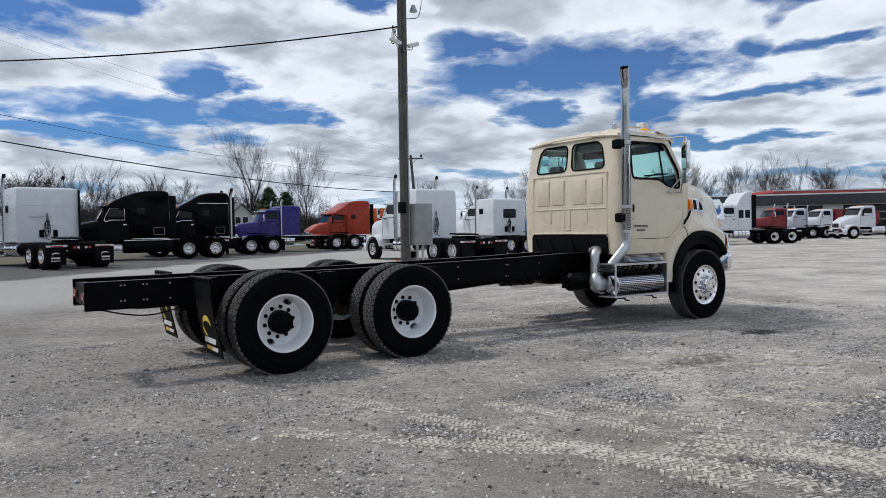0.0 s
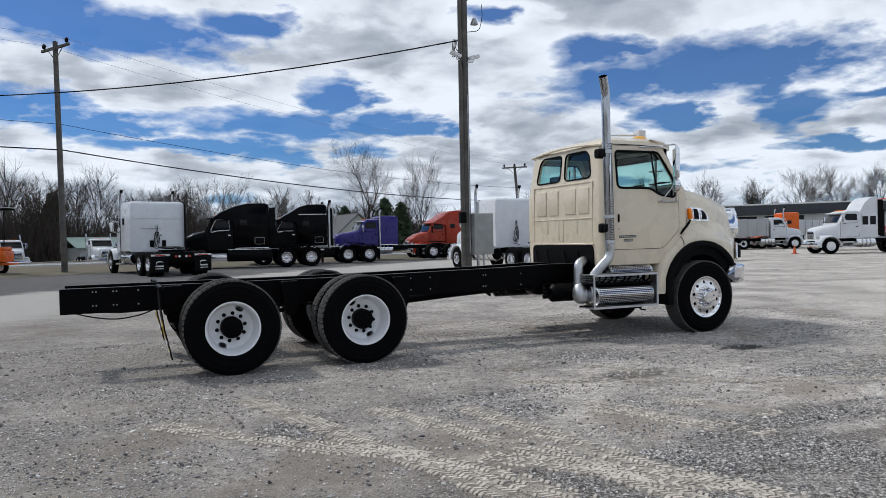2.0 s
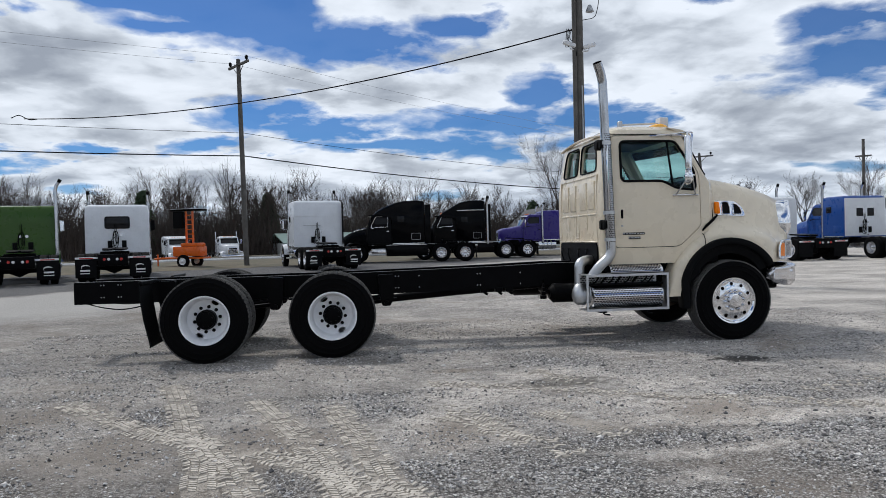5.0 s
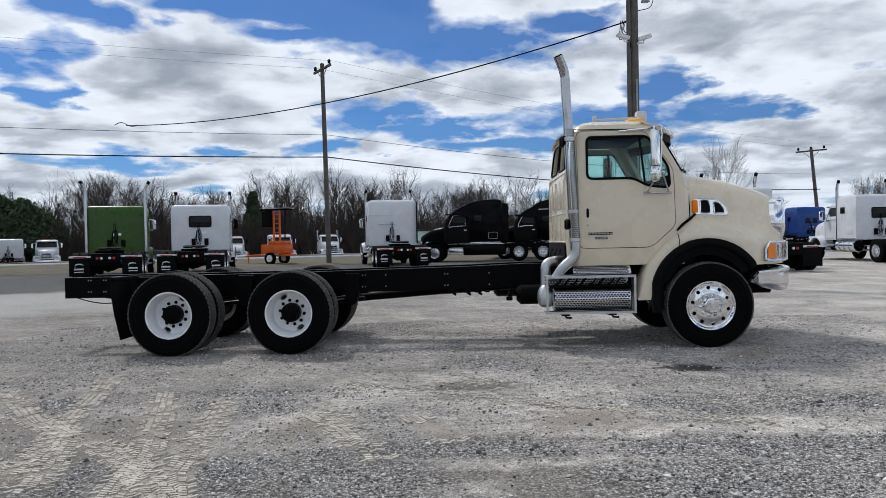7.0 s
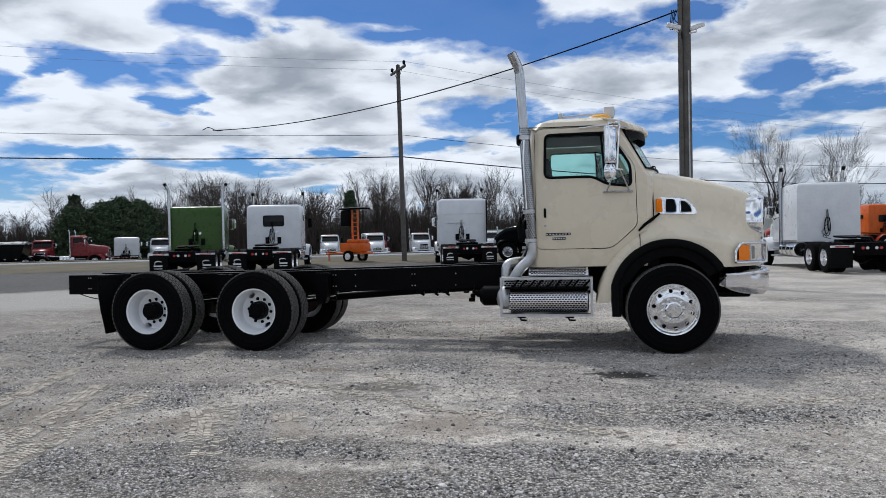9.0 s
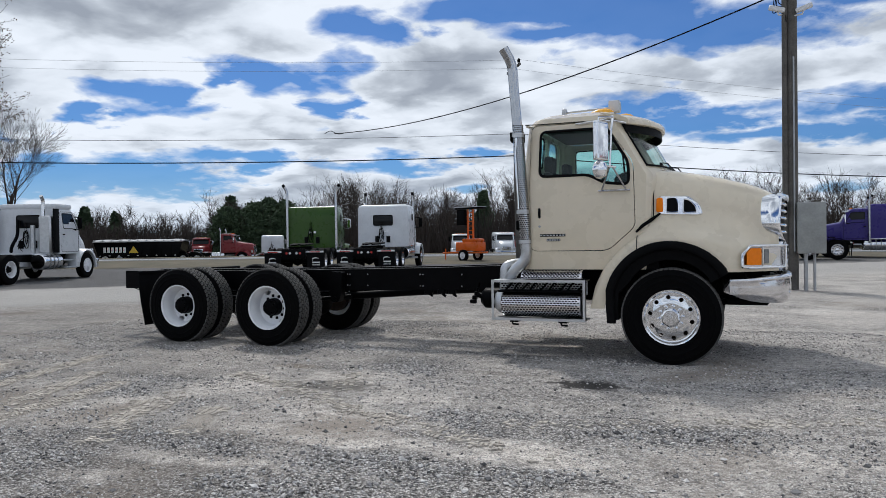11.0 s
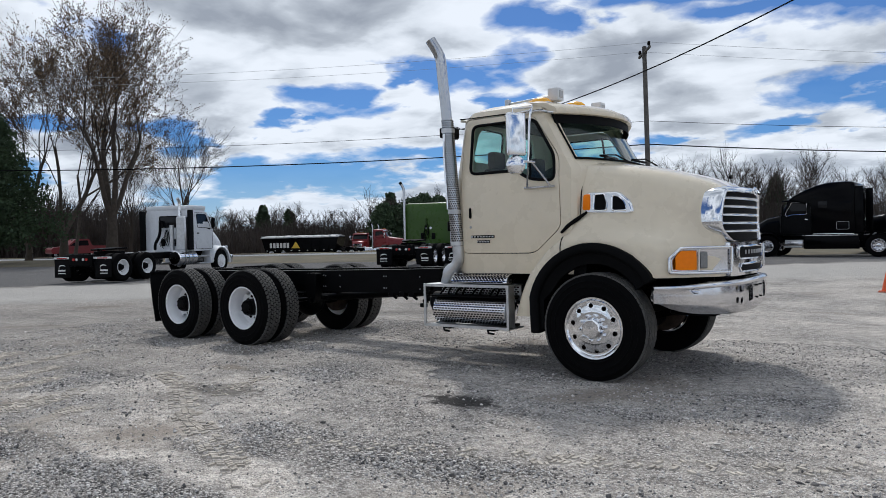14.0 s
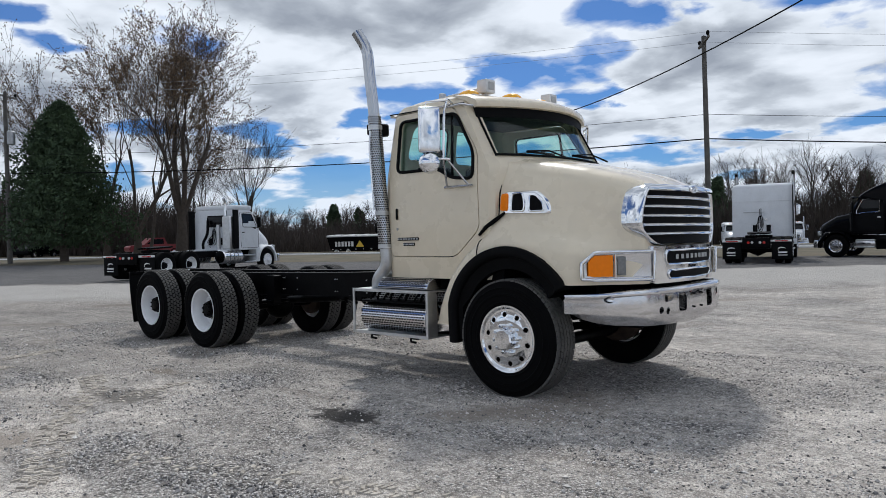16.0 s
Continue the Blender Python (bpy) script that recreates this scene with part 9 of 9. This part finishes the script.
budding_tree("tall stout tree with brown opening buds by the road", TREE_A[0], TREE_A[1], 15.2, 3, 4, 0.62, 0.30, 1.2, 0.22)
budding_tree("tall twin-stemmed tree with brown buds by the road", TREE_B[0], TREE_B[1], 13.6, 8, 2, 0.58, 0.22, 1.2, 0.16)
budding_tree("leaning tall tree with brown buds by the road", TREE_B[0] - 2.2, TREE_B[1] - 1.6, 13.6, 12, 2, 0.5, 0.19, 0.9, 0.08)
budding_tree("slim budding tree behind the cedar", -60.0, 24.5, 12.4, 21, 1, 0.5, 0.2, 0.8)


def bare_tree(label, x, y, h, seed, depth=4, spread=0.55, r=0.22, group="bare trees"):
    t = thing("tree", label, "tree", group, at=place(x, y, 0))
    T = Tree(seed)
    T.limb(Vector((0, 0, -0.1)), Vector((0, 0, 1)), h * 0.5, r, depth, (2, 2, 3), spread, 0.8, 0.010)
    part("trunk", T.mesh(TWIG, False), None, t)
    part("crown", T.mesh(TWIG, True), None, t, "bare fine twigs")


bare_tree("slim bare tree behind the white day cab", -47.1, 26.4, 10.0, 31, 4, 0.62, 0.21)
bare_tree("wide bare tree beyond the parked trucks", 27.5, 101.0, 15.5, 41, 4, 0.62, 0.34)
bare_tree("slim tall bare tree beyond the parked trucks", 36.5, 100.0, 12.5, 42, 4, 0.4, 0.2)
bare_tree("small bare tree beside the road", -62.0, 31.0, 9.5, 43, 4)
for i, (b, d, h) in enumerate(((53.5, 112, 9.5), (56, 116, 9.2), (58, 112, 8.8), (60.5, 118, 8.6), (62.5, 112, 8), (45, 105, 8.5), (48.5, 108, 8), (40.5, 112, 8.5), (70, 118, 9), (36.5, 116, 8), (51.5, 118, 8.8), (33, 118, 8.5), (66, 115, 8.6))):
    a = radians(b)
    bare_tree("bare rounded tree behind the buildings", -9.5 + d * math.sin(a), -8.1 + d * math.cos(a), h, 60 + i, 4, 0.6, 0.25, "trees behind the buildings")


def evergreen(label, x, y, h, w, seed, n=2600, size=0.16, group="evergreens", lowest=0.09, cone=0.62):
    t = thing("evergreen_tree", label, "tree", group, at=place(x, y, 0))
    rnd = random.Random(seed)
    bm = bmesh.new()
    tube(bm, [(0, 0, -0.1), (0, 0, h * 0.5), (0, 0, h * 0.9)], [h * 0.028, h * 0.02, 0.02], 8)
    part("trunk", bm, BARK, t)
    spots = []
    for _ in range(n):
        k = rnd.random() ** 0.75
        z = h * (lowest + (1 - lowest) * k)
        a = rnd.uniform(0, 2 * math.pi)
        lobe = 0.70 + 0.30 * math.sin(a * 5 + z * 1.7 + seed) * math.sin(z * 2.3 + a * 2) + 0.16 * math.sin(z * 7.5 + a * 3)
        env = (1 - k) ** cone * min(1.0, 0.55 + k * 4)
        r = w * env * lobe * math.sqrt(rnd.uniform(0.12, 1.0)) * (1.25 if rnd.random() < 0.06 else 1.0)
        spots.append(Vector((r * math.cos(a), r * math.sin(a), z - 0.10 * r)))
    part("crown", leaf_mesh(spots, size, rnd, NEEDLE, 5, 0.17), None, t, "dense dark green foliage")


evergreen("dense dark cedar at the roadside", -51.0, 13.9, 11.3, 6.0, 5, 10000, 0.11, "roadside cedar", 0.12, 0.66)
for i, (x, y, h, w) in enumerate(((-16.0, 92.0, 8.5, 2.4), (30.0, 99.0, 8.5, 3.6), (33.5, 101.0, 8, 3.2), (24.5, 103, 7.5, 3), (-81.0, 63.6, 7.0, 1.9), (-77.5, 65.5, 6.2, 1.6), (-62.5, 71.0, 8.2, 2.2), (-30.0, 82.0, 8.4, 2.0))):
    evergreen("dark spruce at the edge of the woods", x, y, h, w, 70 + i, 700, 0.34)
for i in range(9):
    x, y = s_road(-26.5 + 1.15 * i, 46.5 + 2.2 * (i % 3))
    evergreen("dark spreading pine in a clump across the road", x, y, (6.2, 5.8, 7.0, 6.6, 7.4, 6.4, 6.9, 6.0, 5.0)[i], 3.1, 90 + i, 2000, 0.14, "pine clump", 0.05, 0.3)


def woods(name, label, seed, count, box_uv, hmin, hmax, limbs, twigs):
    """Bare trees far off: a tapered stem, swept-up limbs and a haze of fine twigs."""
    rnd = random.Random(seed)
    v, f = [], []

    def sliver(a, b, ra, rb):
        d = b - a
        k = rnd.uniform(0, math.pi)
        w = Vector((math.cos(k), math.sin(k), 0))
        w = (w - d * (w.dot(d) / max(1e-6, d.length_squared))).normalized()
        i = len(v)
        v.extend((tuple(a - w * ra), tuple(a + w * ra), tuple(b + w * rb), tuple(b - w * rb)))
        f.append((i, i + 1, i + 2, i + 3))

    for _ in range(count):
        u, w = rnd.uniform(box_uv[0], box_uv[1]), rnd.uniform(box_uv[2], box_uv[3])
        x, y = s_road(u, w)
        clump = 0.86 + 0.34 * noise.noise(Vector((x * 0.09, y * 0.09, seed)))
        h = rnd.uniform(hmin, hmax) * clump * (0.68 + 0.32 * smooth(-38, -12, u)) * (1 - 0.18 * smooth(40, 70, u))
        p = Vector((x, y, rise(x, y) - 0.1))
        lean = Vector((rnd.gauss(0, 0.05), rnd.gauss(0, 0.05), 1))
        r = h * rnd.uniform(0.006, 0.011)
        stem = [p + lean * (h * k) + Vector((rnd.gauss(0, 0.12), rnd.gauss(0, 0.12), 0)) * k for k in (0, 0.27, 0.52, 0.78)]
        for k, (a, b) in enumerate(zip(stem, stem[1:])):
            ra, rb = r * (1 - 0.3 * k), r * (0.7 - 0.3 * k + 0.02)
            sliver(a, b, ra, max(0.012, rb))
            sliver(a, b, ra, max(0.012, rb))
        for _ in range(limbs):
            k = rnd.uniform(0.24, 0.74)
            q = p + lean * (h * k)
            g = rnd.uniform(0, 6.283)
            out = rnd.uniform(0.25, 0.95)
            d = Vector((math.cos(g) * out, math.sin(g) * out, 1)).normalized()
            L = h * min(rnd.uniform(0.22, 0.40), (1.0 - k) * rnd.uniform(0.8, 1.05))
            m = q + d * (L * 0.5)
            e = m + (d + Vector((rnd.gauss(0, 0.15), rnd.gauss(0, 0.15), 0.25))).normalized() * (L * 0.5)
            sliver(q, m, r * 0.34, r * 0.24)
            sliver(m, e, r * 0.24, 0.010)
            for _ in range(twigs):
                s0 = rnd.uniform(0.3, 1.0)
                c = q + (m - q) * (2 * s0) if s0 < 0.5 else m + (e - m) * (2 * s0 - 1)
                d2 = (d + Vector((rnd.gauss(0, 0.6), rnd.gauss(0, 0.6), rnd.gauss(0.0, 0.35)))).normalized()
                sliver(c, c + d2 * (L * rnd.uniform(0.2, 0.5)), 0.016, 0.007)
    me = bpy.data.meshes.new(name)
    me.from_pydata(v, [], f)
    me.materials.append(WOODS)
    tagged(new(name, me), label, "woods", kind="stuff")


woods("far_woods", "bare brown woodland beyond the road", 5, 520, (-190, 95, 50, 76), 9.4, 13.4, 19, 19)
woods("woods_edge", "bare saplings along the edge of the woods", 6, 520, (-210, 95, 46, 62), 5.0, 8.6, 13, 14)


def brush(name, label, seed, count, box_uv, h):
    """Tangled brown undergrowth: upright stems and clumps of twigs."""
    rnd = random.Random(seed)
    v, f = [], []
    for _ in range(count):
        u, w = rnd.uniform(box_uv[0], box_uv[1]), rnd.uniform(box_uv[2], box_uv[3])
        x, y = s_road(u, w)
        z = rise(x, y) - 0.1
        hh = h * ((0.68 + 0.32 * smooth(-38, -12, u)) if h < 8 else 1 - 0.45 * smooth(-62, -47, u)) * (1 - 0.15 * smooth(40, 70, u)) * rnd.random() ** 0.85 * (0.8 + 0.4 * noise.noise(Vector((x * 0.06, y * 0.06, 3)))) + 1.0
        lean = Vector((rnd.gauss(0, 0.22), rnd.gauss(0, 0.22), 1)) * hh
        a = rnd.uniform(0, math.pi)
        s = Vector((math.cos(a), math.sin(a), 0)) * rnd.uniform(0.015, 0.075)
        i = len(v)
        p = Vector((x, y, z))
        v += [p - s, p + s, p + lean + s * 0.25, p + lean - s * 0.25]
        f.append((i, i + 1, i + 2, i + 3))
    me = bpy.data.meshes.new(name)
    me.from_pydata([tuple(p) for p in v], [], f)
    me.materials.append(WOODS)
    tagged(new(name, me), label, "brush", kind="stuff")


brush("undergrowth", "tangled brown undergrowth of the woods", 9, 150000, (-240, 110, 46, 82), 6.4)
brush("thicket", "brown leafless thicket behind the roadside trees", 10, 42000, (-150, -39, 27, 46), 5.2)
brush("tall_thicket", "tall brown leafless thicket west along the road", 11, 60000, (-160, -47, 25, 46), 9.2)
